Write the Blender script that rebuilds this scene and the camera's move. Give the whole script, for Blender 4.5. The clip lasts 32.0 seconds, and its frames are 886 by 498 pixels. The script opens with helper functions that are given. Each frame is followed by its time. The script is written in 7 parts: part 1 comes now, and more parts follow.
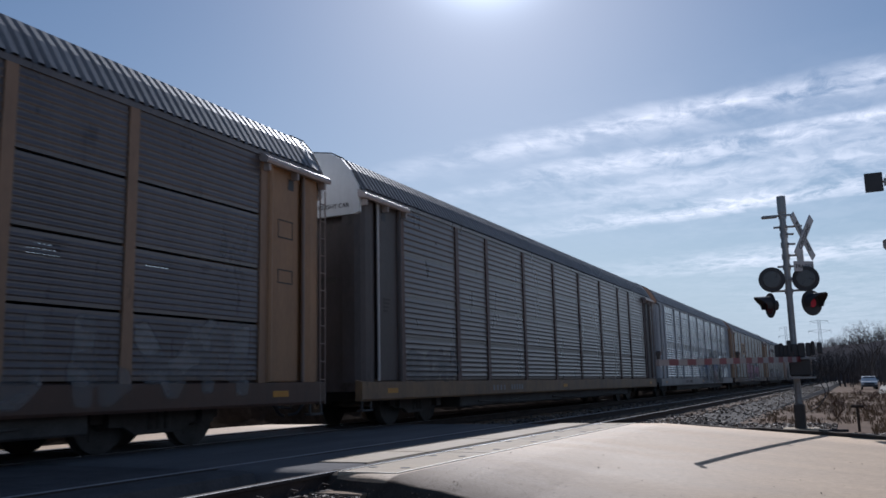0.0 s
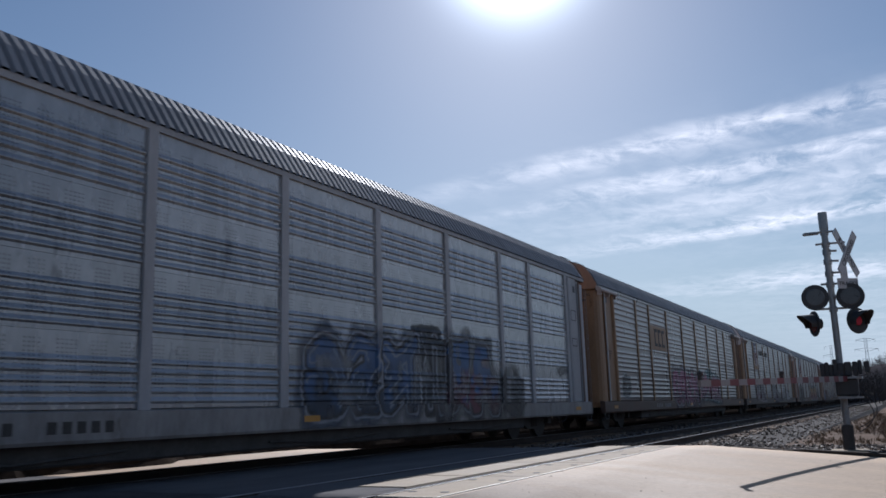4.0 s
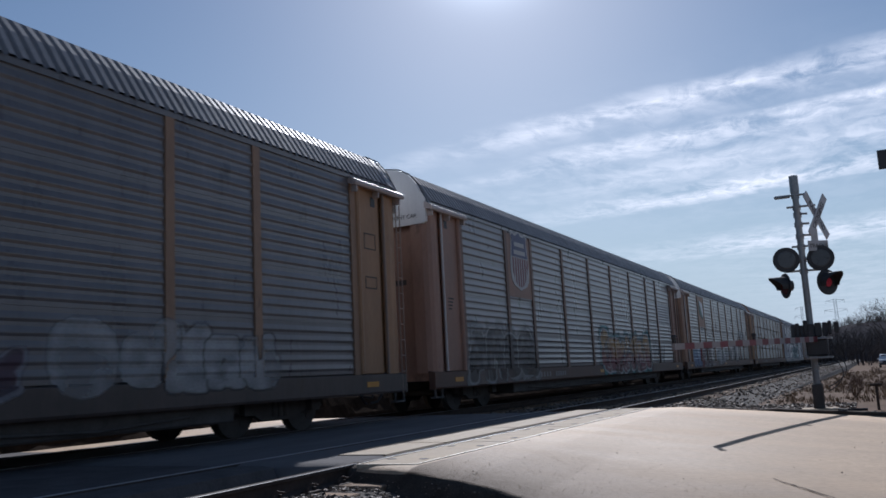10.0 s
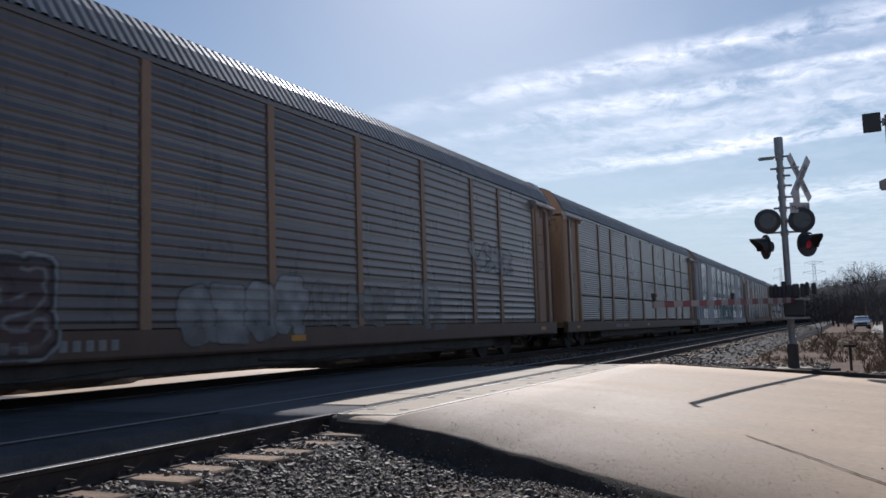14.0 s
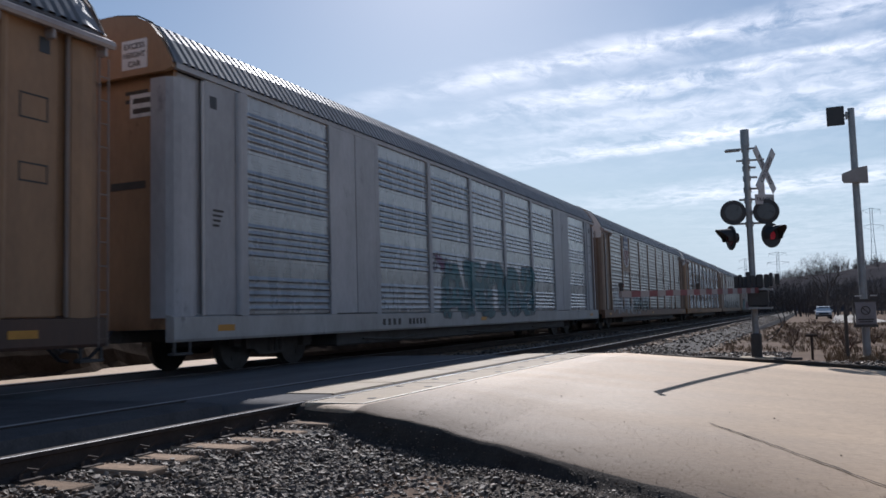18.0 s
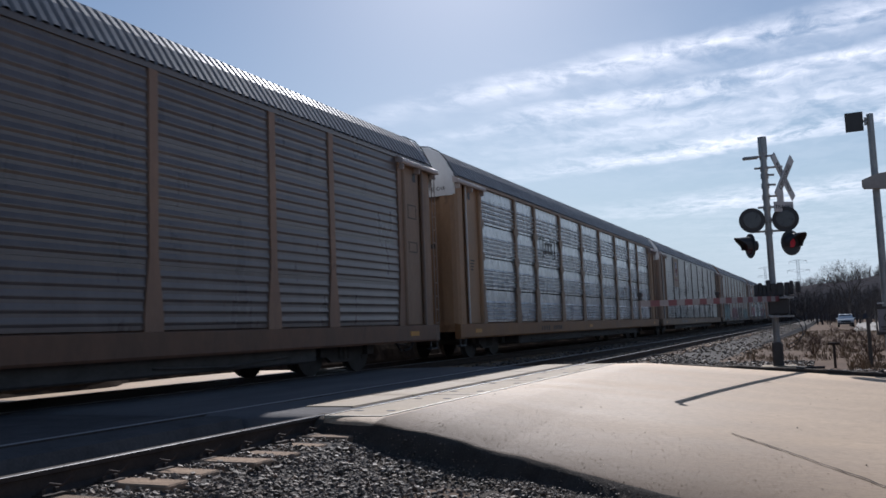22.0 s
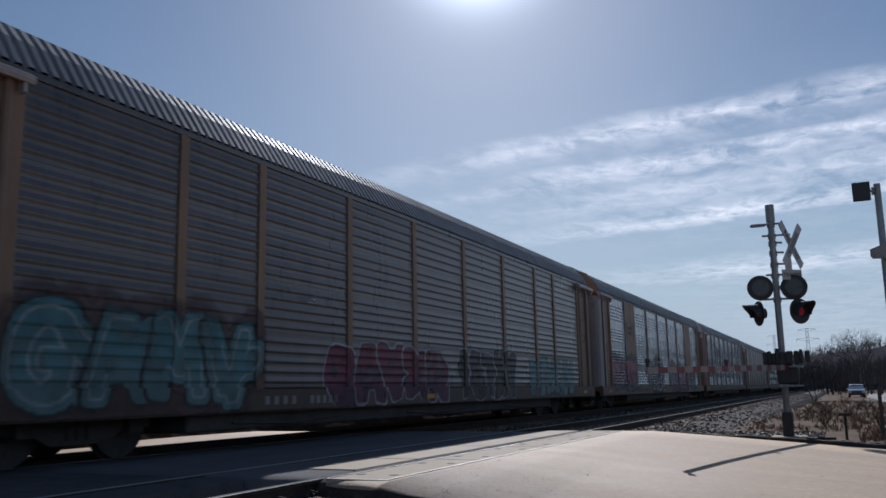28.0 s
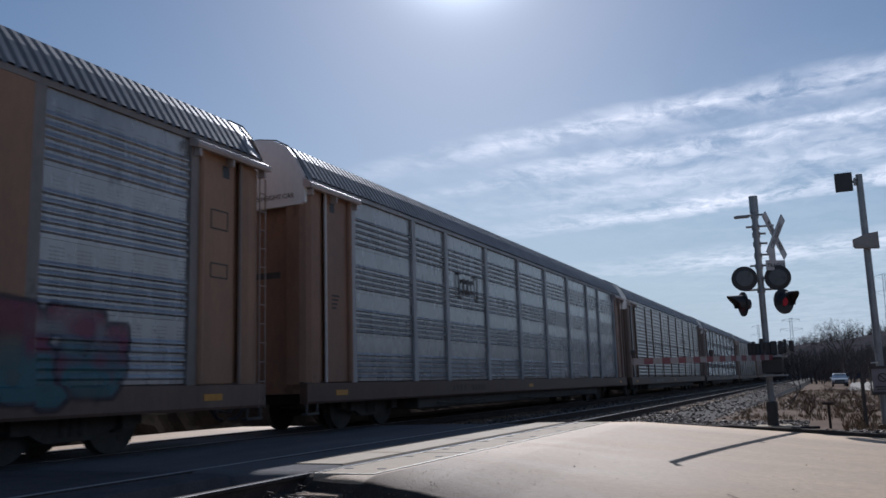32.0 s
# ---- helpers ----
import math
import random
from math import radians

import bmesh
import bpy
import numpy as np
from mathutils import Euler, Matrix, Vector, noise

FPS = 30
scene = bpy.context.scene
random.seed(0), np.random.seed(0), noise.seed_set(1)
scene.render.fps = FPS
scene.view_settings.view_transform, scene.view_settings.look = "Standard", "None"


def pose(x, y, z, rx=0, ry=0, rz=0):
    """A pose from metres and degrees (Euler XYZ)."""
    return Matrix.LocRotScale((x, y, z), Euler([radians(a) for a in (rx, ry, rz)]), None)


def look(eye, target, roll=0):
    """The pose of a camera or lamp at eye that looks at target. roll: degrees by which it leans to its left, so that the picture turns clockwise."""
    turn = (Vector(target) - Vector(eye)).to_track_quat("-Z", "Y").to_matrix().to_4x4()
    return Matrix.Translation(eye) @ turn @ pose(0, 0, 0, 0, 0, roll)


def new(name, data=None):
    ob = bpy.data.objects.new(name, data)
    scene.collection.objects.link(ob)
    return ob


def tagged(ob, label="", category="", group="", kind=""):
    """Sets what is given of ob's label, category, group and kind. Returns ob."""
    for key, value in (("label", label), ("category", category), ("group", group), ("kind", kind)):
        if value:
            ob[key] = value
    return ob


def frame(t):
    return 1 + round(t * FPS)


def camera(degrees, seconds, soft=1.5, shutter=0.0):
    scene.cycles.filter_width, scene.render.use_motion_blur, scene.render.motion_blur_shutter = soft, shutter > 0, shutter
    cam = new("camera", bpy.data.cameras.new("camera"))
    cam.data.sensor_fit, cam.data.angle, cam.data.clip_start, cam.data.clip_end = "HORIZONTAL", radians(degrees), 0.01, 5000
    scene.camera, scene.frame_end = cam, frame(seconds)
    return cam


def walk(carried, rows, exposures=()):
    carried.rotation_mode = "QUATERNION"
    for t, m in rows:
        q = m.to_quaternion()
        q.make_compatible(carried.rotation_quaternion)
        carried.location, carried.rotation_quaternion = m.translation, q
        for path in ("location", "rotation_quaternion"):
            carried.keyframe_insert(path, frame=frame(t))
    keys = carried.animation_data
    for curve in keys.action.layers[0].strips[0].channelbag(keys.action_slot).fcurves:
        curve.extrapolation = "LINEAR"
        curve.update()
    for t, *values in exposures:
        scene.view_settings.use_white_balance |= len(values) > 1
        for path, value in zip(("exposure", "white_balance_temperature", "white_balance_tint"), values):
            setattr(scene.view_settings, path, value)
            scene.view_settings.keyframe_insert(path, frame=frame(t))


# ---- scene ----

# ======== camera: held by hand beside the crossing, all but still, only turning a little
cam = camera(55.6, 32.0, 1.6, 0.12)
EYE = (0.0, 0.0, 0.82)
# seconds, yaw, pitch, roll
TURNS = [
    (0.0, 25.62, 9.25, -1.31),
    (0.5, 25.38, 9.63, -1.31),
    (1.0, 25.56, 9.85, -1.38),
    (1.5, 25.39, 9.93, -0.90),
    (2.0, 24.78, 10.17, -0.08),
    (2.5, 25.08, 10.11, -0.39),
    (4.5, 28.56, 10.92, -1.88),
    (5.0, 28.52, 10.61, -1.88),
    (5.5, 28.73, 10.40, -1.99),
    (6.0, 28.37, 9.89, -1.87),
    (6.5, 27.95, 8.76, -1.72),
    (7.0, 27.24, 7.96, -1.99),
    (7.5, 27.23, 8.22, -2.41),
    (8.0, 27.40, 8.77, -2.77),
    (8.5, 27.29, 8.87, -2.73),
    (9.0, 26.64, 8.86, -2.59),
    (9.5, 26.31, 8.82, -2.92),
    (10.0, 26.47, 8.65, -2.97),
    (10.5, 26.07, 8.43, -3.12),
    (11.0, 26.04, 7.66, -3.65),
    (11.5, 25.89, 6.40, -3.75),
    (12.0, 26.43, 5.11, -2.86),
    (12.5, 26.22, 5.46, -1.88),
    (13.0, 25.97, 6.21, -2.18),
    (13.5, 25.92, 5.90, -2.10),
    (14.0, 25.48, 5.45, -1.80),
    (14.5, 25.06, 4.10, -1.81),
    (16.5, 24.05, 4.06, -1.66),
    (17.0, 23.98, 4.05, -1.53),
    (17.5, 23.68, 4.38, -1.44),
    (18.0, 23.40, 4.63, -1.62),
    (18.5, 23.65, 4.68, -2.12),
    (19.0, 24.30, 5.08, -2.51),
    (19.5, 24.82, 5.88, -2.43),
    (20.0, 25.03, 6.35, -2.47),
    (20.5, 25.24, 6.36, -2.59),
    (21.0, 25.26, 5.85, -2.63),
    (21.5, 24.81, 5.32, -2.40),
    (22.0, 24.55, 5.46, -2.19),
    (22.5, 24.38, 5.99, -2.02),
    (23.0, 24.27, 6.77, -1.78),
    (23.5, 24.10, 7.71, -1.44),
    (24.0, 24.11, 8.48, -1.11),
    (24.5, 23.41, 8.40, -1.06),
    (25.0, 23.43, 8.07, -1.43),
    (25.5, 24.07, 8.20, 0.16),
    (27.5, 24.80, 10.21, -0.63),
    (28.0, 24.92, 9.70, -1.15),
    (28.5, 25.01, 8.88, -1.68),
    (29.0, 25.17, 8.90, -1.86),
    (29.5, 25.41, 9.79, -1.98),
    (30.0, 25.39, 10.40, -2.08),
    (30.5, 25.05, 10.38, -1.80),
    (31.0, 24.65, 9.80, -1.79),
    (31.5, 24.27, 9.25, -1.92),
    (32.0, 23.96, 9.23, -1.76),
]


def held(yaw, pitch, roll):
    return pose(*EYE, 90 + pitch, 0, yaw) @ pose(0, 0, 0, 0, 0, roll)


walk(cam, [(t, held(a, b, c)) for t, a, b, c in TURNS],
     exposures=[(0, 0.0, 5600, 13), (5, -0.02, 5600, 13), (6, -0.08, 5600, 13), (7, 0.0, 5600, 13), (10, 0.0, 5600, 13), (12, 0.12, 5800, 13), (13, 0.2, 5800, 13), (18, 0.24, 5800, 13), (20, 0.17, 5800, 13), (23, 0.17, 5750, 13),
                (25, -0.03, 5600, 13), (28, -0.2, 5600, 13), (29, -0.03, 5600, 13), (30, -0.04, 5600, 13), (31, -0.12, 5600, 13), (32, -0.1, 5600, 13)])

# ======== light: a low sun ahead, thin cirrus in the sky
SUN_AZ, SUN_EL = 22.0, 31.0            # degrees left of the track's line, above the horizon
SUN_DIR = Vector((-math.sin(radians(SUN_AZ)) * math.cos(radians(SUN_EL)),
                  math.cos(radians(SUN_AZ)) * math.cos(radians(SUN_EL)), math.sin(radians(SUN_EL))))


def make_sun():
    lamp = bpy.data.lights.new("sun", "SUN")
    lamp.energy, lamp.angle, lamp.color = 4.2, radians(0.6), (1.0, 0.94, 0.85)
    ob = new("sun", lamp)
    ob.matrix_world = look((0, 0, 60), Vector((0, 0, 60)) - SUN_DIR)


def make_world():
    world = bpy.data.worlds.new("sky")
    scene.world = world
    world.use_nodes = True
    nt = world.node_tree
    nt.nodes.clear()
    N, Lk = nt.nodes.new, nt.links.new
    out = N("ShaderNodeOutputWorld")
    bg = N("ShaderNodeBackground")
    bg.inputs["Strength"].default_value = 0.057
    sky = N("ShaderNodeTexSky")
    sky.sky_type, sky.sun_disc = "NISHITA", False
    sky.sun_elevation, sky.sun_rotation = radians(SUN_EL), radians(-SUN_AZ)
    sky.air_density, sky.dust_density, sky.ozone_density = 1.2, 0.35, 1.7
    tc = N("ShaderNodeTexCoord")
    sep = N("ShaderNodeSeparateXYZ")
    Lk(tc.outputs["Generated"], sep.inputs[0])

    def m(op, a, b=None, c=None):
        nd = N("ShaderNodeMath")
        nd.operation = op
        for i, v in enumerate((a, b, c)):
            if v is None:
                continue
            if isinstance(v, (int, float)):
                nd.inputs[i].default_value = v
            else:
                Lk(v, nd.inputs[i])
        return nd.outputs[0]

    def smooth(v, lo, hi, a=0.0, b=1.0):
        nd = N("ShaderNodeMapRange")
        nd.interpolation_type = "SMOOTHSTEP"
        for key, val in (("From Min", lo), ("From Max", hi), ("To Min", a), ("To Max", b)):
            nd.inputs[key].default_value = val
        Lk(v, nd.inputs["Value"])
        return nd.outputs[0]

    def cloud_noise(scale, detail, rough, sx, sy, warp=0.0):
        mp = N("ShaderNodeMapping")
        mp.inputs["Rotation"].default_value = (0, 0, radians(11.3))
        mp.inputs["Scale"].default_value = (sx, sy, 1)
        Lk(comb.outputs[0], mp.inputs[0])
        nd = N("ShaderNodeTexNoise")
        nd.inputs["Scale"].default_value, nd.inputs["Detail"].default_value = scale, detail
        nd.inputs["Roughness"].default_value, nd.inputs["Distortion"].default_value = rough, warp
        Lk(mp.outputs[0], nd.inputs["Vector"])
        return nd.outputs["Fac"]

    z = m("MAXIMUM", sep.outputs[2], 0.03)
    px, py = m("DIVIDE", sep.outputs[0], z), m("DIVIDE", sep.outputs[1], z)
    comb = N("ShaderNodeCombineXYZ")
    Lk(px, comb.inputs[0])
    Lk(py, comb.inputs[1])
    # long streaks of cirrus: bands across the sky ahead, broken up by stretched noise
    wave = cloud_noise(0.9, 4, 0.55, 0.8, 1.2)
    q = m("ADD", m("ADD", py, m("MULTIPLY", px, 0.2)), m("MULTIPLY", m("SUBTRACT", wave, 0.5), 0.6))
    band = N("ShaderNodeValToRGB")
    Lk(smooth(q, 2.6, 8.2), band.inputs[0])
    band.inputs[0].links[0].from_node.interpolation_type = "LINEAR"
    stops = [(2.6, 0.0), (2.85, 0.03), (3.06, 0.9), (3.24, 0.28), (3.42, 0.12), (3.62, 0.88), (3.84, 0.3), (4.15, 0.5), (4.5, 0.25), (4.95, 1.0), (5.25, 0.1), (6.4, 0.04), (7.4, 0.7), (8.2, 0.15)]
    ramp = band.color_ramp
    while len(ramp.elements) < len(stops):
        ramp.elements.new(0.5)
    for el, (p, v) in zip(ramp.elements, stops):
        el.position, el.color = (p - 2.6) / 5.6, (v, v, v, 1)
    fluff = cloud_noise(1.5, 10, 0.62, 1.25, 1.0, 0.5)
    wisps = cloud_noise(4.5, 9, 0.66, 1.5, 0.9, 0.6)
    broken = m("MULTIPLY_ADD", smooth(fluff, 0.37, 0.60), 0.66, m("MULTIPLY", smooth(wisps, 0.38, 0.62), 0.52))
    side = smooth(px, -2.3, -0.5, 0.12, 1.0)
    fac = m("MULTIPLY", m("MULTIPLY", band.outputs[0], broken), m("MULTIPLY", side, 0.95))
    # pale haze low down
    haze = N("ShaderNodeMix")
    haze.data_type = "RGBA"
    Lk(smooth(sep.outputs[2], 0.0, 0.30, 0.85, 0.0), haze.inputs["Factor"])
    Lk(sky.outputs[0], haze.inputs["A"])
    haze.inputs["B"].default_value = HAZE
    mix = N("ShaderNodeMix")
    mix.data_type = "RGBA"
    Lk(fac, mix.inputs["Factor"])
    Lk(haze.outputs["Result"], mix.inputs["A"])
    mix.inputs["B"].default_value = CLOUD
    # the sun's glare, painted into the sky as a bright glow round it
    dot = N("ShaderNodeVectorMath")
    dot.operation = "DOT_PRODUCT"
    Lk(tc.outputs["Generated"], dot.inputs[0])
    dot.inputs[1].default_value = SUN_DIR
    c = m("MAXIMUM", dot.outputs["Value"], 0.0)
    glare = m("ADD", m("MULTIPLY", m("POWER", c, 60.0), 1.5), m("MULTIPLY", m("POWER", c, 520.0), 60.0))
    glow_mix = N("ShaderNodeMix")
    glow_mix.data_type, glow_mix.blend_type = "RGBA", "ADD"
    glow_mix.inputs["Factor"].default_value = 1.0
    Lk(mix.outputs["Result"], glow_mix.inputs["A"])
    tint = N("ShaderNodeCombineXYZ")
    for k, share in enumerate((0.93, 1.0, 1.03)):
        Lk(m("MULTIPLY", glare, share), tint.inputs[k])
    Lk(tint.outputs[0], glow_mix.inputs["B"])
    Lk(glow_mix.outputs["Result"], bg.inputs["Color"])
    Lk(bg.outputs[0], out.inputs["Surface"])


HAZE, CLOUD = (8.0, 9.7, 11.0, 1), (18.8, 18.3, 18.2, 1)
make_sun()
make_world()


# ======== materials
def nodes_of(name):
    mat = bpy.data.materials.new(name)
    mat.use_nodes = True
    nt = mat.node_tree
    return mat, nt, nt.nodes["Principled BSDF"]


def calc(nt, op, a, b=None, c=None, clamp=False):
    nd = nt.nodes.new("ShaderNodeMath")
    nd.operation, nd.use_clamp = op, clamp
    for i, v in enumerate((a, b, c)):
        if isinstance(v, (int, float)):
            nd.inputs[i].default_value = v
        elif v is not None:
            nt.links.new(v, nd.inputs[i])
    return nd.outputs[0]


def blend(nt, fac, a, b):
    nd = nt.nodes.new("ShaderNodeMix")
    nd.data_type = "RGBA"
    for key, v in (("Factor", fac), ("A", a), ("B", b)):
        if isinstance(v, (int, float)):
            nd.inputs[key].default_value = v
        elif isinstance(v, tuple):
            nd.inputs[key].default_value = (*v[:3], 1)
        else:
            nt.links.new(v, nd.inputs[key])
    return nd.outputs["Result"]


def noise_of(nt, vec, scale, detail=3.0, w=0.0):
    nd = nt.nodes.new("ShaderNodeTexNoise")
    nd.noise_dimensions = "4D"
    nd.inputs["Scale"].default_value, nd.inputs["Detail"].default_value, nd.inputs["W"].default_value = scale, detail, w
    nt.links.new(vec, nd.inputs["Vector"])
    return nd.outputs["Fac"]


def punched(nt, tc, col):
    """Rows of small dark vent holes in upright strips."""
    sep = nt.nodes.new("ShaderNodeSeparateXYZ")
    nt.links.new(tc.outputs["Object"], sep.inputs[0])
    a = calc(nt, "ABSOLUTE", calc(nt, "SUBTRACT", calc(nt, "FRACT", calc(nt, "DIVIDE", sep.outputs[1], 0.062)), 0.5))
    b = calc(nt, "ABSOLUTE", calc(nt, "SUBTRACT", calc(nt, "FRACT", calc(nt, "DIVIDE", sep.outputs[2], 0.05)), 0.5))
    r = calc(nt, "ADD", calc(nt, "MULTIPLY", a, a), calc(nt, "MULTIPLY", b, b))
    dot = calc(nt, "LESS_THAN", r, 0.05)
    strip = calc(nt, "GREATER_THAN", calc(nt, "FRACT", calc(nt, "DIVIDE", sep.outputs[1], 0.46)), 0.42)
    rows = calc(nt, "GREATER_THAN", calc(nt, "FRACT", calc(nt, "DIVIDE", sep.outputs[2], 0.9)), 0.3)
    return blend(nt, calc(nt, "MULTIPLY", calc(nt, "MULTIPLY", dot, strip), calc(nt, "MULTIPLY", rows, 0.75)), col, (0.03, 0.03, 0.03))


def surface(name, base, dark=None, rough=0.6, metal=0.0, scale=3.0, fine=40.0, bump=0.15, stretch=(1, 1, 1), vary=0.0,
            spots=None, spot_scale=2.0, spot_cut=0.6, holes=False, spec=0.5, grain=0.35, island=0.0):
    """A worn surface: base and dark mixed by a broad and a fine noise, stains of a third colour, fine relief."""
    mat, nt, bsdf = nodes_of(name)
    N, Lk = nt.nodes.new, nt.links.new
    dark = dark or tuple(c * 0.6 for c in base)
    tc = N("ShaderNodeTexCoord")
    mp = N("ShaderNodeMapping")
    mp.inputs["Scale"].default_value = stretch
    Lk(tc.outputs["Object"], mp.inputs[0])
    a, b = N("ShaderNodeTexNoise"), N("ShaderNodeTexNoise")
    for nd, s, d in ((a, scale, 5), (b, fine, 4)):
        nd.inputs["Scale"].default_value, nd.inputs["Detail"].default_value = s, d
        nd.inputs["Roughness"].default_value = 0.62
        Lk(mp.outputs[0], nd.inputs["Vector"])
    mixf = N("ShaderNodeMath")
    mixf.operation = "MULTIPLY_ADD"
    Lk(a.outputs["Fac"], mixf.inputs[0])
    mixf.inputs[1].default_value = 1 - grain
    half = N("ShaderNodeMath")
    half.operation = "MULTIPLY"
    Lk(b.outputs["Fac"], half.inputs[0])
    half.inputs[1].default_value = grain
    Lk(half.outputs[0], mixf.inputs[2])
    rg = N("ShaderNodeMapRange")
    rg.inputs["From Min"].default_value, rg.inputs["From Max"].default_value = 0.35, 0.65
    Lk(mixf.outputs[0], rg.inputs["Value"])
    mix = N("ShaderNodeMix")
    mix.data_type = "RGBA"
    Lk(rg.outputs[0], mix.inputs["Factor"])
    mix.inputs["A"].default_value, mix.inputs["B"].default_value = (*dark, 1), (*base, 1)
    col = mix.outputs["Result"]
    if spots:
        s = N("ShaderNodeTexNoise")
        s.inputs["Scale"].default_value, s.inputs["Detail"].default_value, s.inputs["Roughness"].default_value = spot_scale, 6, 0.7
        Lk(mp.outputs[0], s.inputs["Vector"])
        sr = N("ShaderNodeMapRange")
        sr.inputs["From Min"].default_value, sr.inputs["From Max"].default_value = spot_cut, spot_cut + 0.1
        Lk(s.outputs["Fac"], sr.inputs["Value"])
        m2 = N("ShaderNodeMix")
        m2.data_type = "RGBA"
        Lk(sr.outputs[0], m2.inputs["Factor"])
        Lk(col, m2.inputs["A"])
        m2.inputs["B"].default_value = (*spots, 1)
        col = m2.outputs["Result"]
    if holes:
        col = punched(nt, tc, col)
    if vary:
        info = N("ShaderNodeObjectInfo")
        hv = N("ShaderNodeHueSaturation")
        mr = N("ShaderNodeMapRange")
        mr.inputs["To Min"].default_value, mr.inputs["To Max"].default_value = 1 - vary, 1 + vary
        Lk(info.outputs["Random"], mr.inputs["Value"])
        Lk(mr.outputs[0], hv.inputs["Value"])
        Lk(col, hv.inputs["Color"])
        col = hv.outputs[0]
    if island:
        geo, iv, ir = N("ShaderNodeNewGeometry"), N("ShaderNodeHueSaturation"), N("ShaderNodeMapRange")
        ir.inputs["To Min"].default_value, ir.inputs["To Max"].default_value = 1 - island, 1 + island
        Lk(geo.outputs["Random Per Island"], ir.inputs["Value"])
        Lk(ir.outputs[0], iv.inputs["Value"])
        Lk(col, iv.inputs["Color"])
        col = iv.outputs[0]
    Lk(col, bsdf.inputs["Base Color"])
    rr = N("ShaderNodeMapRange")
    rr.inputs["To Min"].default_value, rr.inputs["To Max"].default_value = max(rough - 0.12, 0.05), min(rough + 0.12, 1)
    Lk(a.outputs["Fac"], rr.inputs["Value"])
    Lk(rr.outputs[0], bsdf.inputs["Roughness"])
    bsdf.inputs["Metallic"].default_value = metal
    bsdf.inputs["Specular IOR Level"].default_value = spec
    if bump:
        bp = N("ShaderNodeBump")
        bp.inputs["Strength"].default_value, bp.inputs["Distance"].default_value = bump, 0.02
        Lk(mixf.outputs[0], bp.inputs["Height"])
        Lk(bp.outputs[0], bsdf.inputs["Normal"])
    return mat


M_ASPHALT = surface("asphalt", (0.57, 0.408, 0.264), (0.345, 0.244, 0.157), 0.75, scale=1.1, fine=42, bump=0.45, spots=(0.31, 0.225, 0.135), spot_scale=14.0, spot_cut=0.61, spec=0.36, grain=0.6, stretch=(0.3, 1, 1))


def washed(mat, soil):
    """Brown fines washed over a road from its verge, in ragged streaks, where the mesh says so."""
    nt = mat.node_tree
    bsdf = nt.nodes["Principled BSDF"]
    under = bsdf.inputs["Base Color"].links[0].from_socket
    at = nt.nodes.new("ShaderNodeAttribute")
    at.attribute_name = "washed"
    tc = nt.nodes.new("ShaderNodeTexCoord")
    ragged = calc(nt, "ADD", calc(nt, "MULTIPLY", noise_of(nt, tc.outputs["Object"], 1.6, 5.0, 3.0), 0.7), calc(nt, "MULTIPLY", noise_of(nt, tc.outputs["Object"], 38.0, 3.0, 6.0), 0.5))
    fac = calc(nt, "MULTIPLY", at.outputs["Fac"], calc(nt, "ADD", ragged, 0.55, clamp=True), clamp=True)
    nt.links.new(blend(nt, fac, under, soil), bsdf.inputs["Base Color"])
    gloss = bsdf.inputs["Specular IOR Level"].default_value
    nt.links.new(calc(nt, "MULTIPLY_ADD", fac, -0.85 * gloss, gloss), bsdf.inputs["Specular IOR Level"])


washed(M_ASPHALT, (0.14, 0.097, 0.066))
# Kerb and crack colour; on the road's edge its darkness stands for shade.
M_SHOULDER = surface("dark_and_shaded_asphalt", (0.105, 0.088, 0.075), (0.05, 0.042, 0.036), 0.95, scale=5, fine=60, bump=1.0, spec=0.05, grain=0.5)
M_CONCRETE = surface("crossing_concrete", (0.40, 0.305, 0.20), (0.26, 0.195, 0.125), 0.8, scale=1.8, fine=60, bump=0.5, vary=0.08, spec=0.25)
# Darker copy of the road: the train's shade is put into its colour.
M_TRACKWAY = surface("shaded_track_asphalt", (0.20, 0.19, 0.187), (0.13, 0.122, 0.122), 0.95, scale=1.2, fine=60, bump=0.8, spec=0.05, stretch=(1, 0.3, 1))
M_GRIT = surface("gravelly_earth", (0.12, 0.095, 0.074), (0.05, 0.04, 0.032), 0.95, scale=16, fine=60, bump=1.0, spec=0.1, grain=0.5)
M_BALLAST = surface("ballast", (0.14, 0.122, 0.11), (0.055, 0.049, 0.045), 0.95, scale=9, fine=40, bump=1.0, spec=0.1, spots=(0.20, 0.175, 0.155), spot_scale=12.0, spot_cut=0.57)
# Dark grey standing for the train's shade between the rails.
M_INFILL = surface("shaded_infill", (0.13, 0.122, 0.122), (0.078, 0.074, 0.074), 0.95, scale=2.5, fine=40, bump=0.6, spec=0.05)
M_VERGE = surface("pale_gravel_verge", (0.72, 0.66, 0.58), (0.50, 0.45, 0.39), 0.6, scale=5, fine=30, bump=0.4, spec=0.5, grain=0.6)
M_DIRT = surface("dry_grass_ground", (0.20, 0.135, 0.095), (0.10, 0.068, 0.05), 0.95, scale=0.7, fine=9, bump=0.8, spots=(0.125, 0.088, 0.058), spot_scale=1.4, spot_cut=0.6, spec=0.05)
M_STONE = surface("ballast_stone", (0.27, 0.205, 0.155), (0.07, 0.053, 0.041), 0.68, scale=14, fine=60, bump=0.4, spec=0.3, island=0.75)
M_RAIL = surface("rail_rusty_web", (0.09, 0.068, 0.058), (0.05, 0.039, 0.034), 0.85, scale=6, fine=60, bump=0.3, spec=0.15)
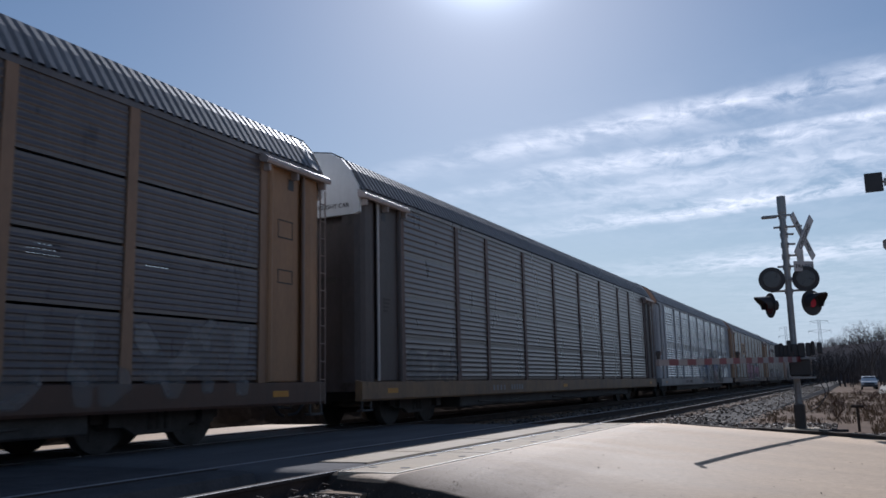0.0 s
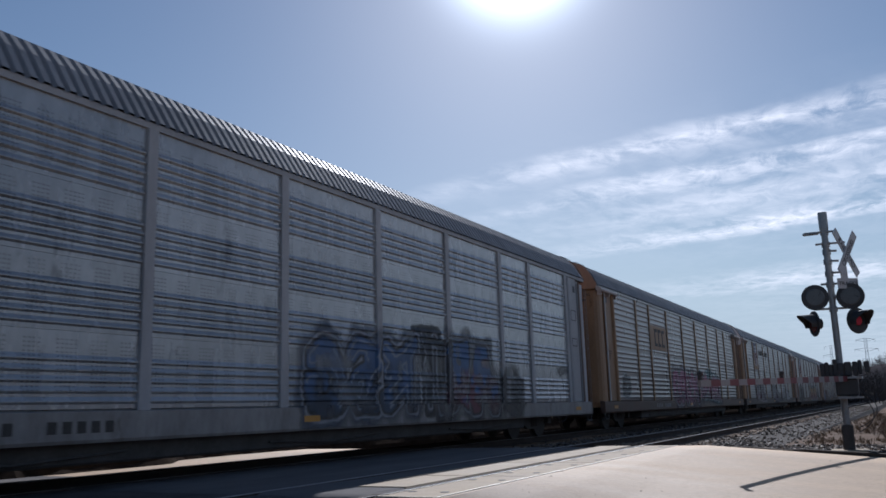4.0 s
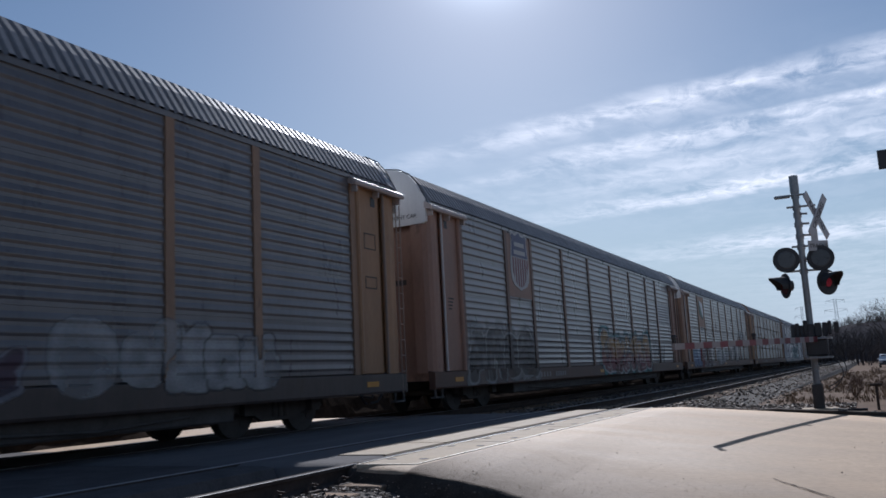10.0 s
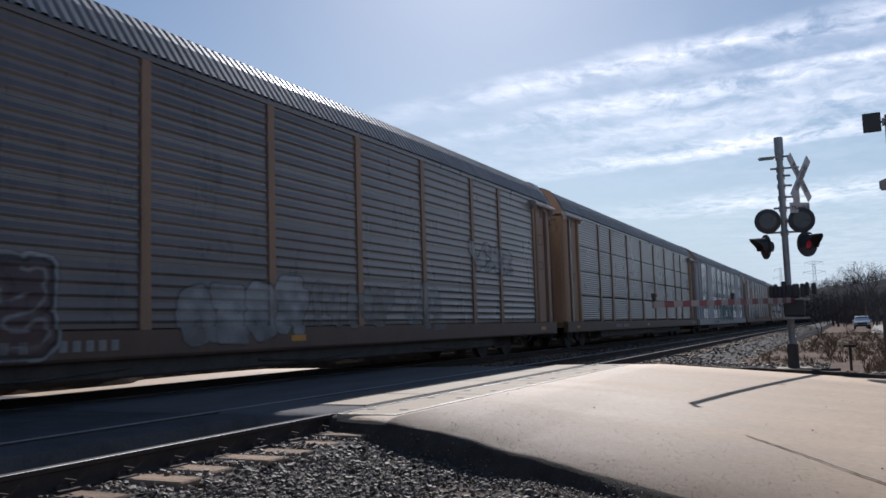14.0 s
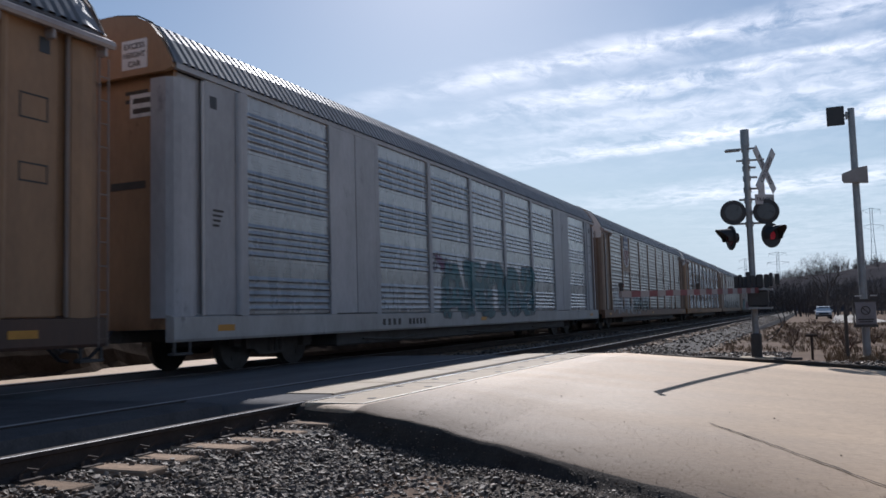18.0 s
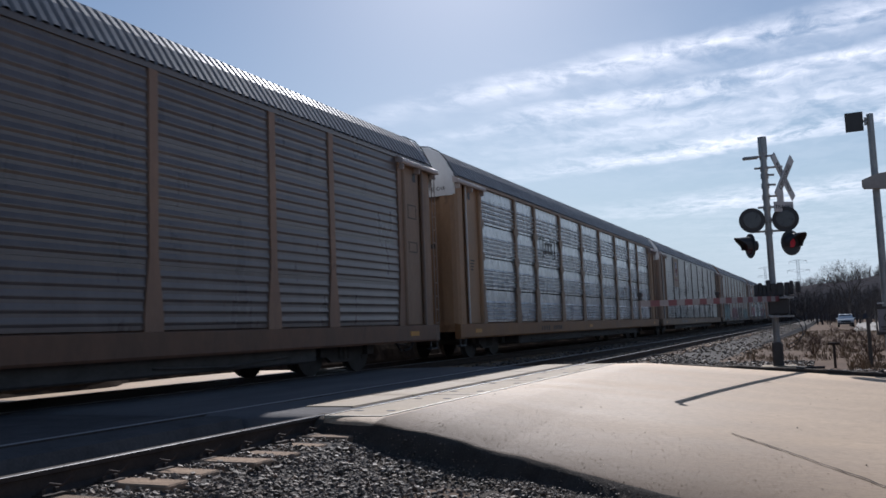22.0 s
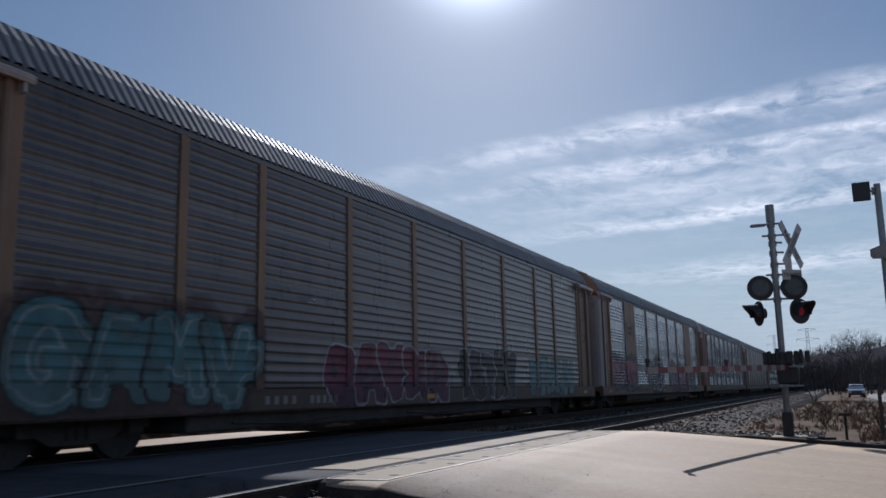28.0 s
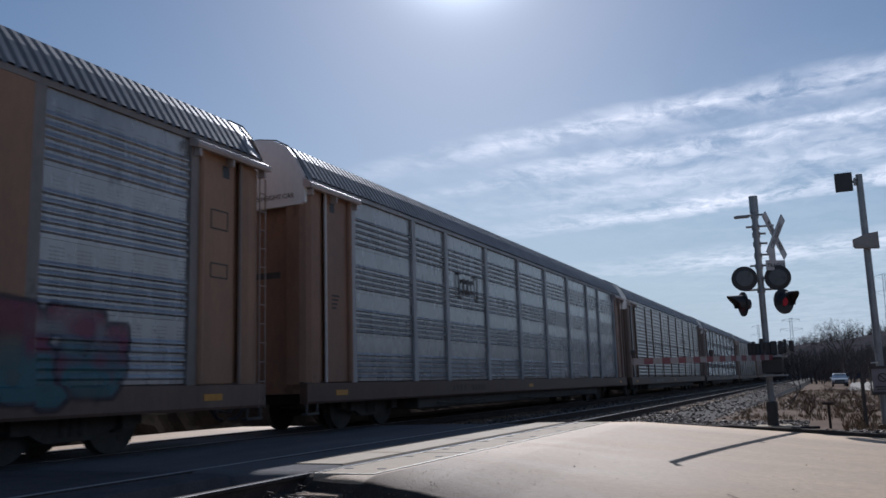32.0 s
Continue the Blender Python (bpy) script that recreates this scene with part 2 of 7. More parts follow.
M_RAILTOP = surface("rail_polished_head", (0.46, 0.45, 0.44), (0.34, 0.33, 0.32), 0.38, 1.0, scale=4, fine=50, bump=0.05)
M_RAILDULL = surface("rail_dull_head", (0.36, 0.34, 0.33), (0.24, 0.22, 0.215), 0.6, 0.15, scale=4, fine=50, bump=0.05)
M_TIE = surface("weathered_tie_wood", (0.40, 0.275, 0.185), (0.21, 0.145, 0.098), 0.9, scale=3, fine=30, stretch=(1, 6, 6), bump=0.7, vary=0.2, spec=0.15)
M_STEEL_DARK = surface("dirty_steel", (0.12, 0.11, 0.102), (0.07, 0.064, 0.06), 0.8, 0.1, scale=3, fine=30, bump=0.25, spec=0.25)
M_GALV = surface("galvanised_pole", (0.36, 0.37, 0.38), (0.22, 0.225, 0.23), 0.5, 0.5, scale=3, fine=30, bump=0.08)
M_BLACK = surface("black_paint", (0.05, 0.05, 0.053), (0.03, 0.03, 0.033), 0.55, scale=4, fine=40, bump=0.08)
M_WHITE = surface("white_reflective", (0.60, 0.58, 0.58), (0.44, 0.42, 0.42), 0.5, scale=4, fine=40, bump=0.05, spec=0.3)
M_ARM_WHITE = surface("worn_white_arm", (0.31, 0.285, 0.295), (0.22, 0.20, 0.207), 0.5, scale=4, fine=40, bump=0.05, spec=0.3)
M_RED = surface("red_reflective", (0.19, 0.03, 0.045), (0.13, 0.022, 0.03), 0.5, scale=4, fine=40, bump=0.05, spec=0.3)


# ======== mesh helpers
class Geo:
    """Collects vertices and faces of one mesh."""

    def __init__(self):
        self.v, self.f = [], []

    def add(self, verts, faces):
        n = len(self.v)
        self.v += [tuple(p) for p in verts]
        self.f += [tuple(i + n for i in face) for face in faces]
        return self

    def box(self, x0, x1, y0, y1, z0, z1, bevel=0.0):
        if bevel:
            b = min(bevel, (x1 - x0) / 3, (y1 - y0) / 3, (z1 - z0) / 3)
            bm = bmesh.new()
            bmesh.ops.create_cube(bm, size=1.0)
            for v in bm.verts:
                v.co = ((x0 + x1) / 2 + v.co.x * (x1 - x0), (y0 + y1) / 2 + v.co.y * (y1 - y0), (z0 + z1) / 2 + v.co.z * (z1 - z0))
            bmesh.ops.bevel(bm, geom=bm.edges[:], offset=b, segments=1, affect="EDGES")
            bm.verts.index_update()
            self.add([v.co[:] for v in bm.verts], [[v.index for v in f.verts] for f in bm.faces])
            bm.free()
            return self
        vs = [(x, y, z) for z in (z0, z1) for y in (y0, y1) for x in (x0, x1)]
        return self.add(vs, [(0, 2, 3, 1), (4, 5, 7, 6), (0, 1, 5, 4), (2, 6, 7, 3), (0, 4, 6, 2), (1, 3, 7, 5)])

    def prism(self, profile, axis, a, b, cap=True):
        """A closed outline of 2D points, pushed along an axis from a to b."""
        def at(p, q):
            return {"x": (q, p[0], p[1]), "y": (p[0], q, p[1]), "z": (p[0], p[1], q)}[axis]
        n = len(profile)
        vs = [at(p, a) for p in profile] + [at(p, b) for p in profile]
        fs = [(i, (i + 1) % n, n + (i + 1) % n, n + i) for i in range(n)]
        if cap:
            fs += [tuple(range(n - 1, -1, -1)), tuple(range(n, 2 * n))]
        return self.add(vs, fs)

    def tube(self, p0, p1, r0, r1=None, n=8, cap=True):
        p0, p1 = Vector(p0), Vector(p1)
        r1 = r0 if r1 is None else r1
        d = (p1 - p0).normalized()
        u = d.orthogonal().normalized()
        w = d.cross(u)
        ring = [(math.cos(2 * math.pi * i / n), math.sin(2 * math.pi * i / n)) for i in range(n)]
        vs = [p0 + (u * c + w * s) * r0 for c, s in ring] + [p1 + (u * c + w * s) * r1 for c, s in ring]
        fs = [(i, (i + 1) % n, n + (i + 1) % n, n + i) for i in range(n)]
        if cap:
            fs += [tuple(range(n - 1, -1, -1)), tuple(range(n, 2 * n))]
        return self.add(vs, fs)

    def path(self, pts, r, n=6):
        """One bent tube through the points."""
        pts = [Vector(p) for p in pts]
        dirs = [(b - a).normalized() for a, b in zip(pts, pts[1:])]
        u, vs, fs = dirs[0].orthogonal().normalized(), [], []
        for k, p in enumerate(pts):
            d = (dirs[max(k - 1, 0)] + dirs[min(k, len(dirs) - 1)]).normalized()
            u = (u - d * u.dot(d)).normalized()
            w = d.cross(u)
            vs += [p + (u * math.cos(2 * math.pi * i / n) + w * math.sin(2 * math.pi * i / n)) * r for i in range(n)]
        for k in range(len(pts) - 1):
            fs += [(k * n + i, k * n + (i + 1) % n, (k + 1) * n + (i + 1) % n, (k + 1) * n + i) for i in range(n)]
        return self.add(vs, fs + [tuple(range(n - 1, -1, -1)), tuple(range(len(vs) - n, len(vs)))])

    def mesh(self, name, mat, smooth=False):
        me = bpy.data.meshes.new(name)
        me.from_pydata(self.v, [], self.f)
        me.materials.append(mat)
        if smooth:
            me.polygons.foreach_set("use_smooth", [True] * len(me.polygons))
        me.update()
        bm = bmesh.new()
        bm.from_mesh(me)
        bmesh.ops.recalc_face_normals(bm, faces=bm.faces[:])
        bm.to_mesh(me)
        bm.free()
        return me


def put(name, data, parent=None, label="", loc=None):
    ob = new(name, data)
    if parent:
        ob.parent = parent
    if loc:
        ob.location = loc
    if label:
        ob["label"] = label
    return ob


# ======== ground, road, tracks
ROAD_Y1 = 17.0
NEAR_RAILS, TRAIN_RAILS = (-4.82, -6.34), (-9.41, -10.93)
TRAIN_X = -10.17


def road_z(x):
    """The road lies level over the tracks and falls away from them."""
    return -0.078 * max(0.0, min(x, 8.0) + 3.4)


LIP = [(-60, 7.35), (-4.95, 7.3), (-4.35, 7.07), (-3.6, 6.86), (-3.0, 6.84), (-2.44, 6.70), (-1.84, 6.34), (-1.34, 6.02), (-0.93, 5.84), (0.0, 5.25), (2.15, 3.75), (6.44, 1.2), (12, -3.0), (80, -12)]


def roll(x):
    """How far the road sinks towards its near edge."""
    return 0.14 * max(0.0, min(1.0, (x + 3.9) / 1.2))


def road_top(x, y):
    """The road's surface, which rolls down to its near edge."""
    w = shoulder(x)
    u = max(0.0, min(1.0, (y - lip_y(x) - w) / (ROAD_Y1 - lip_y(x) - w)))
    return road_z(x) - roll(x) * (1 - u) ** 3


def lip_y(x):
    """The near edge of the road, which bends towards the viewer."""
    for (a, p), (b, q) in zip(LIP, LIP[1:]):
        if x <= b:
            return p + (q - p) * (x - a) / (b - a)
    return LIP[-1][1]


EDGE = (1.7, 0.95, 0.50, 0.25, 0.16, 0.11, 0.07, 0.03, 0.0, -0.05, -0.12, -0.22, -0.34, -0.48, -0.64, -0.82, -1.0)


def shoulder(x):
    """How far in from its edge the road begins to sink: a little at the track, wide further out."""
    return 0.22 + 0.70 * max(0.0, min(1.0, (x + 4.15) / 1.1))


def drop(x):
    """Height of the broken edge, which is deepest beside the track."""
    return 0.07 + 0.13 * max(0.0, min(1.0, (-1.2 - x) / 1.6))


def edge_z(x, d):
    """Height of the broken edge, d metres from the road's crest towards the gravel."""
    w = shoulder(x)
    e, t = max(0.0, min(1.0, (d + w) / w)), max(0.0, min(1.0, (d + 0.04) / 0.17))
    return road_z(x) - roll(x) - 0.05 * e ** 2.5 - drop(x) * t * t * (3 - 2 * t) - 0.08 * max(0.0, d - 0.14) - (0.4 if d > 1.5 else 0)


def ground_z(x, y):
    """Earth beside the road, level and a little below it, with a low swell far ahead."""
    z = -0.42
    if y < 17.3:
        z = min(z, road_z(x) - roll(x) - drop(x) - 0.10)
    if y > 30:
        z -= 0.0056 * min(y - 30, 80)
    return z


def build_ground():
    xs = sorted(set([-3000, -900, -300, -120, -60, -30, -18] + [-14 + i * 0.5 for i in range(57)] + [16, 20, 26, 34, 50, 80, 150, 400, 1200, 3000]))
    ys = sorted(set([-3000, -800, -200, -60, -30, -15, -8] + [-5 + i * 0.5 for i in range(90)] + [45, 50, 60, 75, 90, 110, 140, 180, 240, 400, 800, 3000]))
    g = Geo()
    for y in ys:
        for x in xs:
            z = ground_z(x, y)
            if lip_y(x) + 0.4 < y < ROAD_Y1 + 0.2:
                z = min(z, road_z(x) - 0.3)
            g.v.append((x, y, z))
    nx = len(xs)
    g.f = [(j * nx + i, j * nx + i + 1, (j + 1) * nx + i + 1, (j + 1) * nx + i) for j in range(len(ys) - 1) for i in range(nx - 1)]
    tagged(new("ground", g.mesh("ground", M_DIRT)), "dry brown grass and bare earth beside the railway", "ground", kind="structure")
    # road sheet with a sloped shoulder towards the gravel
    g = Geo()
    xs = [-60, -40, -20, -14, -12] + [-11.4 + k * 0.2 for k in range(30)] + [-5.4 + k * 0.04 for k in range(225)] + [3.6 + k * 0.2 for k in range(45)] + [13, 16, 24, 40, 80]
    for x in xs:
        z, lip, wide = road_z(x), lip_y(x), shoulder(x)
        wob = 0.04 * noise.noise((x * 1.1, 0, 0)) + 0.025 * noise.noise((x * 4, 3, 0))
        for k, d in enumerate(EDGE):
            d = d * wide if d < 0 else d
            rough = 0.012 * noise.noise((x * 3, k * 1.1, 1)) + 0.004 * noise.noise((x * 12, k * 2.7, 4))
            g.v.append((x, lip - d + wob * (0.3 if k == 16 else 1.0), edge_z(x, d) + rough * (0.3 if k > 8 else 1.0) * (k < 16)))
        g.v += [(x, lip + wide + (ROAD_Y1 - lip - wide) * k / 6, z - (0.07 if -4.94 < x < -4.66 else 0.016 if x < -4.9 else 0.0) - roll(x) * (1 - k / 6) ** 3 + 0.006 * noise.noise((x * 0.7, k, 5)) * (k < 6)) for k in range(1, 7)]
        g.v += [(x, ROAD_Y1 + 0.3, z - 0.35)]
    n = len(EDGE) + 7
    g.f = [(i * n + j, i * n + j + 1, (i + 1) * n + j + 1, (i + 1) * n + j) for i in range(len(xs) - 1) for j in range(n - 1)]
    me = g.mesh("road", M_ASPHALT, True)
    fines = me.attributes.new("washed", "FLOAT", "POINT")
    for k, (x, y, z) in enumerate(g.v):
        reach = 3.3 + 0.8 * noise.noise((x * 0.8, 0, 12))
        fines.data[k].value = max(0.0, 1.0 - max(0.0, y - lip_y(x)) / reach) * max(0.55, min(1.0, 1.0 - 0.2 * (x + 0.5))) * (-4.0 < x < 30)
    me.materials.append(M_SHOULDER)
    me.materials.append(M_GRIT)
    me.materials.append(M_TRACKWAY)
    for p in me.polygons:
        row = p.index % (n - 1)
        # the train's shade over the tracks is put into a darker road colour
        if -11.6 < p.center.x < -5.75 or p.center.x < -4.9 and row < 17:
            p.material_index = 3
        # groove along the rail: a dark colour stands in for its shade
        elif -4.95 < p.center.x < -4.66:
            p.material_index = 1
        # below the crest the edge's shade is put into a dark colour
        elif row < 9:
            p.material_index = 2 if row < 3 else 1
    tagged(new("road", me), "worn pale asphalt road over the level crossing", "road", kind="structure")
    # track bed
    g = Geo()
    prof = [(-13.6, -1.1), (-12.3, -0.2), (-9.9, -0.17), (-8.0, -0.2), (-7.6, -0.17), (-4.2, -0.19), (-3.1, -0.42), (-2.6, -1.1)]
    g.prism(prof, "y", -60, 6.9)
    g.prism(prof, "y", ROAD_Y1 - 0.4, 600)
    # ballast built up between the rails, coloured dark for the train's shade
    shaded_fill = Geo()
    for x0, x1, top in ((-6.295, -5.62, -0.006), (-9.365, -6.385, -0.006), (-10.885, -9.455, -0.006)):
        shaded_fill.prism([(x0, -0.2), (x0 + 0.03, top - 0.01), (x0 + 0.2, top), (x1 - 0.2, top), (x1 - 0.06, top - 0.02), (x1, -0.2)], "y", -60, 7.2)
    tagged(new("track_infill", shaded_fill.mesh("track_infill", M_INFILL)), "fine ballast packed between the rails, coloured dark for the train's shade", "ballast", kind="structure")
    verge, vy = Geo(), [-60 + 0.3 * k for k in range(226)]
    for y in vy:
        for k, x in enumerate((-13.9, -13.2, -12.6, -12.0, -11.5, -11.05)):
            verge.v.append((x, y, (-0.3 if k == 5 else -0.10) + 0.05 * noise.noise((x * 1.3, y * 0.9, 2)) + 0.03 * noise.noise((x * 4, y * 3, 5))))
    verge.f = [(6 * i + j, 6 * i + j + 1, 6 * i + j + 7, 6 * i + j + 6) for i in range(len(vy) - 1) for j in range(5)]
    tagged(new("gravel_verge", verge.mesh("gravel_verge", M_VERGE)), "pale sunlit gravel verge beyond the train", "verge", kind="structure")
    tagged(new("track_bed", g.mesh("track_bed", M_BALLAST)), "grey crushed stone ballast bed under two tracks", "ballast", kind="structure")


RAIL_PROFILE = [(-0.07, -0.17), (0.07, -0.17), (0.07, -0.155), (0.012, -0.13), (0.012, -0.045), (0.036, -0.035), (0.036, -0.004), (0.0318, 0.0),
                (-0.0318, 0.0), (-0.036, -0.004), (-0.036, -0.035), (-0.012, -0.045), (-0.012, -0.13), (-0.07, -0.155)]


DULL_RAILS = (NEAR_RAILS[0] if NEAR_RAILS[0] < NEAR_RAILS[1] else NEAR_RAILS[1], TRAIN_RAILS[0] if TRAIN_RAILS[0] > TRAIN_RAILS[1] else TRAIN_RAILS[1])


def build_tracks():
    for label, pair in (("empty near railway track with polished rail heads", NEAR_RAILS), ("railway track under the passing train", TRAIN_RAILS)):
        root = tagged(new("railway_track"), label, "track", kind="structure")
        for x in pair:
            g = Geo().prism([(x + a, b) for a, b in RAIL_PROFILE], "y", -60, 600)
            me = g.mesh("rail", M_RAIL)
            me.materials.append(M_RAILTOP)
            me.materials.append(M_RAILDULL)
            for p in me.polygons:
                if p.normal.x > 0.2 and p.normal.z > 0.4 and p.center.z > -0.02:
                    p.material_index = 2 if x in DULL_RAILS else 1
                elif x in DULL_RAILS and p.normal.z > 0.9 and p.center.z > -0.01:
                    p.material_index = 2
            put("rail", me, root)


build_ground()
build_tracks()

# ======== the train: covered motor-car wagons
CAR_LEN, BODY = 28.4, 27.1
HALF = 1.57
POSTS = [1.75, 4.6, 6.5, 9.32, 12.14, 14.96, 17.78, 20.6, 22.5, 25.35]
ROWS_Z = [(0.98, 1.86), (1.90, 2.75), (2.79, 3.67), (3.71, 4.70)]
WHEEL_R = 0.46
TRUCK_Y = 3.4
CACHE = {}


def cached(key, make):
    if key not in CACHE:
        CACHE[key] = make()
    return CACHE[key]


def rib_profile(z0, z1, ribs, depth, margin=0.04, band=0.0):
    """Heights and reliefs (0 to 1) up a pressed sheet: ribs that run along it, steep on top, and a plain band above them."""
    top = z1 - margin - band * (z1 - z0)
    pitch = (top - z0 - margin) / ribs
    rows = [(z0, 0)]
    under, over = (min(0.2 * pitch, 0.6 * depth), min(0.4 * pitch, 1.2 * depth)) if depth > 0.03 else (0.22 * pitch, 0.42 * pitch)
    for i in range(ribs):
        a = z0 + margin + i * pitch
        rows += [(a + 0.35 * pitch - under, 0), (a + 0.35 * pitch, 1), (a + 0.43 * pitch, 1), (a + 0.43 * pitch + over, 0)]
    return rows + [(z1, 0)]


def ribbed(y0, y1, z0, z1, x, ribs, depth, band=0.0):
    prof = [(x + depth * k, z) for z, k in rib_profile(z0, z1, ribs, depth, 0.04, band)]
    return Geo().prism(prof + [(x - 0.07, z1), (x - 0.07, z0)], "y", y0, y1)


def roof_mesh(mat):
    """Corrugated roof: ribs run across, from eave over the crest to the other eave."""
    sect = [(HALF + 0.02, 4.77), (1.33, 5.18), (1.13, 5.42), (0.86, 5.56), (0.45, 5.62), (-0.45, 5.62), (-0.86, 5.56), (-1.33, 5.18), (-HALF, 4.77)]
    g = Geo()
    pitch, n = 0.18, int((BODY - 0.3) / 0.18)
    ys = []
    for i in range(n):
        a = 0.15 + i * pitch
        ys += [(a, 0), (a + 0.035, 0), (a + 0.065, 1), (a + 0.150, 1)]
    ys = [(0.0, 0)] + ys + [(BODY, 0)]
    for y, up in ys:
        for x, z in sect:
            k = 0.034 * up
            g.v.append((x * (1 + k / 1.6), y, z + k))
    m = len(sect)
    g.f = [(i * m + j, i * m + j + 1, (i + 1) * m + j + 1, (i + 1) * m + j) for i in range(len(ys) - 1) for j in range(m - 1)]
    return g.mesh("roof", mat)


def post_mesh(y, mat, flare):
    w = 0.088
    out = [(y - w, 4.72), (y - w, 2.0), (y - w * (1 + flare), 1.15), (y - w * (1 + flare), 0.92), (y + w * (1 + flare), 0.92),
           (y + w * (1 + flare), 1.15), (y + w, 2.0), (y + w, 4.72)]
    return Geo().prism(out, "x", HALF - 0.06, HALF + 0.014).mesh("post", mat)


def wheelset_mesh():
    g = Geo()
    for x in (-0.76, 0.76):
        s = 1 if x > 0 else -1
        g.tube((x - 0.06 * s, 0, 0), (x + 0.05 * s, 0, 0), WHEEL_R, n=24)
        g.tube((x - 0.09 * s, 0, 0), (x - 0.06 * s, 0, 0), WHEEL_R + 0.025, n=24)
        g.tube((x + 0.05 * s, 0, 0), (x + 0.09 * s, 0, 0), 0.16, 0.12, n=12)
        for k in range(3):
            a = k * 2.094
            g.tube((x + 0.052 * s, 0.27 * math.cos(a), 0.27 * math.sin(a)), (x + 0.06 * s, 0.27 * math.cos(a), 0.27 * math.sin(a)), 0.06, n=8)
    g.tube((-0.95, 0, 0), (0.95, 0, 0), 0.075, n=10)
    return g.mesh("wheelset", M_STEEL_DARK)


def truck_frame_mesh():
    g = Geo()
    out = [(-1.25, 0.42), (-1.25, 0.62), (-0.75, 0.70), (-0.35, 0.80), (0.35, 0.80), (0.75, 0.70), (1.25, 0.62), (1.25, 0.42), (1.05, 0.40),
           (0.75, 0.40), (0.45, 0.24), (-0.45, 0.24), (-0.75, 0.40), (-1.05, 0.40)]
    for x in (-1.02, 0.92):
        g.prism(out, "x", x, x + 0.1)
    g.box(-0.95, 0.95, -0.22, 0.22, 0.4, 0.66)
    for s in (-1, 1):
        for k in (-0.16, 0, 0.16):
            g.tube((s * 1.0, k, 0.3), (s * 1.0, k, 0.6), 0.065, n=8)
        for k in (-0.9, 0.9):
            g.box(s * 1.06 - 0.07, s * 1.06 + 0.07, k - 0.13, k + 0.13, 0.36, 0.6)
    return g.mesh("truck", M_STEEL_DARK)


def coupler_mesh(s):
    g = Geo()
    g.box(-0.09, 0.09, -0.65 * s if s > 0 else 0, 0 if s > 0 else 0.65, 0.72, 0.92)
    g.box(-0.16, 0.16, -0.72 if s > 0 else 0.5, -0.5 if s > 0 else 0.72, 0.66, 0.98)
    g.path([(0.2, -0.2 * s, 0.85), (0.25, -0.45 * s, 0.45), (0.1, -0.7 * s, 0.5)], 0.03)
    return g.mesh("coupler", M_STEEL_DARK)


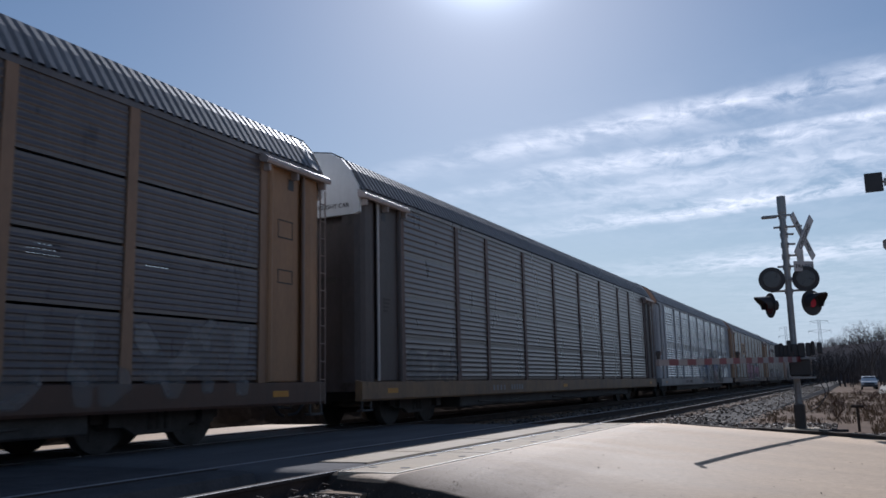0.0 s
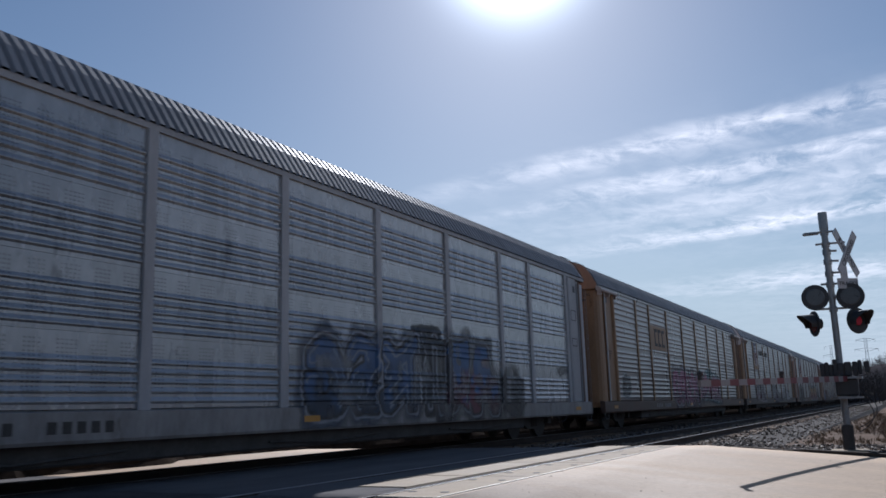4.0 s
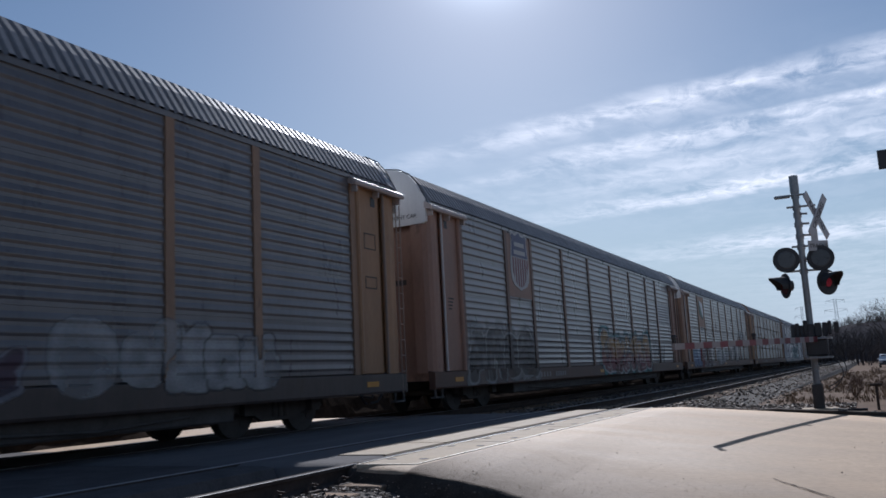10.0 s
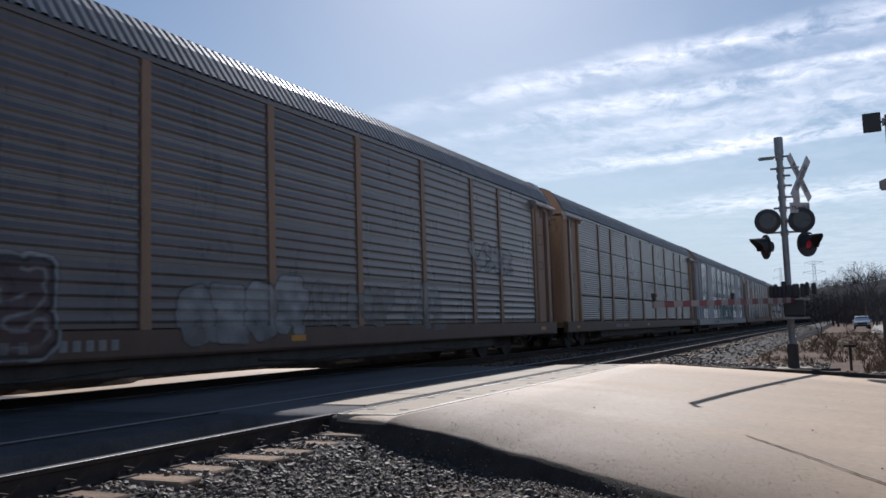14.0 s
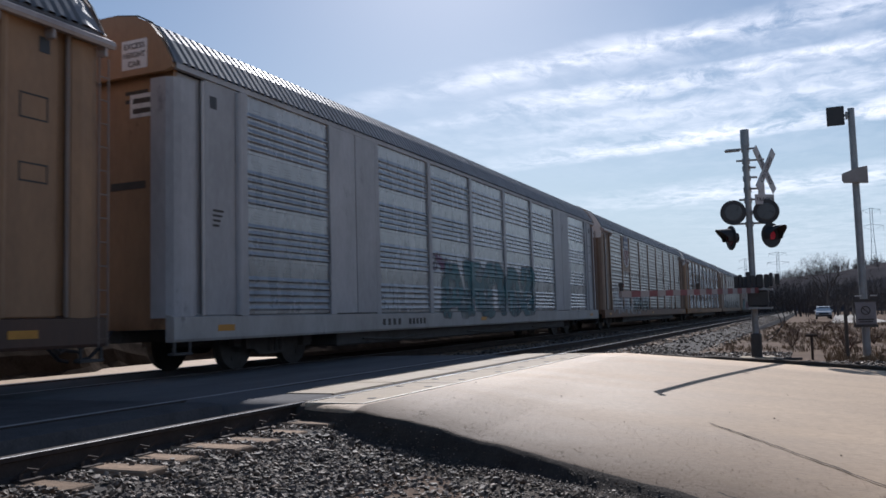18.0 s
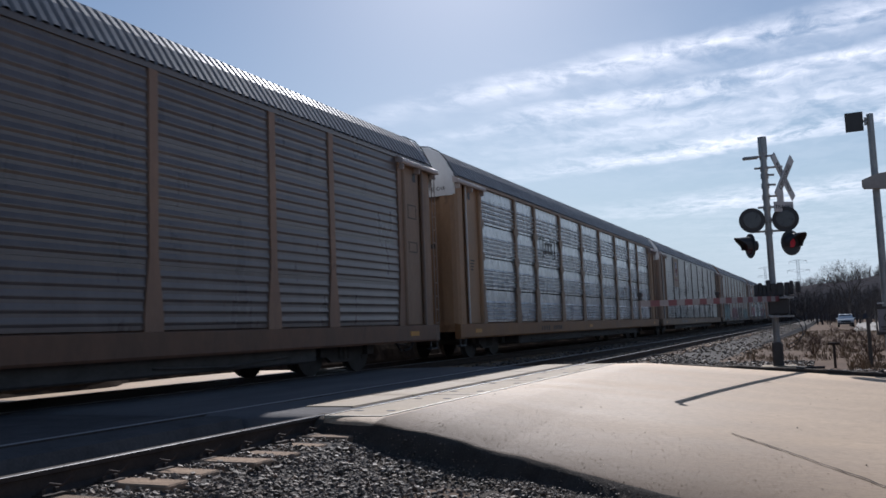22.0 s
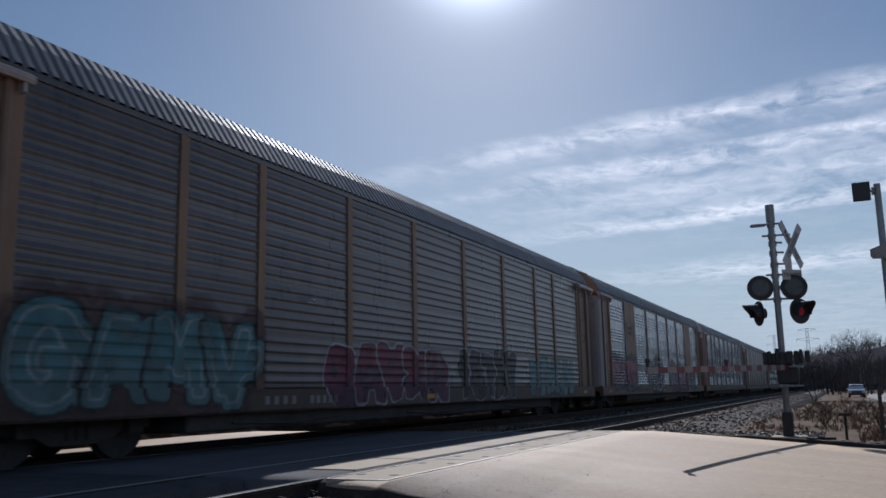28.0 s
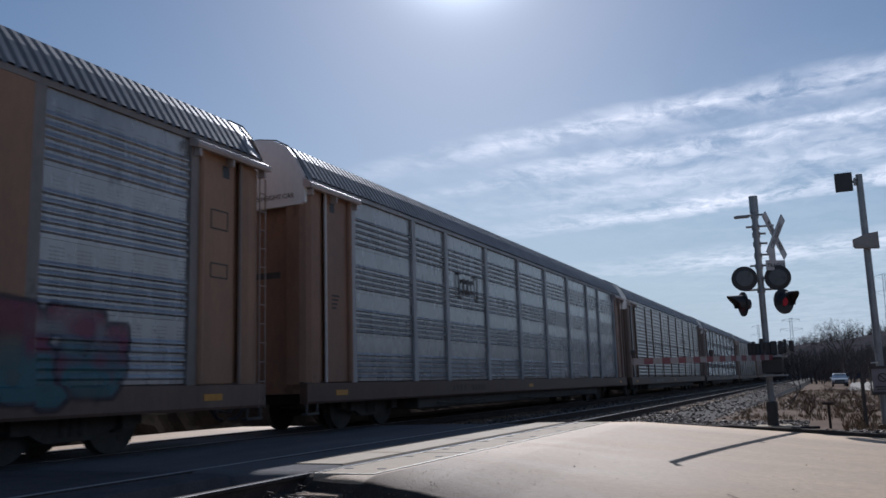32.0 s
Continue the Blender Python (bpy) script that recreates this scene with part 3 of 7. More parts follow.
def autorack(n, spec):
    """One covered wagon. Local axes: x towards the near side, y from its leading end back."""
    root = tagged(new("autorack_wagon"), spec["label"], "railcar", group="wagons of the passing train")
    P, Q, E, S, R = spec["panel"], spec["post"], spec["end"], spec["sill"], spec["roof"]
    ribs, seams = spec["ribs"], spec["seams"]
    key = (P.name, ribs, spec["band"])
    skip = spec["plain"]
    cols = list(zip(POSTS, POSTS[1:]))
    for c, (a, b) in enumerate(cols):
        if c in skip:
            mid = (a + b) / 2
            for half, (p, q) in enumerate(((a + 0.03, mid - 0.014), (mid + 0.014, b - 0.03))):
                put("plain_panel", cached(("plain", c, half, skip[c].name), lambda: Geo().box(HALF - 0.05, HALF + 0.012, p, q, 0.96, 4.70, 0.008).mesh("plain_panel", skip[c])), root)
            continue
        for r, (z0, z1) in enumerate(ROWS_Z):
            if not seams:
                z0, z1 = z0 - 0.018, z1 + 0.018
            if (c, r) in spec["odd"]:
                put("panel", ribbed(a + 0.135, b - 0.135, z0, z1, HALF - 0.02, 7, 0.015).mesh("panel", spec["odd"][c, r]), root, "newer silver panel")
                continue
            me = cached(("panel", c, r, key), lambda: ribbed(a + 0.091, b - 0.091, z0, z1, HALF - 0.005 - spec["depth"], ribs, spec["depth"], spec["band"]).mesh("panel", P))
            put("panel", me, root)
    for i, y in enumerate(POSTS):
        put("post", cached(("post", i, Q.name), lambda: post_mesh(y, Q, spec["flare"])), root)
    if spec["gussets"]:
        disc = [(0.21 * math.cos(k * math.pi / 5), 0.15 * math.sin(k * math.pi / 5)) for k in range(10)]
        plate = cached(("gusset", Q.name), lambda: Geo().prism(disc, "x", -0.02, 0.012).mesh("gusset_plate", Q))
        for y in POSTS:
            for z in (1.88, 2.77, 3.69):
                put("gusset_plate", plate, root, loc=(HALF + 0.008, y, z))
    put("side_sill", cached(("sill", S.name), lambda: Geo().prism([(HALF - 0.12, 0.56), (HALF + 0.02, 0.56), (HALF + 0.04, 0.6), (HALF + 0.04, 0.93), (HALF - 0.12, 0.97)], "y", 0.0, BODY).mesh("side_sill", S)), root)
    rail = P if spec["depth"] < 0.022 else Q
    put("eave_rail", cached(("eave", rail.name), lambda: Geo().box(HALF - 0.06, HALF + 0.015, 0.1, BODY - 0.1, 4.70, 4.79).mesh("eave_rail", rail)), root)
    put("roof", cached(("roof", R.name), lambda: roof_mesh(R)), root)
    # closed core, far side, floor
    slot = spec["vents"]
    def far():
        g = Geo()
        if not slot:
            return g.box(-HALF, -HALF + 0.06, 0.2, BODY - 0.2, 0.75, 4.75).mesh("far_wall", M_STEEL_DARK)
        g.box(-HALF, -HALF + 0.06, 0.2, BODY - 0.2, 0.75, 2.98).box(-HALF, -HALF + 0.06, 0.2, BODY - 0.2, 3.42, 4.75)
        for y in [0.2] + POSTS + [BODY - 0.4]:
            g.box(-HALF, -HALF + 0.06, y - 0.1, y + 0.25, 2.98, 3.42)
        return g.mesh("far_wall", M_STEEL_DARK)
    put("far_wall", cached(("far", bool(slot)), far), root)
    for z in (0.78, 2.02, 3.62):
        put("deck", cached(("deck", z), lambda: Geo().box(-HALF + 0.06, HALF - 0.14, 0.3, BODY - 0.3, z - 0.04, z).mesh("deck", M_STEEL_DARK)), root)
    put("centre_sill", cached("csill", lambda: Geo().box(-0.3, 0.3, 0.3, BODY - 0.3, 0.55, 0.75).mesh("centre_sill", M_STEEL_DARK)), root)
    put("underframe", cached("uframe", lambda: Geo().box(-HALF + 0.1, HALF - 0.16, 5.0, BODY - 5.0, 0.30, 0.75, 0.03).mesh("underframe", M_STEEL_DARK)), root)
    for u in (7.6, 13.55, 19.5):
        put("brake_rod", cached(("rod", u), lambda: Geo().path([(HALF - 0.13, u - 1.6, 0.42), (HALF - 0.12, u, 0.36), (HALF - 0.13, u + 1.6, 0.44)], 0.018).mesh("brake_rod", M_STEEL_DARK)), root)
    # ends
    low = 4.27 if spec["cap"] is M_CAP else 4.66
    for s, ye in ((1, 0.0), (-1, BODY)):
        def ey(d):
            return ye + s * d

        def slab(x0, x1, d0, d1, z0, z1, b=0.01):
            return Geo().box(x0, x1, *sorted((ey(d0), ey(d1))), z0, z1, b)
        put("corner_post", cached(("cp", s, E.name), lambda: slab(HALF - 0.17, HALF - 0.12, 0.20, 1.66, 0.95, 4.70).mesh("corner_post", E)), root)
        put("end_panel", cached(("ep", s, E.name), lambda: slab(HALF - 0.09, HALF - 0.012, 0.76, 1.63, 0.95, 4.70, 0.015).mesh("end_panel", E)), root)
        # door leaf that rolls round the corner
        plan = [(HALF - 0.05, 0.58), (HALF - 0.012, 0.55), (HALF + 0.005, 0.40), (HALF - 0.005, 0.22), (HALF - 0.05, 0.10), (HALF - 0.15, 0.035), (HALF - 0.42, 0.015), (HALF - 0.42, 0.07), (HALF - 0.13, 0.11), (HALF - 0.08, 0.58)]
        leaf = spec["leaf"] if s > 0 else E
        put("corner_door", cached(("cd", s, leaf.name), lambda: Geo().prism([(x, ey(d)) for x, d in plan], "z", 0.92, 4.58).mesh("corner_door", leaf)), root)
        sect = [(-HALF + 0.05, 0.75), (HALF - 0.12, 0.75), (HALF - 0.12, 4.72), (-HALF + 0.05, 4.72)]
        a, b = sorted((ey(0.18), ey(0.26)))
        put("end_door", cached(("ed", s, spec["face"].name), lambda: Geo().prism(sect, "y", a, b).mesh("end_door", spec["face"])), root)
        cap = [(-HALF, low), (HALF - 0.10, low), (HALF - 0.005, low + 0.04), (HALF, 4.82), (1.35, 5.20), (1.15, 5.44), (0.87, 5.59), (0.46, 5.66), (-0.46, 5.66), (-0.87, 5.59), (-1.35, 5.20), (-HALF, 4.82)]
        a, b = sorted((ey(0.0), ey(0.08)))
        put("end_cap", cached(("ec", s, low, spec["cap"].name), lambda: Geo().prism(cap, "y", a, b).mesh("end_cap", spec["cap"])), root)
        put("door_pole", cached(("pole", s), lambda: Geo().tube((HALF + 0.035, ey(0.66), 0.95), (HALF + 0.035, ey(0.66), 4.62), 0.028, n=8).mesh("door_pole", M_POLE if s > 0 else M_RUNG)), root, "pale steel door pole" if s > 0 else "brown door pole")
        put("door_tube", cached(("tube", s, E.name), lambda: Geo().tube((HALF + 0.005, ey(1.60), 0.95), (HALF + 0.005, ey(1.60), 4.66), 0.062, n=8).mesh("door_tube", E)), root)
        put("roof_rim", cached(("rim", s), lambda: Geo().path([(HALF + 0.03, ey(0.05), 4.76), (1.37, ey(0.05), 5.21), (1.16, ey(0.05), 5.46), (0.88, ey(0.05), 5.61), (0.46, ey(0.05), 5.68), (-0.46, ey(0.05), 5.68)], 0.013).mesh("roof_rim", M_STEEL_DARK)), root)
        put("vent_notch", cached(("notch", s), lambda: slab(HALF - 0.013, HALF - 0.006, 0.90, 1.06, 4.26, 4.46, 0.0).mesh("vent_notch", M_BLACK)), root)
        a, b = sorted((ey(-0.03), ey(1.86)))
        if spec["hood"]:
            put("door_hood", cached(("hood", s), lambda: Geo().prism([(HALF - 0.02, 4.60), (HALF + 0.15, 4.56), (HALF + 0.17, 4.60), (HALF + 0.16, 4.66), (HALF - 0.02, 4.76)], "y", a, b).mesh("door_hood", M_HOOD)), root, "pale bar over the end door")
        for d in (0.1, 0.95, 1.75) if spec["hood"] else ():
            put("hood_bracket", cached(("hb", s, d), lambda: slab(HALF - 0.02, HALF + 0.13, d - 0.025, d + 0.025, 4.44, 4.60, 0.006).mesh("hood_bracket", M_HOOD)), root)
        if s < 0:
            def ladder():
                q = Geo()
                for d in (-0.03, 0.13):
                    q.tube((HALF + 0.03, ey(d), 0.55), (HALF + 0.03, ey(d), 4.45), 0.014, n=6)
                for k in range(12):
                    q.tube((HALF + 0.03, ey(-0.03), 0.66 + k * 0.32), (HALF + 0.03, ey(0.13), 0.66 + k * 0.32), 0.011, n=6)
                return q.mesh("ladder", M_RUNG)
            put("ladder", cached("ladder", ladder), root, "narrow steel ladder")
            for k, (d, z, w, h) in enumerate(((0.92, 3.38, 0.42, 0.30), (0.92, 2.60, 0.42, 0.22))):
                def outline():
                    q = slab(HALF - 0.012, HALF - 0.007, d, d + w, z, z + 0.022, 0).box(HALF - 0.012, HALF - 0.007, *sorted((ey(d), ey(d + w))), z + h, z + h + 0.022)
                    for e in (d, d + w - 0.02):
                        q.box(HALF - 0.012, HALF - 0.007, *sorted((ey(e), ey(e + 0.02))), z + 0.022, z + h)
                    return q.mesh("stencilled_box", M_STENCIL)
                put("stencilled_box", cached(("sbox", k), outline), root)
        put("coupler", cached(("coupler", s), lambda: coupler_mesh(s)), root, loc=(0, ye, 0))
        put("air_hose", cached(("hose", s), lambda: Geo().path([(0.32, ey(0.1), 0.74), (0.36, ey(-0.15), 0.55), (0.34, ey(-0.38), 0.36), (0.28, ey(-0.58), 0.33)], 0.028).mesh("air_hose", M_BLACK)), root)
        put("end_step", cached(("step", s), lambda: slab(HALF - 0.10, HALF + 0.03, 0.02, 0.42, 0.36, 0.40, 0.006).box(HALF - 0.02, HALF + 0.01, *sorted((ey(0.03), ey(0.07))), 0.36, 0.6).box(HALF - 0.02, HALF + 0.01, *sorted((ey(0.37), ey(0.41))), 0.36, 0.6).mesh("end_step", M_STEEL_DARK)), root)
    for y in (TRUCK_Y, BODY - TRUCK_Y):
        truck = put("truck", cached("truck", truck_frame_mesh), root, loc=(0, y, 0))
        for d in (-0.9, 0.9):
            put("wheelset", cached("wheelset", wheelset_mesh), truck, loc=(0, d, WHEEL_R))
    return root


def train_at(t):
    """Place of the first wagon's leading end along the track; the train gathers speed slowly."""
    return -14.29 - 10.918 * t - 0.02041 * t * t


# ---- paint of the wagons
def shell(name, base, dark, rough=0.55, metal=0.1, holes=False, vary=0.08, rust=None, spec=0.4):
    return surface(name, base, dark, rough, metal, scale=1.3, fine=14, bump=0.03, vary=vary, holes=holes, spec=spec, grain=0.3, stretch=(1, 1, 0.4),
                   spots=rust or tuple(c * 0.55 for c in dark), spot_scale=1.6, spot_cut=0.62)


C_SILVER, C_SILVER_D = (0.30, 0.30, 0.31), (0.18, 0.18, 0.185)
C_GREY, C_GREY_D = (0.158, 0.150, 0.155), (0.105, 0.10, 0.103)
C_SLATE, C_SLATE_D = (0.142, 0.120, 0.117), (0.093, 0.079, 0.077)
C_BROWN, C_BROWN_D = (0.118, 0.094, 0.086), (0.072, 0.058, 0.053)
C_YELLOW, C_YELLOW_D = (0.32, 0.20, 0.125), (0.205, 0.13, 0.085)
C_OCHRE, C_OCHRE_D = (0.39, 0.228, 0.122), (0.26, 0.152, 0.083)
C_TAN, C_TAN_D = (0.39, 0.228, 0.145), (0.26, 0.152, 0.098)
C_DULL, C_DULL_D = (0.30, 0.195, 0.13), (0.195, 0.127, 0.085)
C_RUST, C_RUST_D = (0.12, 0.066, 0.046), (0.07, 0.043, 0.033)
C_WHITE, C_WHITE_D = (0.46, 0.45, 0.46), (0.32, 0.31, 0.315)

M_ROOF = shell("galvanised_roof", (0.30, 0.29, 0.295), (0.19, 0.183, 0.187), 0.55, 0.2, vary=0.0, spec=0.35)
M_ROOF_DARK = shell("dull_roof", (0.22, 0.21, 0.215), (0.14, 0.135, 0.138), 0.55, 0.2, vary=0.0, spec=0.35)
M_CAP = shell("white_end_cap", (0.78, 0.77, 0.76), (0.63, 0.62, 0.61), 0.5, 0.0, vary=0.0)
M_NEW_PANEL = shell("newer_silver_panel", C_SILVER, C_SILVER_D, 0.4, 0.2, vary=0.0)
M_POLE = shell("pale_pole", (0.62, 0.58, 0.56), (0.46, 0.42, 0.40), 0.45, 0.1, vary=0.0)
M_HOOD = shell("pale_hood", (0.50, 0.43, 0.40), (0.34, 0.28, 0.26), 0.5, 0.1, vary=0.0)
M_RUNG = shell("brown_ladder", (0.30, 0.23, 0.19), (0.2, 0.15, 0.125), 0.6, 0.0, vary=0.0)
M_CAP_OCHRE = shell("ochre_end_cap", C_OCHRE, C_OCHRE_D, 0.5, 0.0, vary=0.0)
M_CAP_TAN = shell("tan_end_cap", C_TAN, C_TAN_D, 0.5, 0.0, vary=0.0)
M_SHIELD_WHITE = surface("shield_white", (0.47, 0.44, 0.43), (0.34, 0.32, 0.31), 0.5, scale=3, fine=30, bump=0.04)
M_SHIELD_BLUE = surface("shield_blue", (0.045, 0.05, 0.14), (0.03, 0.035, 0.095), 0.5, scale=3, fine=30, bump=0.04)
M_SHIELD_RED = surface("shield_red", (0.19, 0.035, 0.045), (0.13, 0.025, 0.03), 0.5, scale=3, fine=30, bump=0.04)
M_STENCIL = surface("black_stencil", (0.075, 0.065, 0.058), (0.045, 0.04, 0.036), 0.7, scale=3, fine=30, bump=0.04)
M_STENCIL_PALE = surface("pale_stencil", (0.30, 0.29, 0.28), (0.2, 0.19, 0.185), 0.7, scale=3, fine=30, bump=0.04)
M_REFLECT = surface("yellow_reflector", (0.62, 0.29, 0.03), (0.46, 0.20, 0.02), 0.4, scale=3, fine=30, bump=0.04)
M_GREEN = surface("sign_green", (0.06, 0.135, 0.10), (0.04, 0.09, 0.07), 0.5, scale=3, fine=30, bump=0.04)


def pierce(mat, patches):
    """Rows of small vent slits right through a sheet, in the given patches u0, u1, z0, z1."""
    nt = mat.node_tree
    bsdf, out = nt.nodes["Principled BSDF"], nt.nodes["Material Output"]
    tc = nt.nodes.new("ShaderNodeTexCoord")
    sep = nt.nodes.new("ShaderNodeSeparateXYZ")
    nt.links.new(tc.outputs["Object"], sep.inputs[0])
    y, z = sep.outputs[1], sep.outputs[2]
    dash = calc(nt, "MULTIPLY", calc(nt, "LESS_THAN", calc(nt, "FRACT", calc(nt, "DIVIDE", y, 0.075)), 0.6),
                calc(nt, "LESS_THAN", calc(nt, "FRACT", calc(nt, "DIVIDE", z, 0.062)), 0.36))
    dash = calc(nt, "MULTIPLY", dash, calc(nt, "GREATER_THAN", noise_of(nt, tc.outputs["Object"], 3.0, 1.0, 2.0), 0.46))
    area = None
    for u0, u1, z0, z1 in patches:
        a = calc(nt, "MULTIPLY", calc(nt, "LESS_THAN", calc(nt, "ABSOLUTE", calc(nt, "SUBTRACT", y, (u0 + u1) / 2)), (u1 - u0) / 2),
                 calc(nt, "LESS_THAN", calc(nt, "ABSOLUTE", calc(nt, "SUBTRACT", z, (z0 + z1) / 2)), (z1 - z0) / 2))
        area = a if area is None else calc(nt, "MAXIMUM", area, a)
    clear = nt.nodes.new("ShaderNodeBsdfTransparent")
    mix = nt.nodes.new("ShaderNodeMixShader")
    nt.links.new(calc(nt, "MULTIPLY", dash, area), mix.inputs[0])
    nt.links.new(bsdf.outputs[0], mix.inputs[1])
    nt.links.new(clear.outputs[0], mix.inputs[2])
    nt.links.new(mix.outputs[0], out.inputs["Surface"])


def livery(n, label, panel, post, end, sill=None, cap=None, roof=None, plain=None, plain_cols=(), seams=False, ribs=5, flare=0.15,
           holes=False, plate=None, metal=0.12, depth=0.015, vents=(), band=None, gussets=False, face=None, odd=(), hood=True, leaf=None):
    """All materials and features of wagon n; colours are pairs of base and dark."""
    k = "_%d" % n
    sp = dict(label=label, seams=seams, ribs=ribs, flare=flare, plate=plate, depth=depth, vents=vents, gussets=gussets, band=(0.08 if metal > 0.3 else 0.0) if band is None else band)
    sp["panel"] = shell("panel_paint" + k, *panel, metal=metal, rough=0.27 if metal > 0.2 else 0.30, spec=0.8 if metal > 0.2 else 0.62, holes=holes)
    if vents:
        pierce(sp["panel"], vents)
    sp["post"] = shell("post_paint" + k, *post, metal=0.0)
    sp["end"] = shell("end_paint" + k, *end, metal=0.0, vary=0.05)
    sp["sill"] = shell("sill_paint" + k, *(sill or post), metal=0.0, rust=(0.07, 0.05, 0.035))
    sp["plain"] = {}
    if plain:
        pm = shell("sheet_paint" + k, *plain, metal=0.0)
        sp["plain"] = {c: pm for c in plain_cols}
    sp["hood"] = hood
    sp["leaf"] = shell("leaf_paint" + k, *leaf, metal=0.0) if leaf else sp["end"]
    sp["odd"] = {place: M_NEW_PANEL for place in odd}
    sp["cap"], sp["roof"] = cap or M_CAP, roof or M_ROOF
    sp["face"] = shell("face_paint" + k, *face, metal=0.0, vary=0.05) if face else sp["end"]
    return sp


GREY_YELLOW = "covered motor-car wagon with dull grey ribbed panels and faded yellow posts"
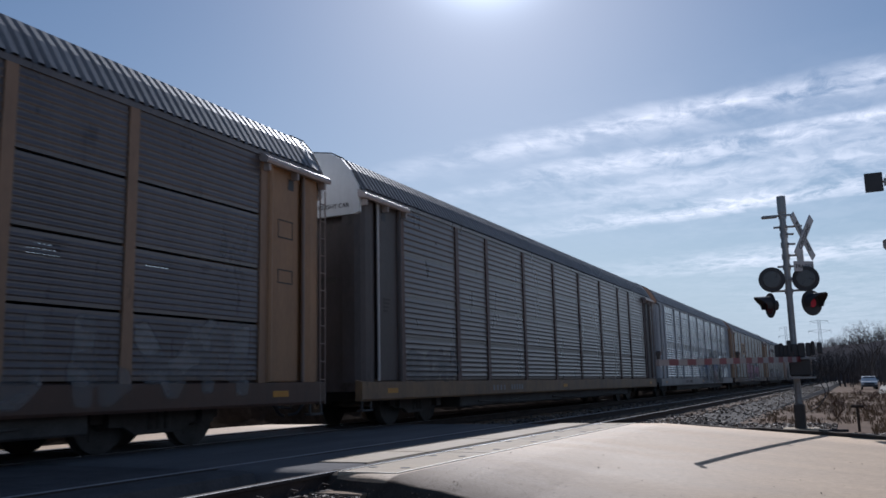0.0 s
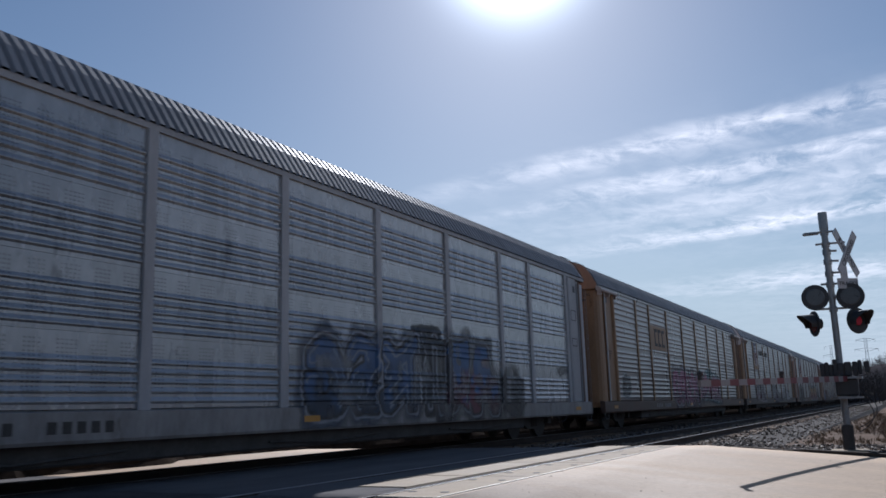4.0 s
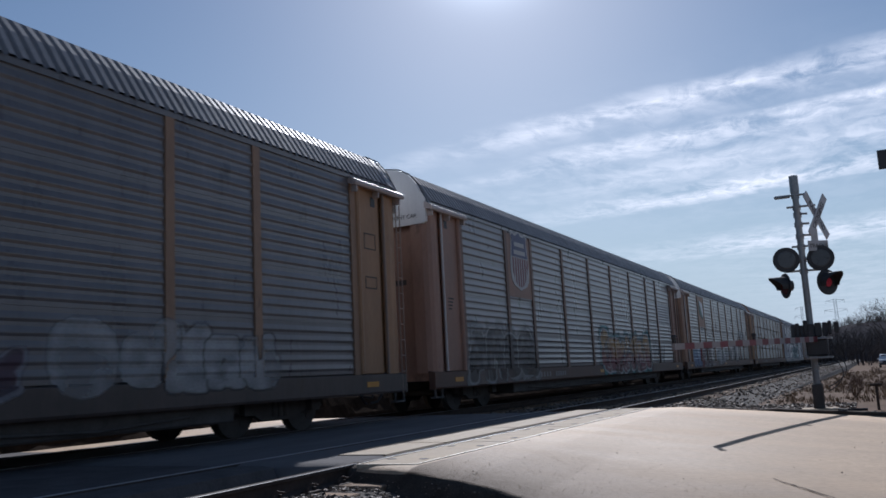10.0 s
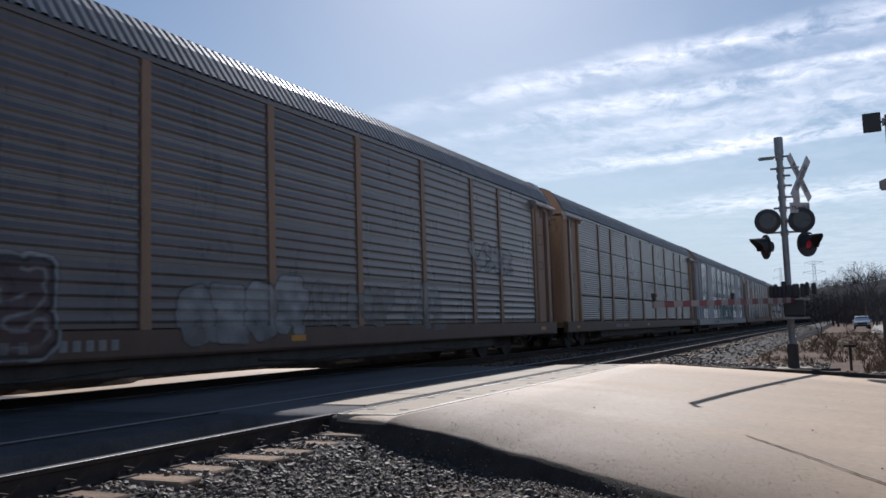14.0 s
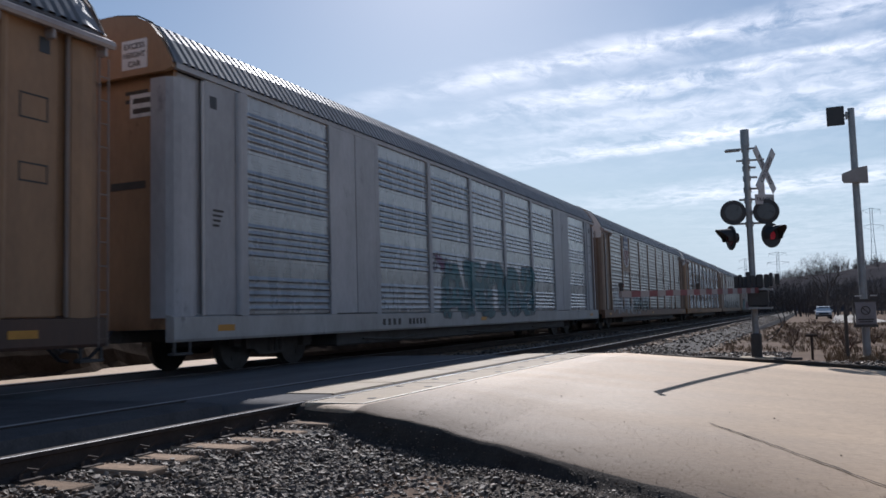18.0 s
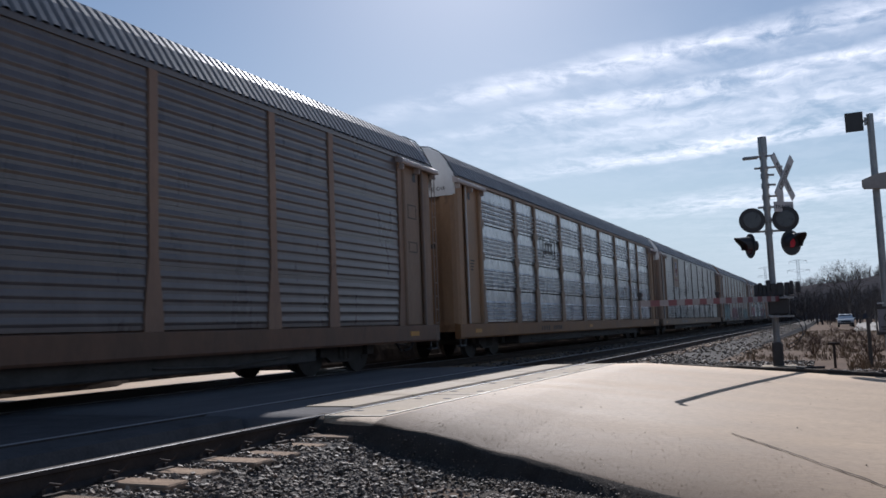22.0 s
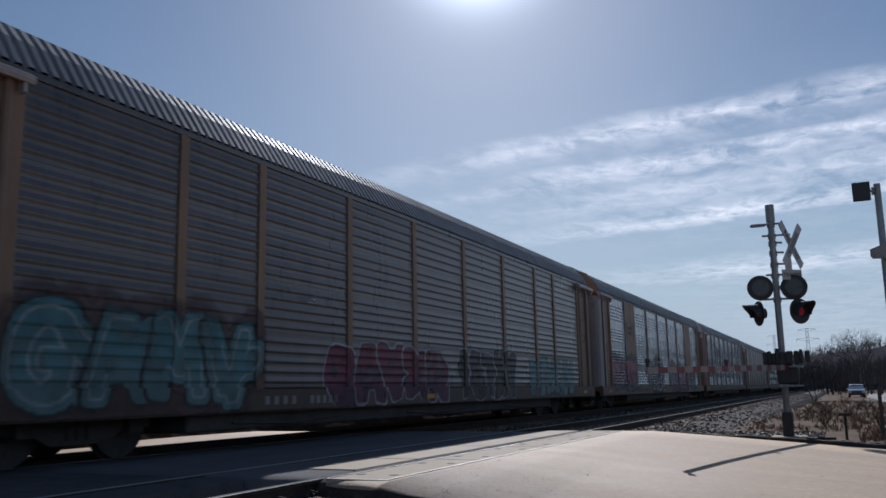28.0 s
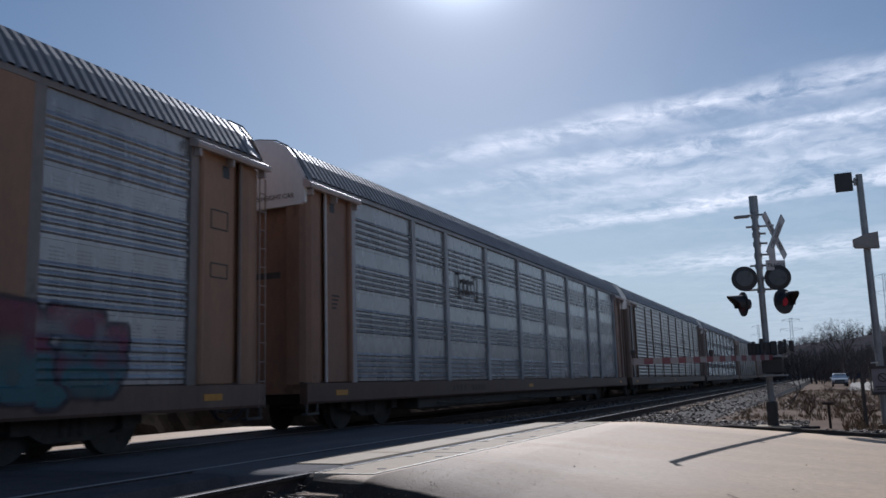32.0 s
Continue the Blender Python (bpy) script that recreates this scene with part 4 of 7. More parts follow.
SPECS = {
    0: livery(0, "dark grey covered wagon with orange posts and faded tags", (C_SLATE, C_SLATE_D), (C_YELLOW, C_YELLOW_D), (C_OCHRE, C_OCHRE_D), sill=(C_RUST, C_RUST_D),
              seams=True, ribs=9, depth=0.012, vents=((20.8, 21.5, 2.44, 2.68), (22.8, 23.3, 2.5, 2.62), (23.9, 24.9, 2.54, 2.68))),
    1: livery(1, "dark brown covered wagon with brown posts and white end cap", (C_BROWN, C_BROWN_D), ((0.13, 0.08, 0.068), (0.085, 0.055, 0.048)), ((0.105, 0.085, 0.08), (0.065, 0.054, 0.051)),
              sill=((0.29, 0.18, 0.095), (0.14, 0.09, 0.06)), roof=M_ROOF_DARK, ribs=7, depth=0.014),
    2: livery(2, "silver covered wagon with a large blue sprayed tag", ((0.43, 0.43, 0.44), (0.27, 0.27, 0.275)), (C_WHITE, C_WHITE_D), (C_WHITE, C_WHITE_D), sill=((0.40, 0.37, 0.35), (0.2, 0.18, 0.17)),
              cap=M_CAP_TAN, hood=False, holes=True, metal=0.35, depth=0.024, band=0.24),
    3: livery(3, "grey covered wagon with yellow posts and a pink sprayed tag", (C_SLATE, C_SLATE_D), ((0.33, 0.20, 0.105), (0.22, 0.13, 0.07)), (C_OCHRE, C_OCHRE_D), sill=(C_RUST, C_RUST_D), cap=M_CAP_TAN, plate="block"),
    4: livery(4, "grey covered wagon with a shield emblem and white tags", (C_GREY, C_GREY_D), (C_YELLOW, C_YELLOW_D), (C_OCHRE, C_OCHRE_D), sill=((0.11, 0.085, 0.075), (0.06, 0.05, 0.045)), vents=((6.9, 7.4, 2.44, 2.62),), plate="shield"),
    5: livery(5, "grey covered wagon with a shield emblem and red-yellow tag", (C_GREY, C_GREY_D), ((0.2, 0.12, 0.085), (0.13, 0.08, 0.06)), ((0.36, 0.21, 0.15), (0.25, 0.145, 0.105)), sill=(C_RUST, C_RUST_D), odd=((8, 2),), plate="plain_shield"),
    6: livery(6, "brown-grey covered wagon with an orange plate and blue tag", (C_SLATE, (0.085, 0.08, 0.08)), (C_YELLOW, C_YELLOW_D), (C_TAN, C_TAN_D), sill=((0.15, 0.09, 0.065), (0.09, 0.058, 0.045)), plate="flag"),
    7: livery(7, "dark brown covered wagon with flared yellow posts", (C_BROWN, C_BROWN_D), (C_YELLOW, C_YELLOW_D), (C_OCHRE, C_OCHRE_D), sill=(C_RUST, C_RUST_D), cap=M_CAP_TAN, seams=True, ribs=10, depth=0.012, flare=1.3,
              vents=((13.2, 14.6, 2.44, 2.66), (15.2, 17.0, 2.48, 2.68), (18.0, 19.6, 2.46, 2.64), (20.7, 22.0, 2.44, 2.6), (10.4, 11.6, 2.5, 2.62))),
    8: livery(8, "pale silver covered wagon with a teal sprayed tag", ((0.33, 0.33, 0.34), (0.20, 0.20, 0.205)), (C_WHITE, C_WHITE_D), (C_WHITE, C_WHITE_D), sill=((0.50, 0.48, 0.46), (0.34, 0.31, 0.29)),
              plain=(C_WHITE, C_WHITE_D), plain_cols=(1, 7), holes=True, face=(C_OCHRE, C_OCHRE_D), cap=M_CAP_OCHRE, hood=False, metal=0.35, depth=0.024, band=0.24),
    9: livery(9, "dark grey covered wagon with a shield emblem and white script tags", (C_SLATE, C_SLATE_D), ((0.30, 0.185, 0.125), (0.19, 0.12, 0.085)), (C_DULL, C_DULL_D), sill=((0.22, 0.115, 0.07), (0.13, 0.075, 0.05)), flare=1.1, plate="plain_shield"),
    10: livery(10, "covered wagon with bright galvanised panels between tan posts", ((0.60, 0.61, 0.63), (0.36, 0.365, 0.38)), ((0.29, 0.185, 0.115), (0.19, 0.125, 0.085)), (C_OCHRE, C_OCHRE_D), sill=((0.30, 0.15, 0.06), (0.18, 0.085, 0.04)),
               seams=True, ribs=5, flare=1.4, metal=0.45, depth=0.045, band=0.27, holes=True, gussets=True, plate="bracket"),
    11: livery(11, "grey covered wagon with a small shield emblem and pale worn tags", (C_SLATE, C_SLATE_D), ((0.155, 0.13, 0.118), (0.10, 0.085, 0.075)), (C_DULL, C_DULL_D), sill=((0.30, 0.20, 0.13), (0.14, 0.09, 0.06)),
               ribs=8, depth=0.014, vents=((1.9, 2.6, 2.55, 2.66), (3.0, 4.5, 2.42, 2.68), (5.0, 6.3, 2.48, 2.62), (7.0, 9.2, 2.44, 2.64)), plate="small_shield"),
    12: livery(12, "grey-brown covered wagon with teal and magenta tags", (C_SLATE, (0.08, 0.075, 0.075)), (C_YELLOW, C_YELLOW_D), (C_DULL, C_DULL_D), sill=((0.12, 0.085, 0.06), (0.07, 0.05, 0.04)), cap=M_CAP_TAN,
               vents=((7.5, 8.6, 2.44, 2.64), (12.9, 13.4, 2.46, 2.62))),
    13: livery(13, "tan covered wagon with silver panels and red tags", ((0.37, 0.37, 0.38), (0.23, 0.23, 0.235)), ((0.27, 0.24, 0.225), (0.18, 0.155, 0.145)), ((0.35, 0.20, 0.122), (0.235, 0.135, 0.085)), sill=((0.21, 0.135, 0.10), (0.13, 0.085, 0.065)), plain=((0.35, 0.20, 0.122), (0.235, 0.135, 0.085)), plain_cols=(1, 7), holes=True, metal=0.35, depth=0.024, band=0.24, plate="door_bracket", leaf=((0.42, 0.37, 0.345), (0.29, 0.25, 0.235)),
               cap=M_CAP_TAN),
    14: livery(14, "covered wagon with silver panels and rusty brown ends", (C_SILVER, C_SILVER_D), ((0.42, 0.42, 0.43), (0.28, 0.28, 0.285)), ((0.30, 0.168, 0.108), (0.20, 0.112, 0.075)), sill=(C_RUST, C_RUST_D), metal=0.45, depth=0.034, band=0.30, plate="bracket"),
    15: livery(15, GREY_YELLOW, (C_SLATE, C_SLATE_D), ((0.17, 0.12, 0.09), (0.11, 0.08, 0.065)), ((0.19, 0.12, 0.08), (0.12, 0.08, 0.06))),
    16: livery(16, "covered motor-car wagon with silver ribbed panels and brown posts", (C_SILVER, C_SILVER_D), ((0.16, 0.12, 0.10), (0.1, 0.08, 0.07)), ((0.17, 0.105, 0.075), (0.11, 0.07, 0.055)), metal=0.45, depth=0.024, band=0.24),
}
for extra in range(17, 22):
    SPECS[extra] = SPECS[(15, 9, 16, 15, 9)[extra - 17]]


def text_mesh(words, size, mat, name="lettering", wide=1.0, bold=0.0):
    """Words in the built-in font as a flat mesh in the plane x = 0, reading along +y, base at z = 0, centred."""
    cu = bpy.data.curves.new(name, "FONT")
    cu.body, cu.size, cu.align_x, cu.extrude, cu.offset = words, size, "CENTER", 0.003, bold
    tmp = bpy.data.objects.new(name, cu)
    scene.collection.objects.link(tmp)
    me = bpy.data.meshes.new_from_object(tmp.evaluated_get(bpy.context.evaluated_depsgraph_get()))
    bpy.data.objects.remove(tmp)
    bpy.data.curves.remove(cu)
    for v in me.vertices:
        v.co = (v.co.z, v.co.x * wide, v.co.y)
    me.materials.clear()
    me.materials.append(mat)
    me.update()
    return me


WIDE = 1.4
SHIELD = [(-0.40, 0.78), (-0.34, 0.86), (-0.22, 0.80), (-0.10, 0.84), (0, 0.92), (0.10, 0.84), (0.22, 0.80), (0.34, 0.86), (0.40, 0.78), (0.37, 0.62), (0.40, 0.40),
          (0.44, 0.10), (0.45, -0.22), (0.41, -0.44), (0.30, -0.58), (0.12, -0.64), (0, -0.70), (-0.12, -0.64), (-0.30, -0.58), (-0.41, -0.44), (-0.45, -0.22), (-0.44, 0.10), (-0.40, 0.40), (-0.37, 0.62)]


def emblem(root, size, y, z, x, white, blue, red):
    """A shield: white rim, blue field with two pale bars, red and white stripes."""
    plate = put("shield_plate", cached(("sh", size, white.name), lambda: Geo().prism([(a * size * 1.12 * WIDE, b * size * 1.1) for a, b in SHIELD], "x", 0, 0.012).mesh("shield_plate", white)), root, "white shield emblem", loc=(x, y, z))
    top = [(a * size, b * size) for a, b in [(-0.425, 0.2)] + [p for p in SHIELD[::-1] if p[1] > 0.2 and p[0] <= 0] + [p for p in SHIELD[::-1] if p[1] > 0.2 and p[0] > 0] + [(0.425, 0.2)]]
    top = [(a * WIDE, b) for a, b in top]
    order = sorted(top, key=lambda p: math.atan2(p[1] - 0.5 * size, p[0]))
    put("blue_field", cached(("shb", size, white.name), lambda: Geo().prism(order, "x", 0.012, 0.018).mesh("blue_field", blue)), plate)
    def stripe(i):
        a = (-0.385 + i * 0.128) * size
        def low(v):
            return -0.66 * size * (1 - (abs(v) / (0.46 * size)) ** 2.6) if abs(v) < 0.44 * size else -0.05 * size
        w = 0.064 * size
        return Geo().prism([(a * WIDE, low(a)), ((a + w) * WIDE, low(a + w)), ((a + w) * WIDE, 0.17 * size), (a * WIDE, 0.17 * size)], "x", 0.012, 0.018).mesh("red_stripe", red)
    for i in range(7):
        put("red_stripe", cached(("shs", size, i, white.name), lambda: stripe(i)), plate)
    for k, (zz, hw) in enumerate(((0.56, 0.27), (0.33, 0.31))):
        put("pale_bar", cached(("shl", size, k, white.name), lambda: Geo().box(0.018, 0.022, -hw * size * WIDE, hw * size * WIDE, (zz - 0.06) * size, (zz + 0.06) * size).mesh("pale_bar", white)), plate)


def plate_on(root, kind, sp):
    x = HALF + 0.002
    ochre = sp["end"]
    if kind in ("shield", "plain_shield", "flag", "small_shield"):
        lo = 2.9
        put("sign_plate", cached(("pl", ochre.name), lambda: Geo().box(HALF - 0.03, HALF + 0.004, 4.70, 6.40, lo, 4.66, 0.004).mesh("sign_plate", ochre)), root, "faded orange sign plate")
        if kind == "flag":
            put("sign_white", cached("fl_w", lambda: Geo().prism([(-0.45, 0.50), (0.12, 0.40), (0.62, 0.30), (0.60, -0.30), (0.50, -0.52)], "x", 0, 0.01).mesh("sign_white", M_CAP)), root, loc=(HALF + 0.006, 5.55, 3.95))
            put("sign_green", cached("fl_g", lambda: Geo().prism([(-0.55, 0.45), (-0.45, 0.50), (0.50, -0.52), (0.42, -0.62), (-0.58, -0.32)], "x", 0, 0.01).mesh("sign_green", M_GREEN)), root, loc=(HALF + 0.006, 5.55, 3.95))
        else:
            emblem(root, 0.54 if kind == "small_shield" else 0.98, 5.56, 3.93 if kind == "small_shield" else 3.85, HALF + 0.006, M_SHIELD_WHITE, M_SHIELD_BLUE, M_SHIELD_RED)
        if kind == "small_shield":
            put("pale_bar", cached("ssbar", lambda: Geo().box(HALF + 0.004, HALF + 0.008, 4.95, 6.2, 3.28, 3.36).mesh("pale_bar", M_RED)), root)
    if kind == "shield":
        put("lettering", cached("tx1", lambda: text_mesh("BUILDING", 0.47, M_STENCIL, wide=0.86, bold=0.008)), root, "dark painted lettering", loc=(HALF + 0.008, 8.15, 3.93))
        put("lettering", cached("tx2", lambda: text_mesh("AMERICA", 0.45, M_STENCIL, wide=0.9, bold=0.008)), root, "dark painted lettering", loc=(HALF + 0.008, 10.55, 3.91))
    if kind == "block":
        put("sign_plate", cached(("plb", ochre.name), lambda: Geo().box(HALF - 0.02, HALF + 0.004, 6.62, 9.05, 2.95, 3.92, 0.004).mesh("sign_plate", ochre)), root, "faded yellow sign plate")
        hook = [(0, 3.1), (0.44, 3.1), (0.44, 3.22), (0.13, 3.22), (0.13, 3.68), (0.44, 3.68), (0.44, 3.80), (0, 3.80)]
        block = cached("block", lambda: Geo().prism(hook, "x", HALF + 0.004, HALF + 0.01).mesh("painted_block", M_STENCIL))
        for i in range(3):
            put("painted_block", block, root, loc=(0, 7.15 + i * 0.58, 0))
    if kind in ("bracket", "door_bracket"):
        x += 0.012 if kind == "door_bracket" else 0.0

        def br():
            g = Geo()
            for y0, y1 in ((7.2, 7.28), (8.5, 8.58)):
                g.box(x, x + 0.006, y0, y1, 3.08, 3.78)
            for y0, y1, z0 in ((7.28, 7.42, 3.08), (7.28, 7.42, 3.72), (8.36, 8.5, 3.08), (8.36, 8.5, 3.72)):
                g.box(x, x + 0.006, y0, y1, z0, z0 + 0.06)
            for i in range(3):
                a = 7.5 + i * 0.28
                g.box(x, x + 0.006, a, a + 0.22, 3.52, 3.62).box(x, x + 0.006, a, a + 0.22, 3.24, 3.34).box(x, x + 0.006, a, a + 0.07, 3.34, 3.52)
            return g.mesh("painted_bracket", M_STENCIL)
        put("painted_bracket", cached(kind, br), root, loc=(0, -2.45 if kind == "door_bracket" else 0, 0))


def stencils(root, dark):
    """Unreadable stencilled lines: reporting marks on the sill and panels, notices on the ends."""
    mat = M_STENCIL if dark else M_STENCIL_PALE

    mark = cached(("mark", dark), lambda: Geo().box(HALF + 0.041, HALF + 0.045, 0, 0.12, 0.68, 0.82).mesh("painted_mark", mat))
    for u in (6.6, 6.85, 7.1, 7.35, 7.9, 8.1, 8.3, 8.5, 8.7):
        put("painted_mark", mark, root, loc=(0, u, 0))

    def notice():
        g = Geo()
        for k in range(4):
            g.box(HALF - 0.008, HALF - 0.002, 0.95, 1.22 - 0.04 * k, 2.60 - k * 0.08, 2.635 - k * 0.08)
        return g.mesh("stencilled_notice", M_STENCIL)
    put("stencilled_notice", cached("notice", notice), root)

    for k, w in enumerate((0.45, 0.62)):
        put("end_mark", cached(("endmark", k), lambda: Geo().box(0.5, 0.5 + w, 0.172, 0.178, 4.42 - k * 0.13, 4.48 - k * 0.13).mesh("end_mark", M_STENCIL)), root)
    put("end_mark", cached("endbar", lambda: Geo().box(0.2, 0.9, 0.172, 0.178, 2.93, 3.05).mesh("end_mark", M_STENCIL)), root)
    words = cached("excess", lambda: text_mesh("EXCESS HEIGHT CAR", 0.13, M_STENCIL, "end_lettering"))
    if number != 8:
        ob = put("end_lettering", words, root, "black lettering on the end cap", loc=(0.72, -0.004, 4.42))
        ob.rotation_euler = (0, 0, radians(-90))
    if number == 8:
        for z0, z1, y, lines in ((4.76, 5.22, -0.008, ("EXCESS", "HEIGHT", "CAR")), (4.05, 4.42, 0.168, ())):
            board = put("stencil_plate", Geo().box(0.60, 1.10, y, y + 0.008, z0, z1).mesh("stencil_plate", M_CAP), root, "white stencilled plate")
            for k, word in enumerate(lines):
                t = put("plate_lettering", text_mesh(word, 0.125, M_STENCIL, "plate_lettering"), board, loc=(0.85, y - 0.004, z1 - 0.14 - 0.14 * k))
                t.rotation_euler = (0, 0, radians(-90))
            for k in range(0 if lines else 2):
                put("painted_line", Geo().box(0.66, 1.04, y - 0.004, y, z0 + 0.06 + 0.16 * k, z0 + 0.14 + 0.16 * k).mesh("painted_line", M_STENCIL), board)
    for u in (1.0, 12.6, BODY - 1.5):
        put("reflector", cached(("refl", u), lambda: Geo().box(HALF + 0.041, HALF + 0.046, u, u + 0.42, 0.70, 0.80).mesh("reflector", M_REFLECT)), root)


# ---- sprayed paint on the wagons' sides: thin films of paint that follow posts and ribs
def oval(cx, cy, rx, ry, a0=0, a1=360, n=14):
    return [(cx + rx * math.cos(radians(a0 + (a1 - a0) * k / n)), cy + ry * math.sin(radians(a0 + (a1 - a0) * k / n))) for k in range(n + 1)]


# strokes in a unit square, each a chain of points
STROKES = {
    "hook": [[(0.40, 1), (1, 1)], [(0.74, 1), (0.74, 0.28), (0.58, 0.04), (0.25, 0.02), (0.02, 0.30)]],
    "ring": [oval(0.5, 0.5, 0.42, 0.48)],
    "comb": [[(0.92, 0.98), (0.12, 1), (0.12, 0), (0.92, 0.02)], [(0.12, 0.52), (0.72, 0.52)]],
    "bend": [[(0.92, 0.84), (0.68, 1), (0.25, 0.96), (0.08, 0.74), (0.28, 0.55), (0.74, 0.45), (0.92, 0.24), (0.68, 0.02), (0.25, 0), (0.04, 0.16)]],
    "tent": [[(0, 0), (0.36, 1), (0.60, 1), (1, 0)], [(0.2, 0.36), (0.8, 0.36)]],
    "gate": [[(0.08, 0), (0.06, 0.8), (0.25, 1), (0.75, 1), (0.94, 0.8), (0.92, 0)]],
    "fork": [[(0.08, 0), (0.10, 1)], [(0.95, 1), (0.18, 0.46), (0.98, 0)]],
    "bowl": [oval(0.5, 0.5, 0.45, 0.5, 50, 310), [(0.80, 0.12), (0.85, 0.45), (0.55, 0.45)]],
    "peaks": [[(0, 0), (0.12, 1), (0.5, 0.35), (0.88, 1), (1, 0)]],
    "wave": [[(0, 1), (0.22, 0.02), (0.5, 0.75), (0.76, 0.02), (1, 1)]],
    "drop": [[(0.1, 0), (0.08, 1), (0.6, 1), (0.9, 0.78), (0.6, 0.50), (0.12, 0.48)], [(0.45, 0.48), (0.98, 0)]],
    "cross": [[(0, 1), (1, 0)], [(1, 0.95), (0, 0.05)]],
    "cup": [[(0.08, 1), (0.08, 0.3), (0.3, 0), (0.7, 0), (0.92, 0.3), (0.92, 1)]],
    "tee": [[(0, 0.95), (1, 1)], [(0.5, 1), (0.48, 0)]],
    "vee": [[(0, 1), (0.48, 0), (1, 1)]],
    "bar": [[(0.5, 0), (0.5, 1)]],
    "lump": [oval(0.5, 0.5, 0.22, 0.25)],
}


def side_relief(spec):
    """Heights up a wagon's side and how far out the panels stand there."""
    z, x = [0.50, 0.962], [HALF + 0.04, HALF + 0.04]
    for z0, z1 in ROWS_Z:
        if not spec["seams"]:
            z0, z1 = z0 - 0.018, z1 + 0.018
        for h, k in rib_profile(z0, z1, spec["ribs"], spec["depth"], 0.04, spec["band"]):
            z.append(max(h, z[-1] + 1e-4))
            x.append(HALF - 0.005 - spec["depth"] * (1 - k))
    return np.array(z), np.array(x)


def lattice_noise(rs, y, z, size):
    """Smooth noise over a sheet, about -1 to 1."""
    ny, nz = int((y.max() - y.min()) / size) + 3, int((z.max() - z.min()) / size) + 3
    grid = rs.uniform(-1, 1, (ny, nz))
    a, b = (y - y.min()) / size, (z - z.min()) / size
    i, j = a.astype(int), b.astype(int)
    p, q = a - i, b - j
    p, q = p * p * (3 - 2 * p), q * q * (3 - 2 * q)
    return (grid[i, j] * (1 - p) + grid[i + 1, j] * p) * (1 - q) + (grid[i, j + 1] * (1 - p) + grid[i + 1, j + 1] * p) * q


def sprayed_film(root, spec, seed, u0, u1, z0, z1, shapes, fill, second, line, halo=None, edge=None, fat=0.17, thick=0.055, power=0.9, slant=0.0, mottle=0.6, shine=None, wild=True):
    """Fat strokes in a row, each with an outline, on one thin film; the colours are kept at its points."""
    rs = np.random.RandomState(seed)
    step = 0.03
    hz, hx = side_relief(spec)
    lo, hi = max(0.585, z0 - 0.3), z1 + 0.34
    zs = np.union1d(np.arange(lo, hi, step), hz[(hz > lo) & (hz < hi)])
    ys = np.arange(u0 - 0.4, u1 + 0.4, step)
    Y, Z = np.meshgrid(ys, zs, indexing="ij")
    n1, n2, n3 = lattice_noise(rs, Y, Z, 0.55), lattice_noise(rs, Y, Z, 0.55), lattice_noise(rs, Y, Z, 0.22)
    P, Q = Y + 0.05 * n1, Z + 0.05 * n2
    rgb = np.zeros(Y.shape + (3,))
    alpha = np.zeros(Y.shape)

    def lay(mask, colour):
        nonlocal rgb, alpha
        m = np.clip(mask, 0, 1)
        over = m + alpha * (1 - m)
        share = np.where(over > 1e-5, m / np.maximum(over, 1e-5), 0)[..., None]
        rgb, alpha = rgb * (1 - share) + np.asarray(colour) * share, over

    def within(d, r, soft=0.022):
        return np.clip((r - d) / soft + 0.5, 0, 1)
    cell = (u1 - u0) / len(shapes)
    w = fat * min(cell, (z1 - z0) * 0.8)
    fields = []
    for i, shape in enumerate(shapes):
        tall, lift, lean = rs.uniform(0.86, 1.06), rs.uniform(-0.05, 0.06), slant + rs.uniform(-0.10, 0.10)
        bx, bw = u0 + i * cell + w * 0.75, cell * 1.04 - 1.5 * w
        bz, bh = z0 + w + lift * (z1 - z0), (z1 - z0) * tall - 2 * w
        d = np.full(Y.shape, 9.0)
        chains = [[(1 - a, b) for a, b in chain] for chain in STROKES[shape]] if wild and rs.uniform() < 0.6 else list(STROKES[shape])
        if wild:
            a, b, c, e = rs.uniform(0.1, 0.9), rs.uniform(0.0, 0.9), rs.uniform(0.7, 1.5), rs.uniform(0.1, 1.1)
            chains.append([(a, b), (c, e), (c - 0.25, e - 0.2)])
        for chain in chains:
            pts = [(bx + bw * (a + lean * (b - 0.5) * bh / max(bw, 0.2)), bz + bh * b) for a, b in chain]
            for (ax, az), (cx, cz) in zip(pts, pts[1:]):
                ex, ez = cx - ax, cz - az
                t = np.clip(((P - ax) * ex + (Q - az) * ez) / (ex * ex + ez * ez + 1e-9), 0, 1)
                d = np.minimum(d, (np.abs(P - ax - t * ex) ** 4 + np.abs(Q - az - t * ez) ** 4) ** 0.25)
        fields.append(d * (1 - 0.12 * n1))
    near = np.minimum.reduce(fields)
    if halo:
        lay(0.85 * within(near + 0.10 * n3 + 0.06 * n2, w + thick + 0.17, 0.16), halo)
    for d in fields:
        if edge:
            lay(within(d, w + thick + 0.045), edge)
        lay(within(d, w + thick), line)
        height = np.clip((Q - z0) / (z1 - z0) + mottle * n3 * 0.6, 0, 1)
        mix = np.clip((height - 0.5) * 2.6 + 0.5, 0, 1)[..., None]
        lay(within(d, w), np.asarray(second) * (1 - mix) + np.asarray(fill) * mix)
        if shine:
            lay(0.9 * within(np.abs(d - w * 0.55), 0.018) * (n2 > -0.15) * (d < w), shine)
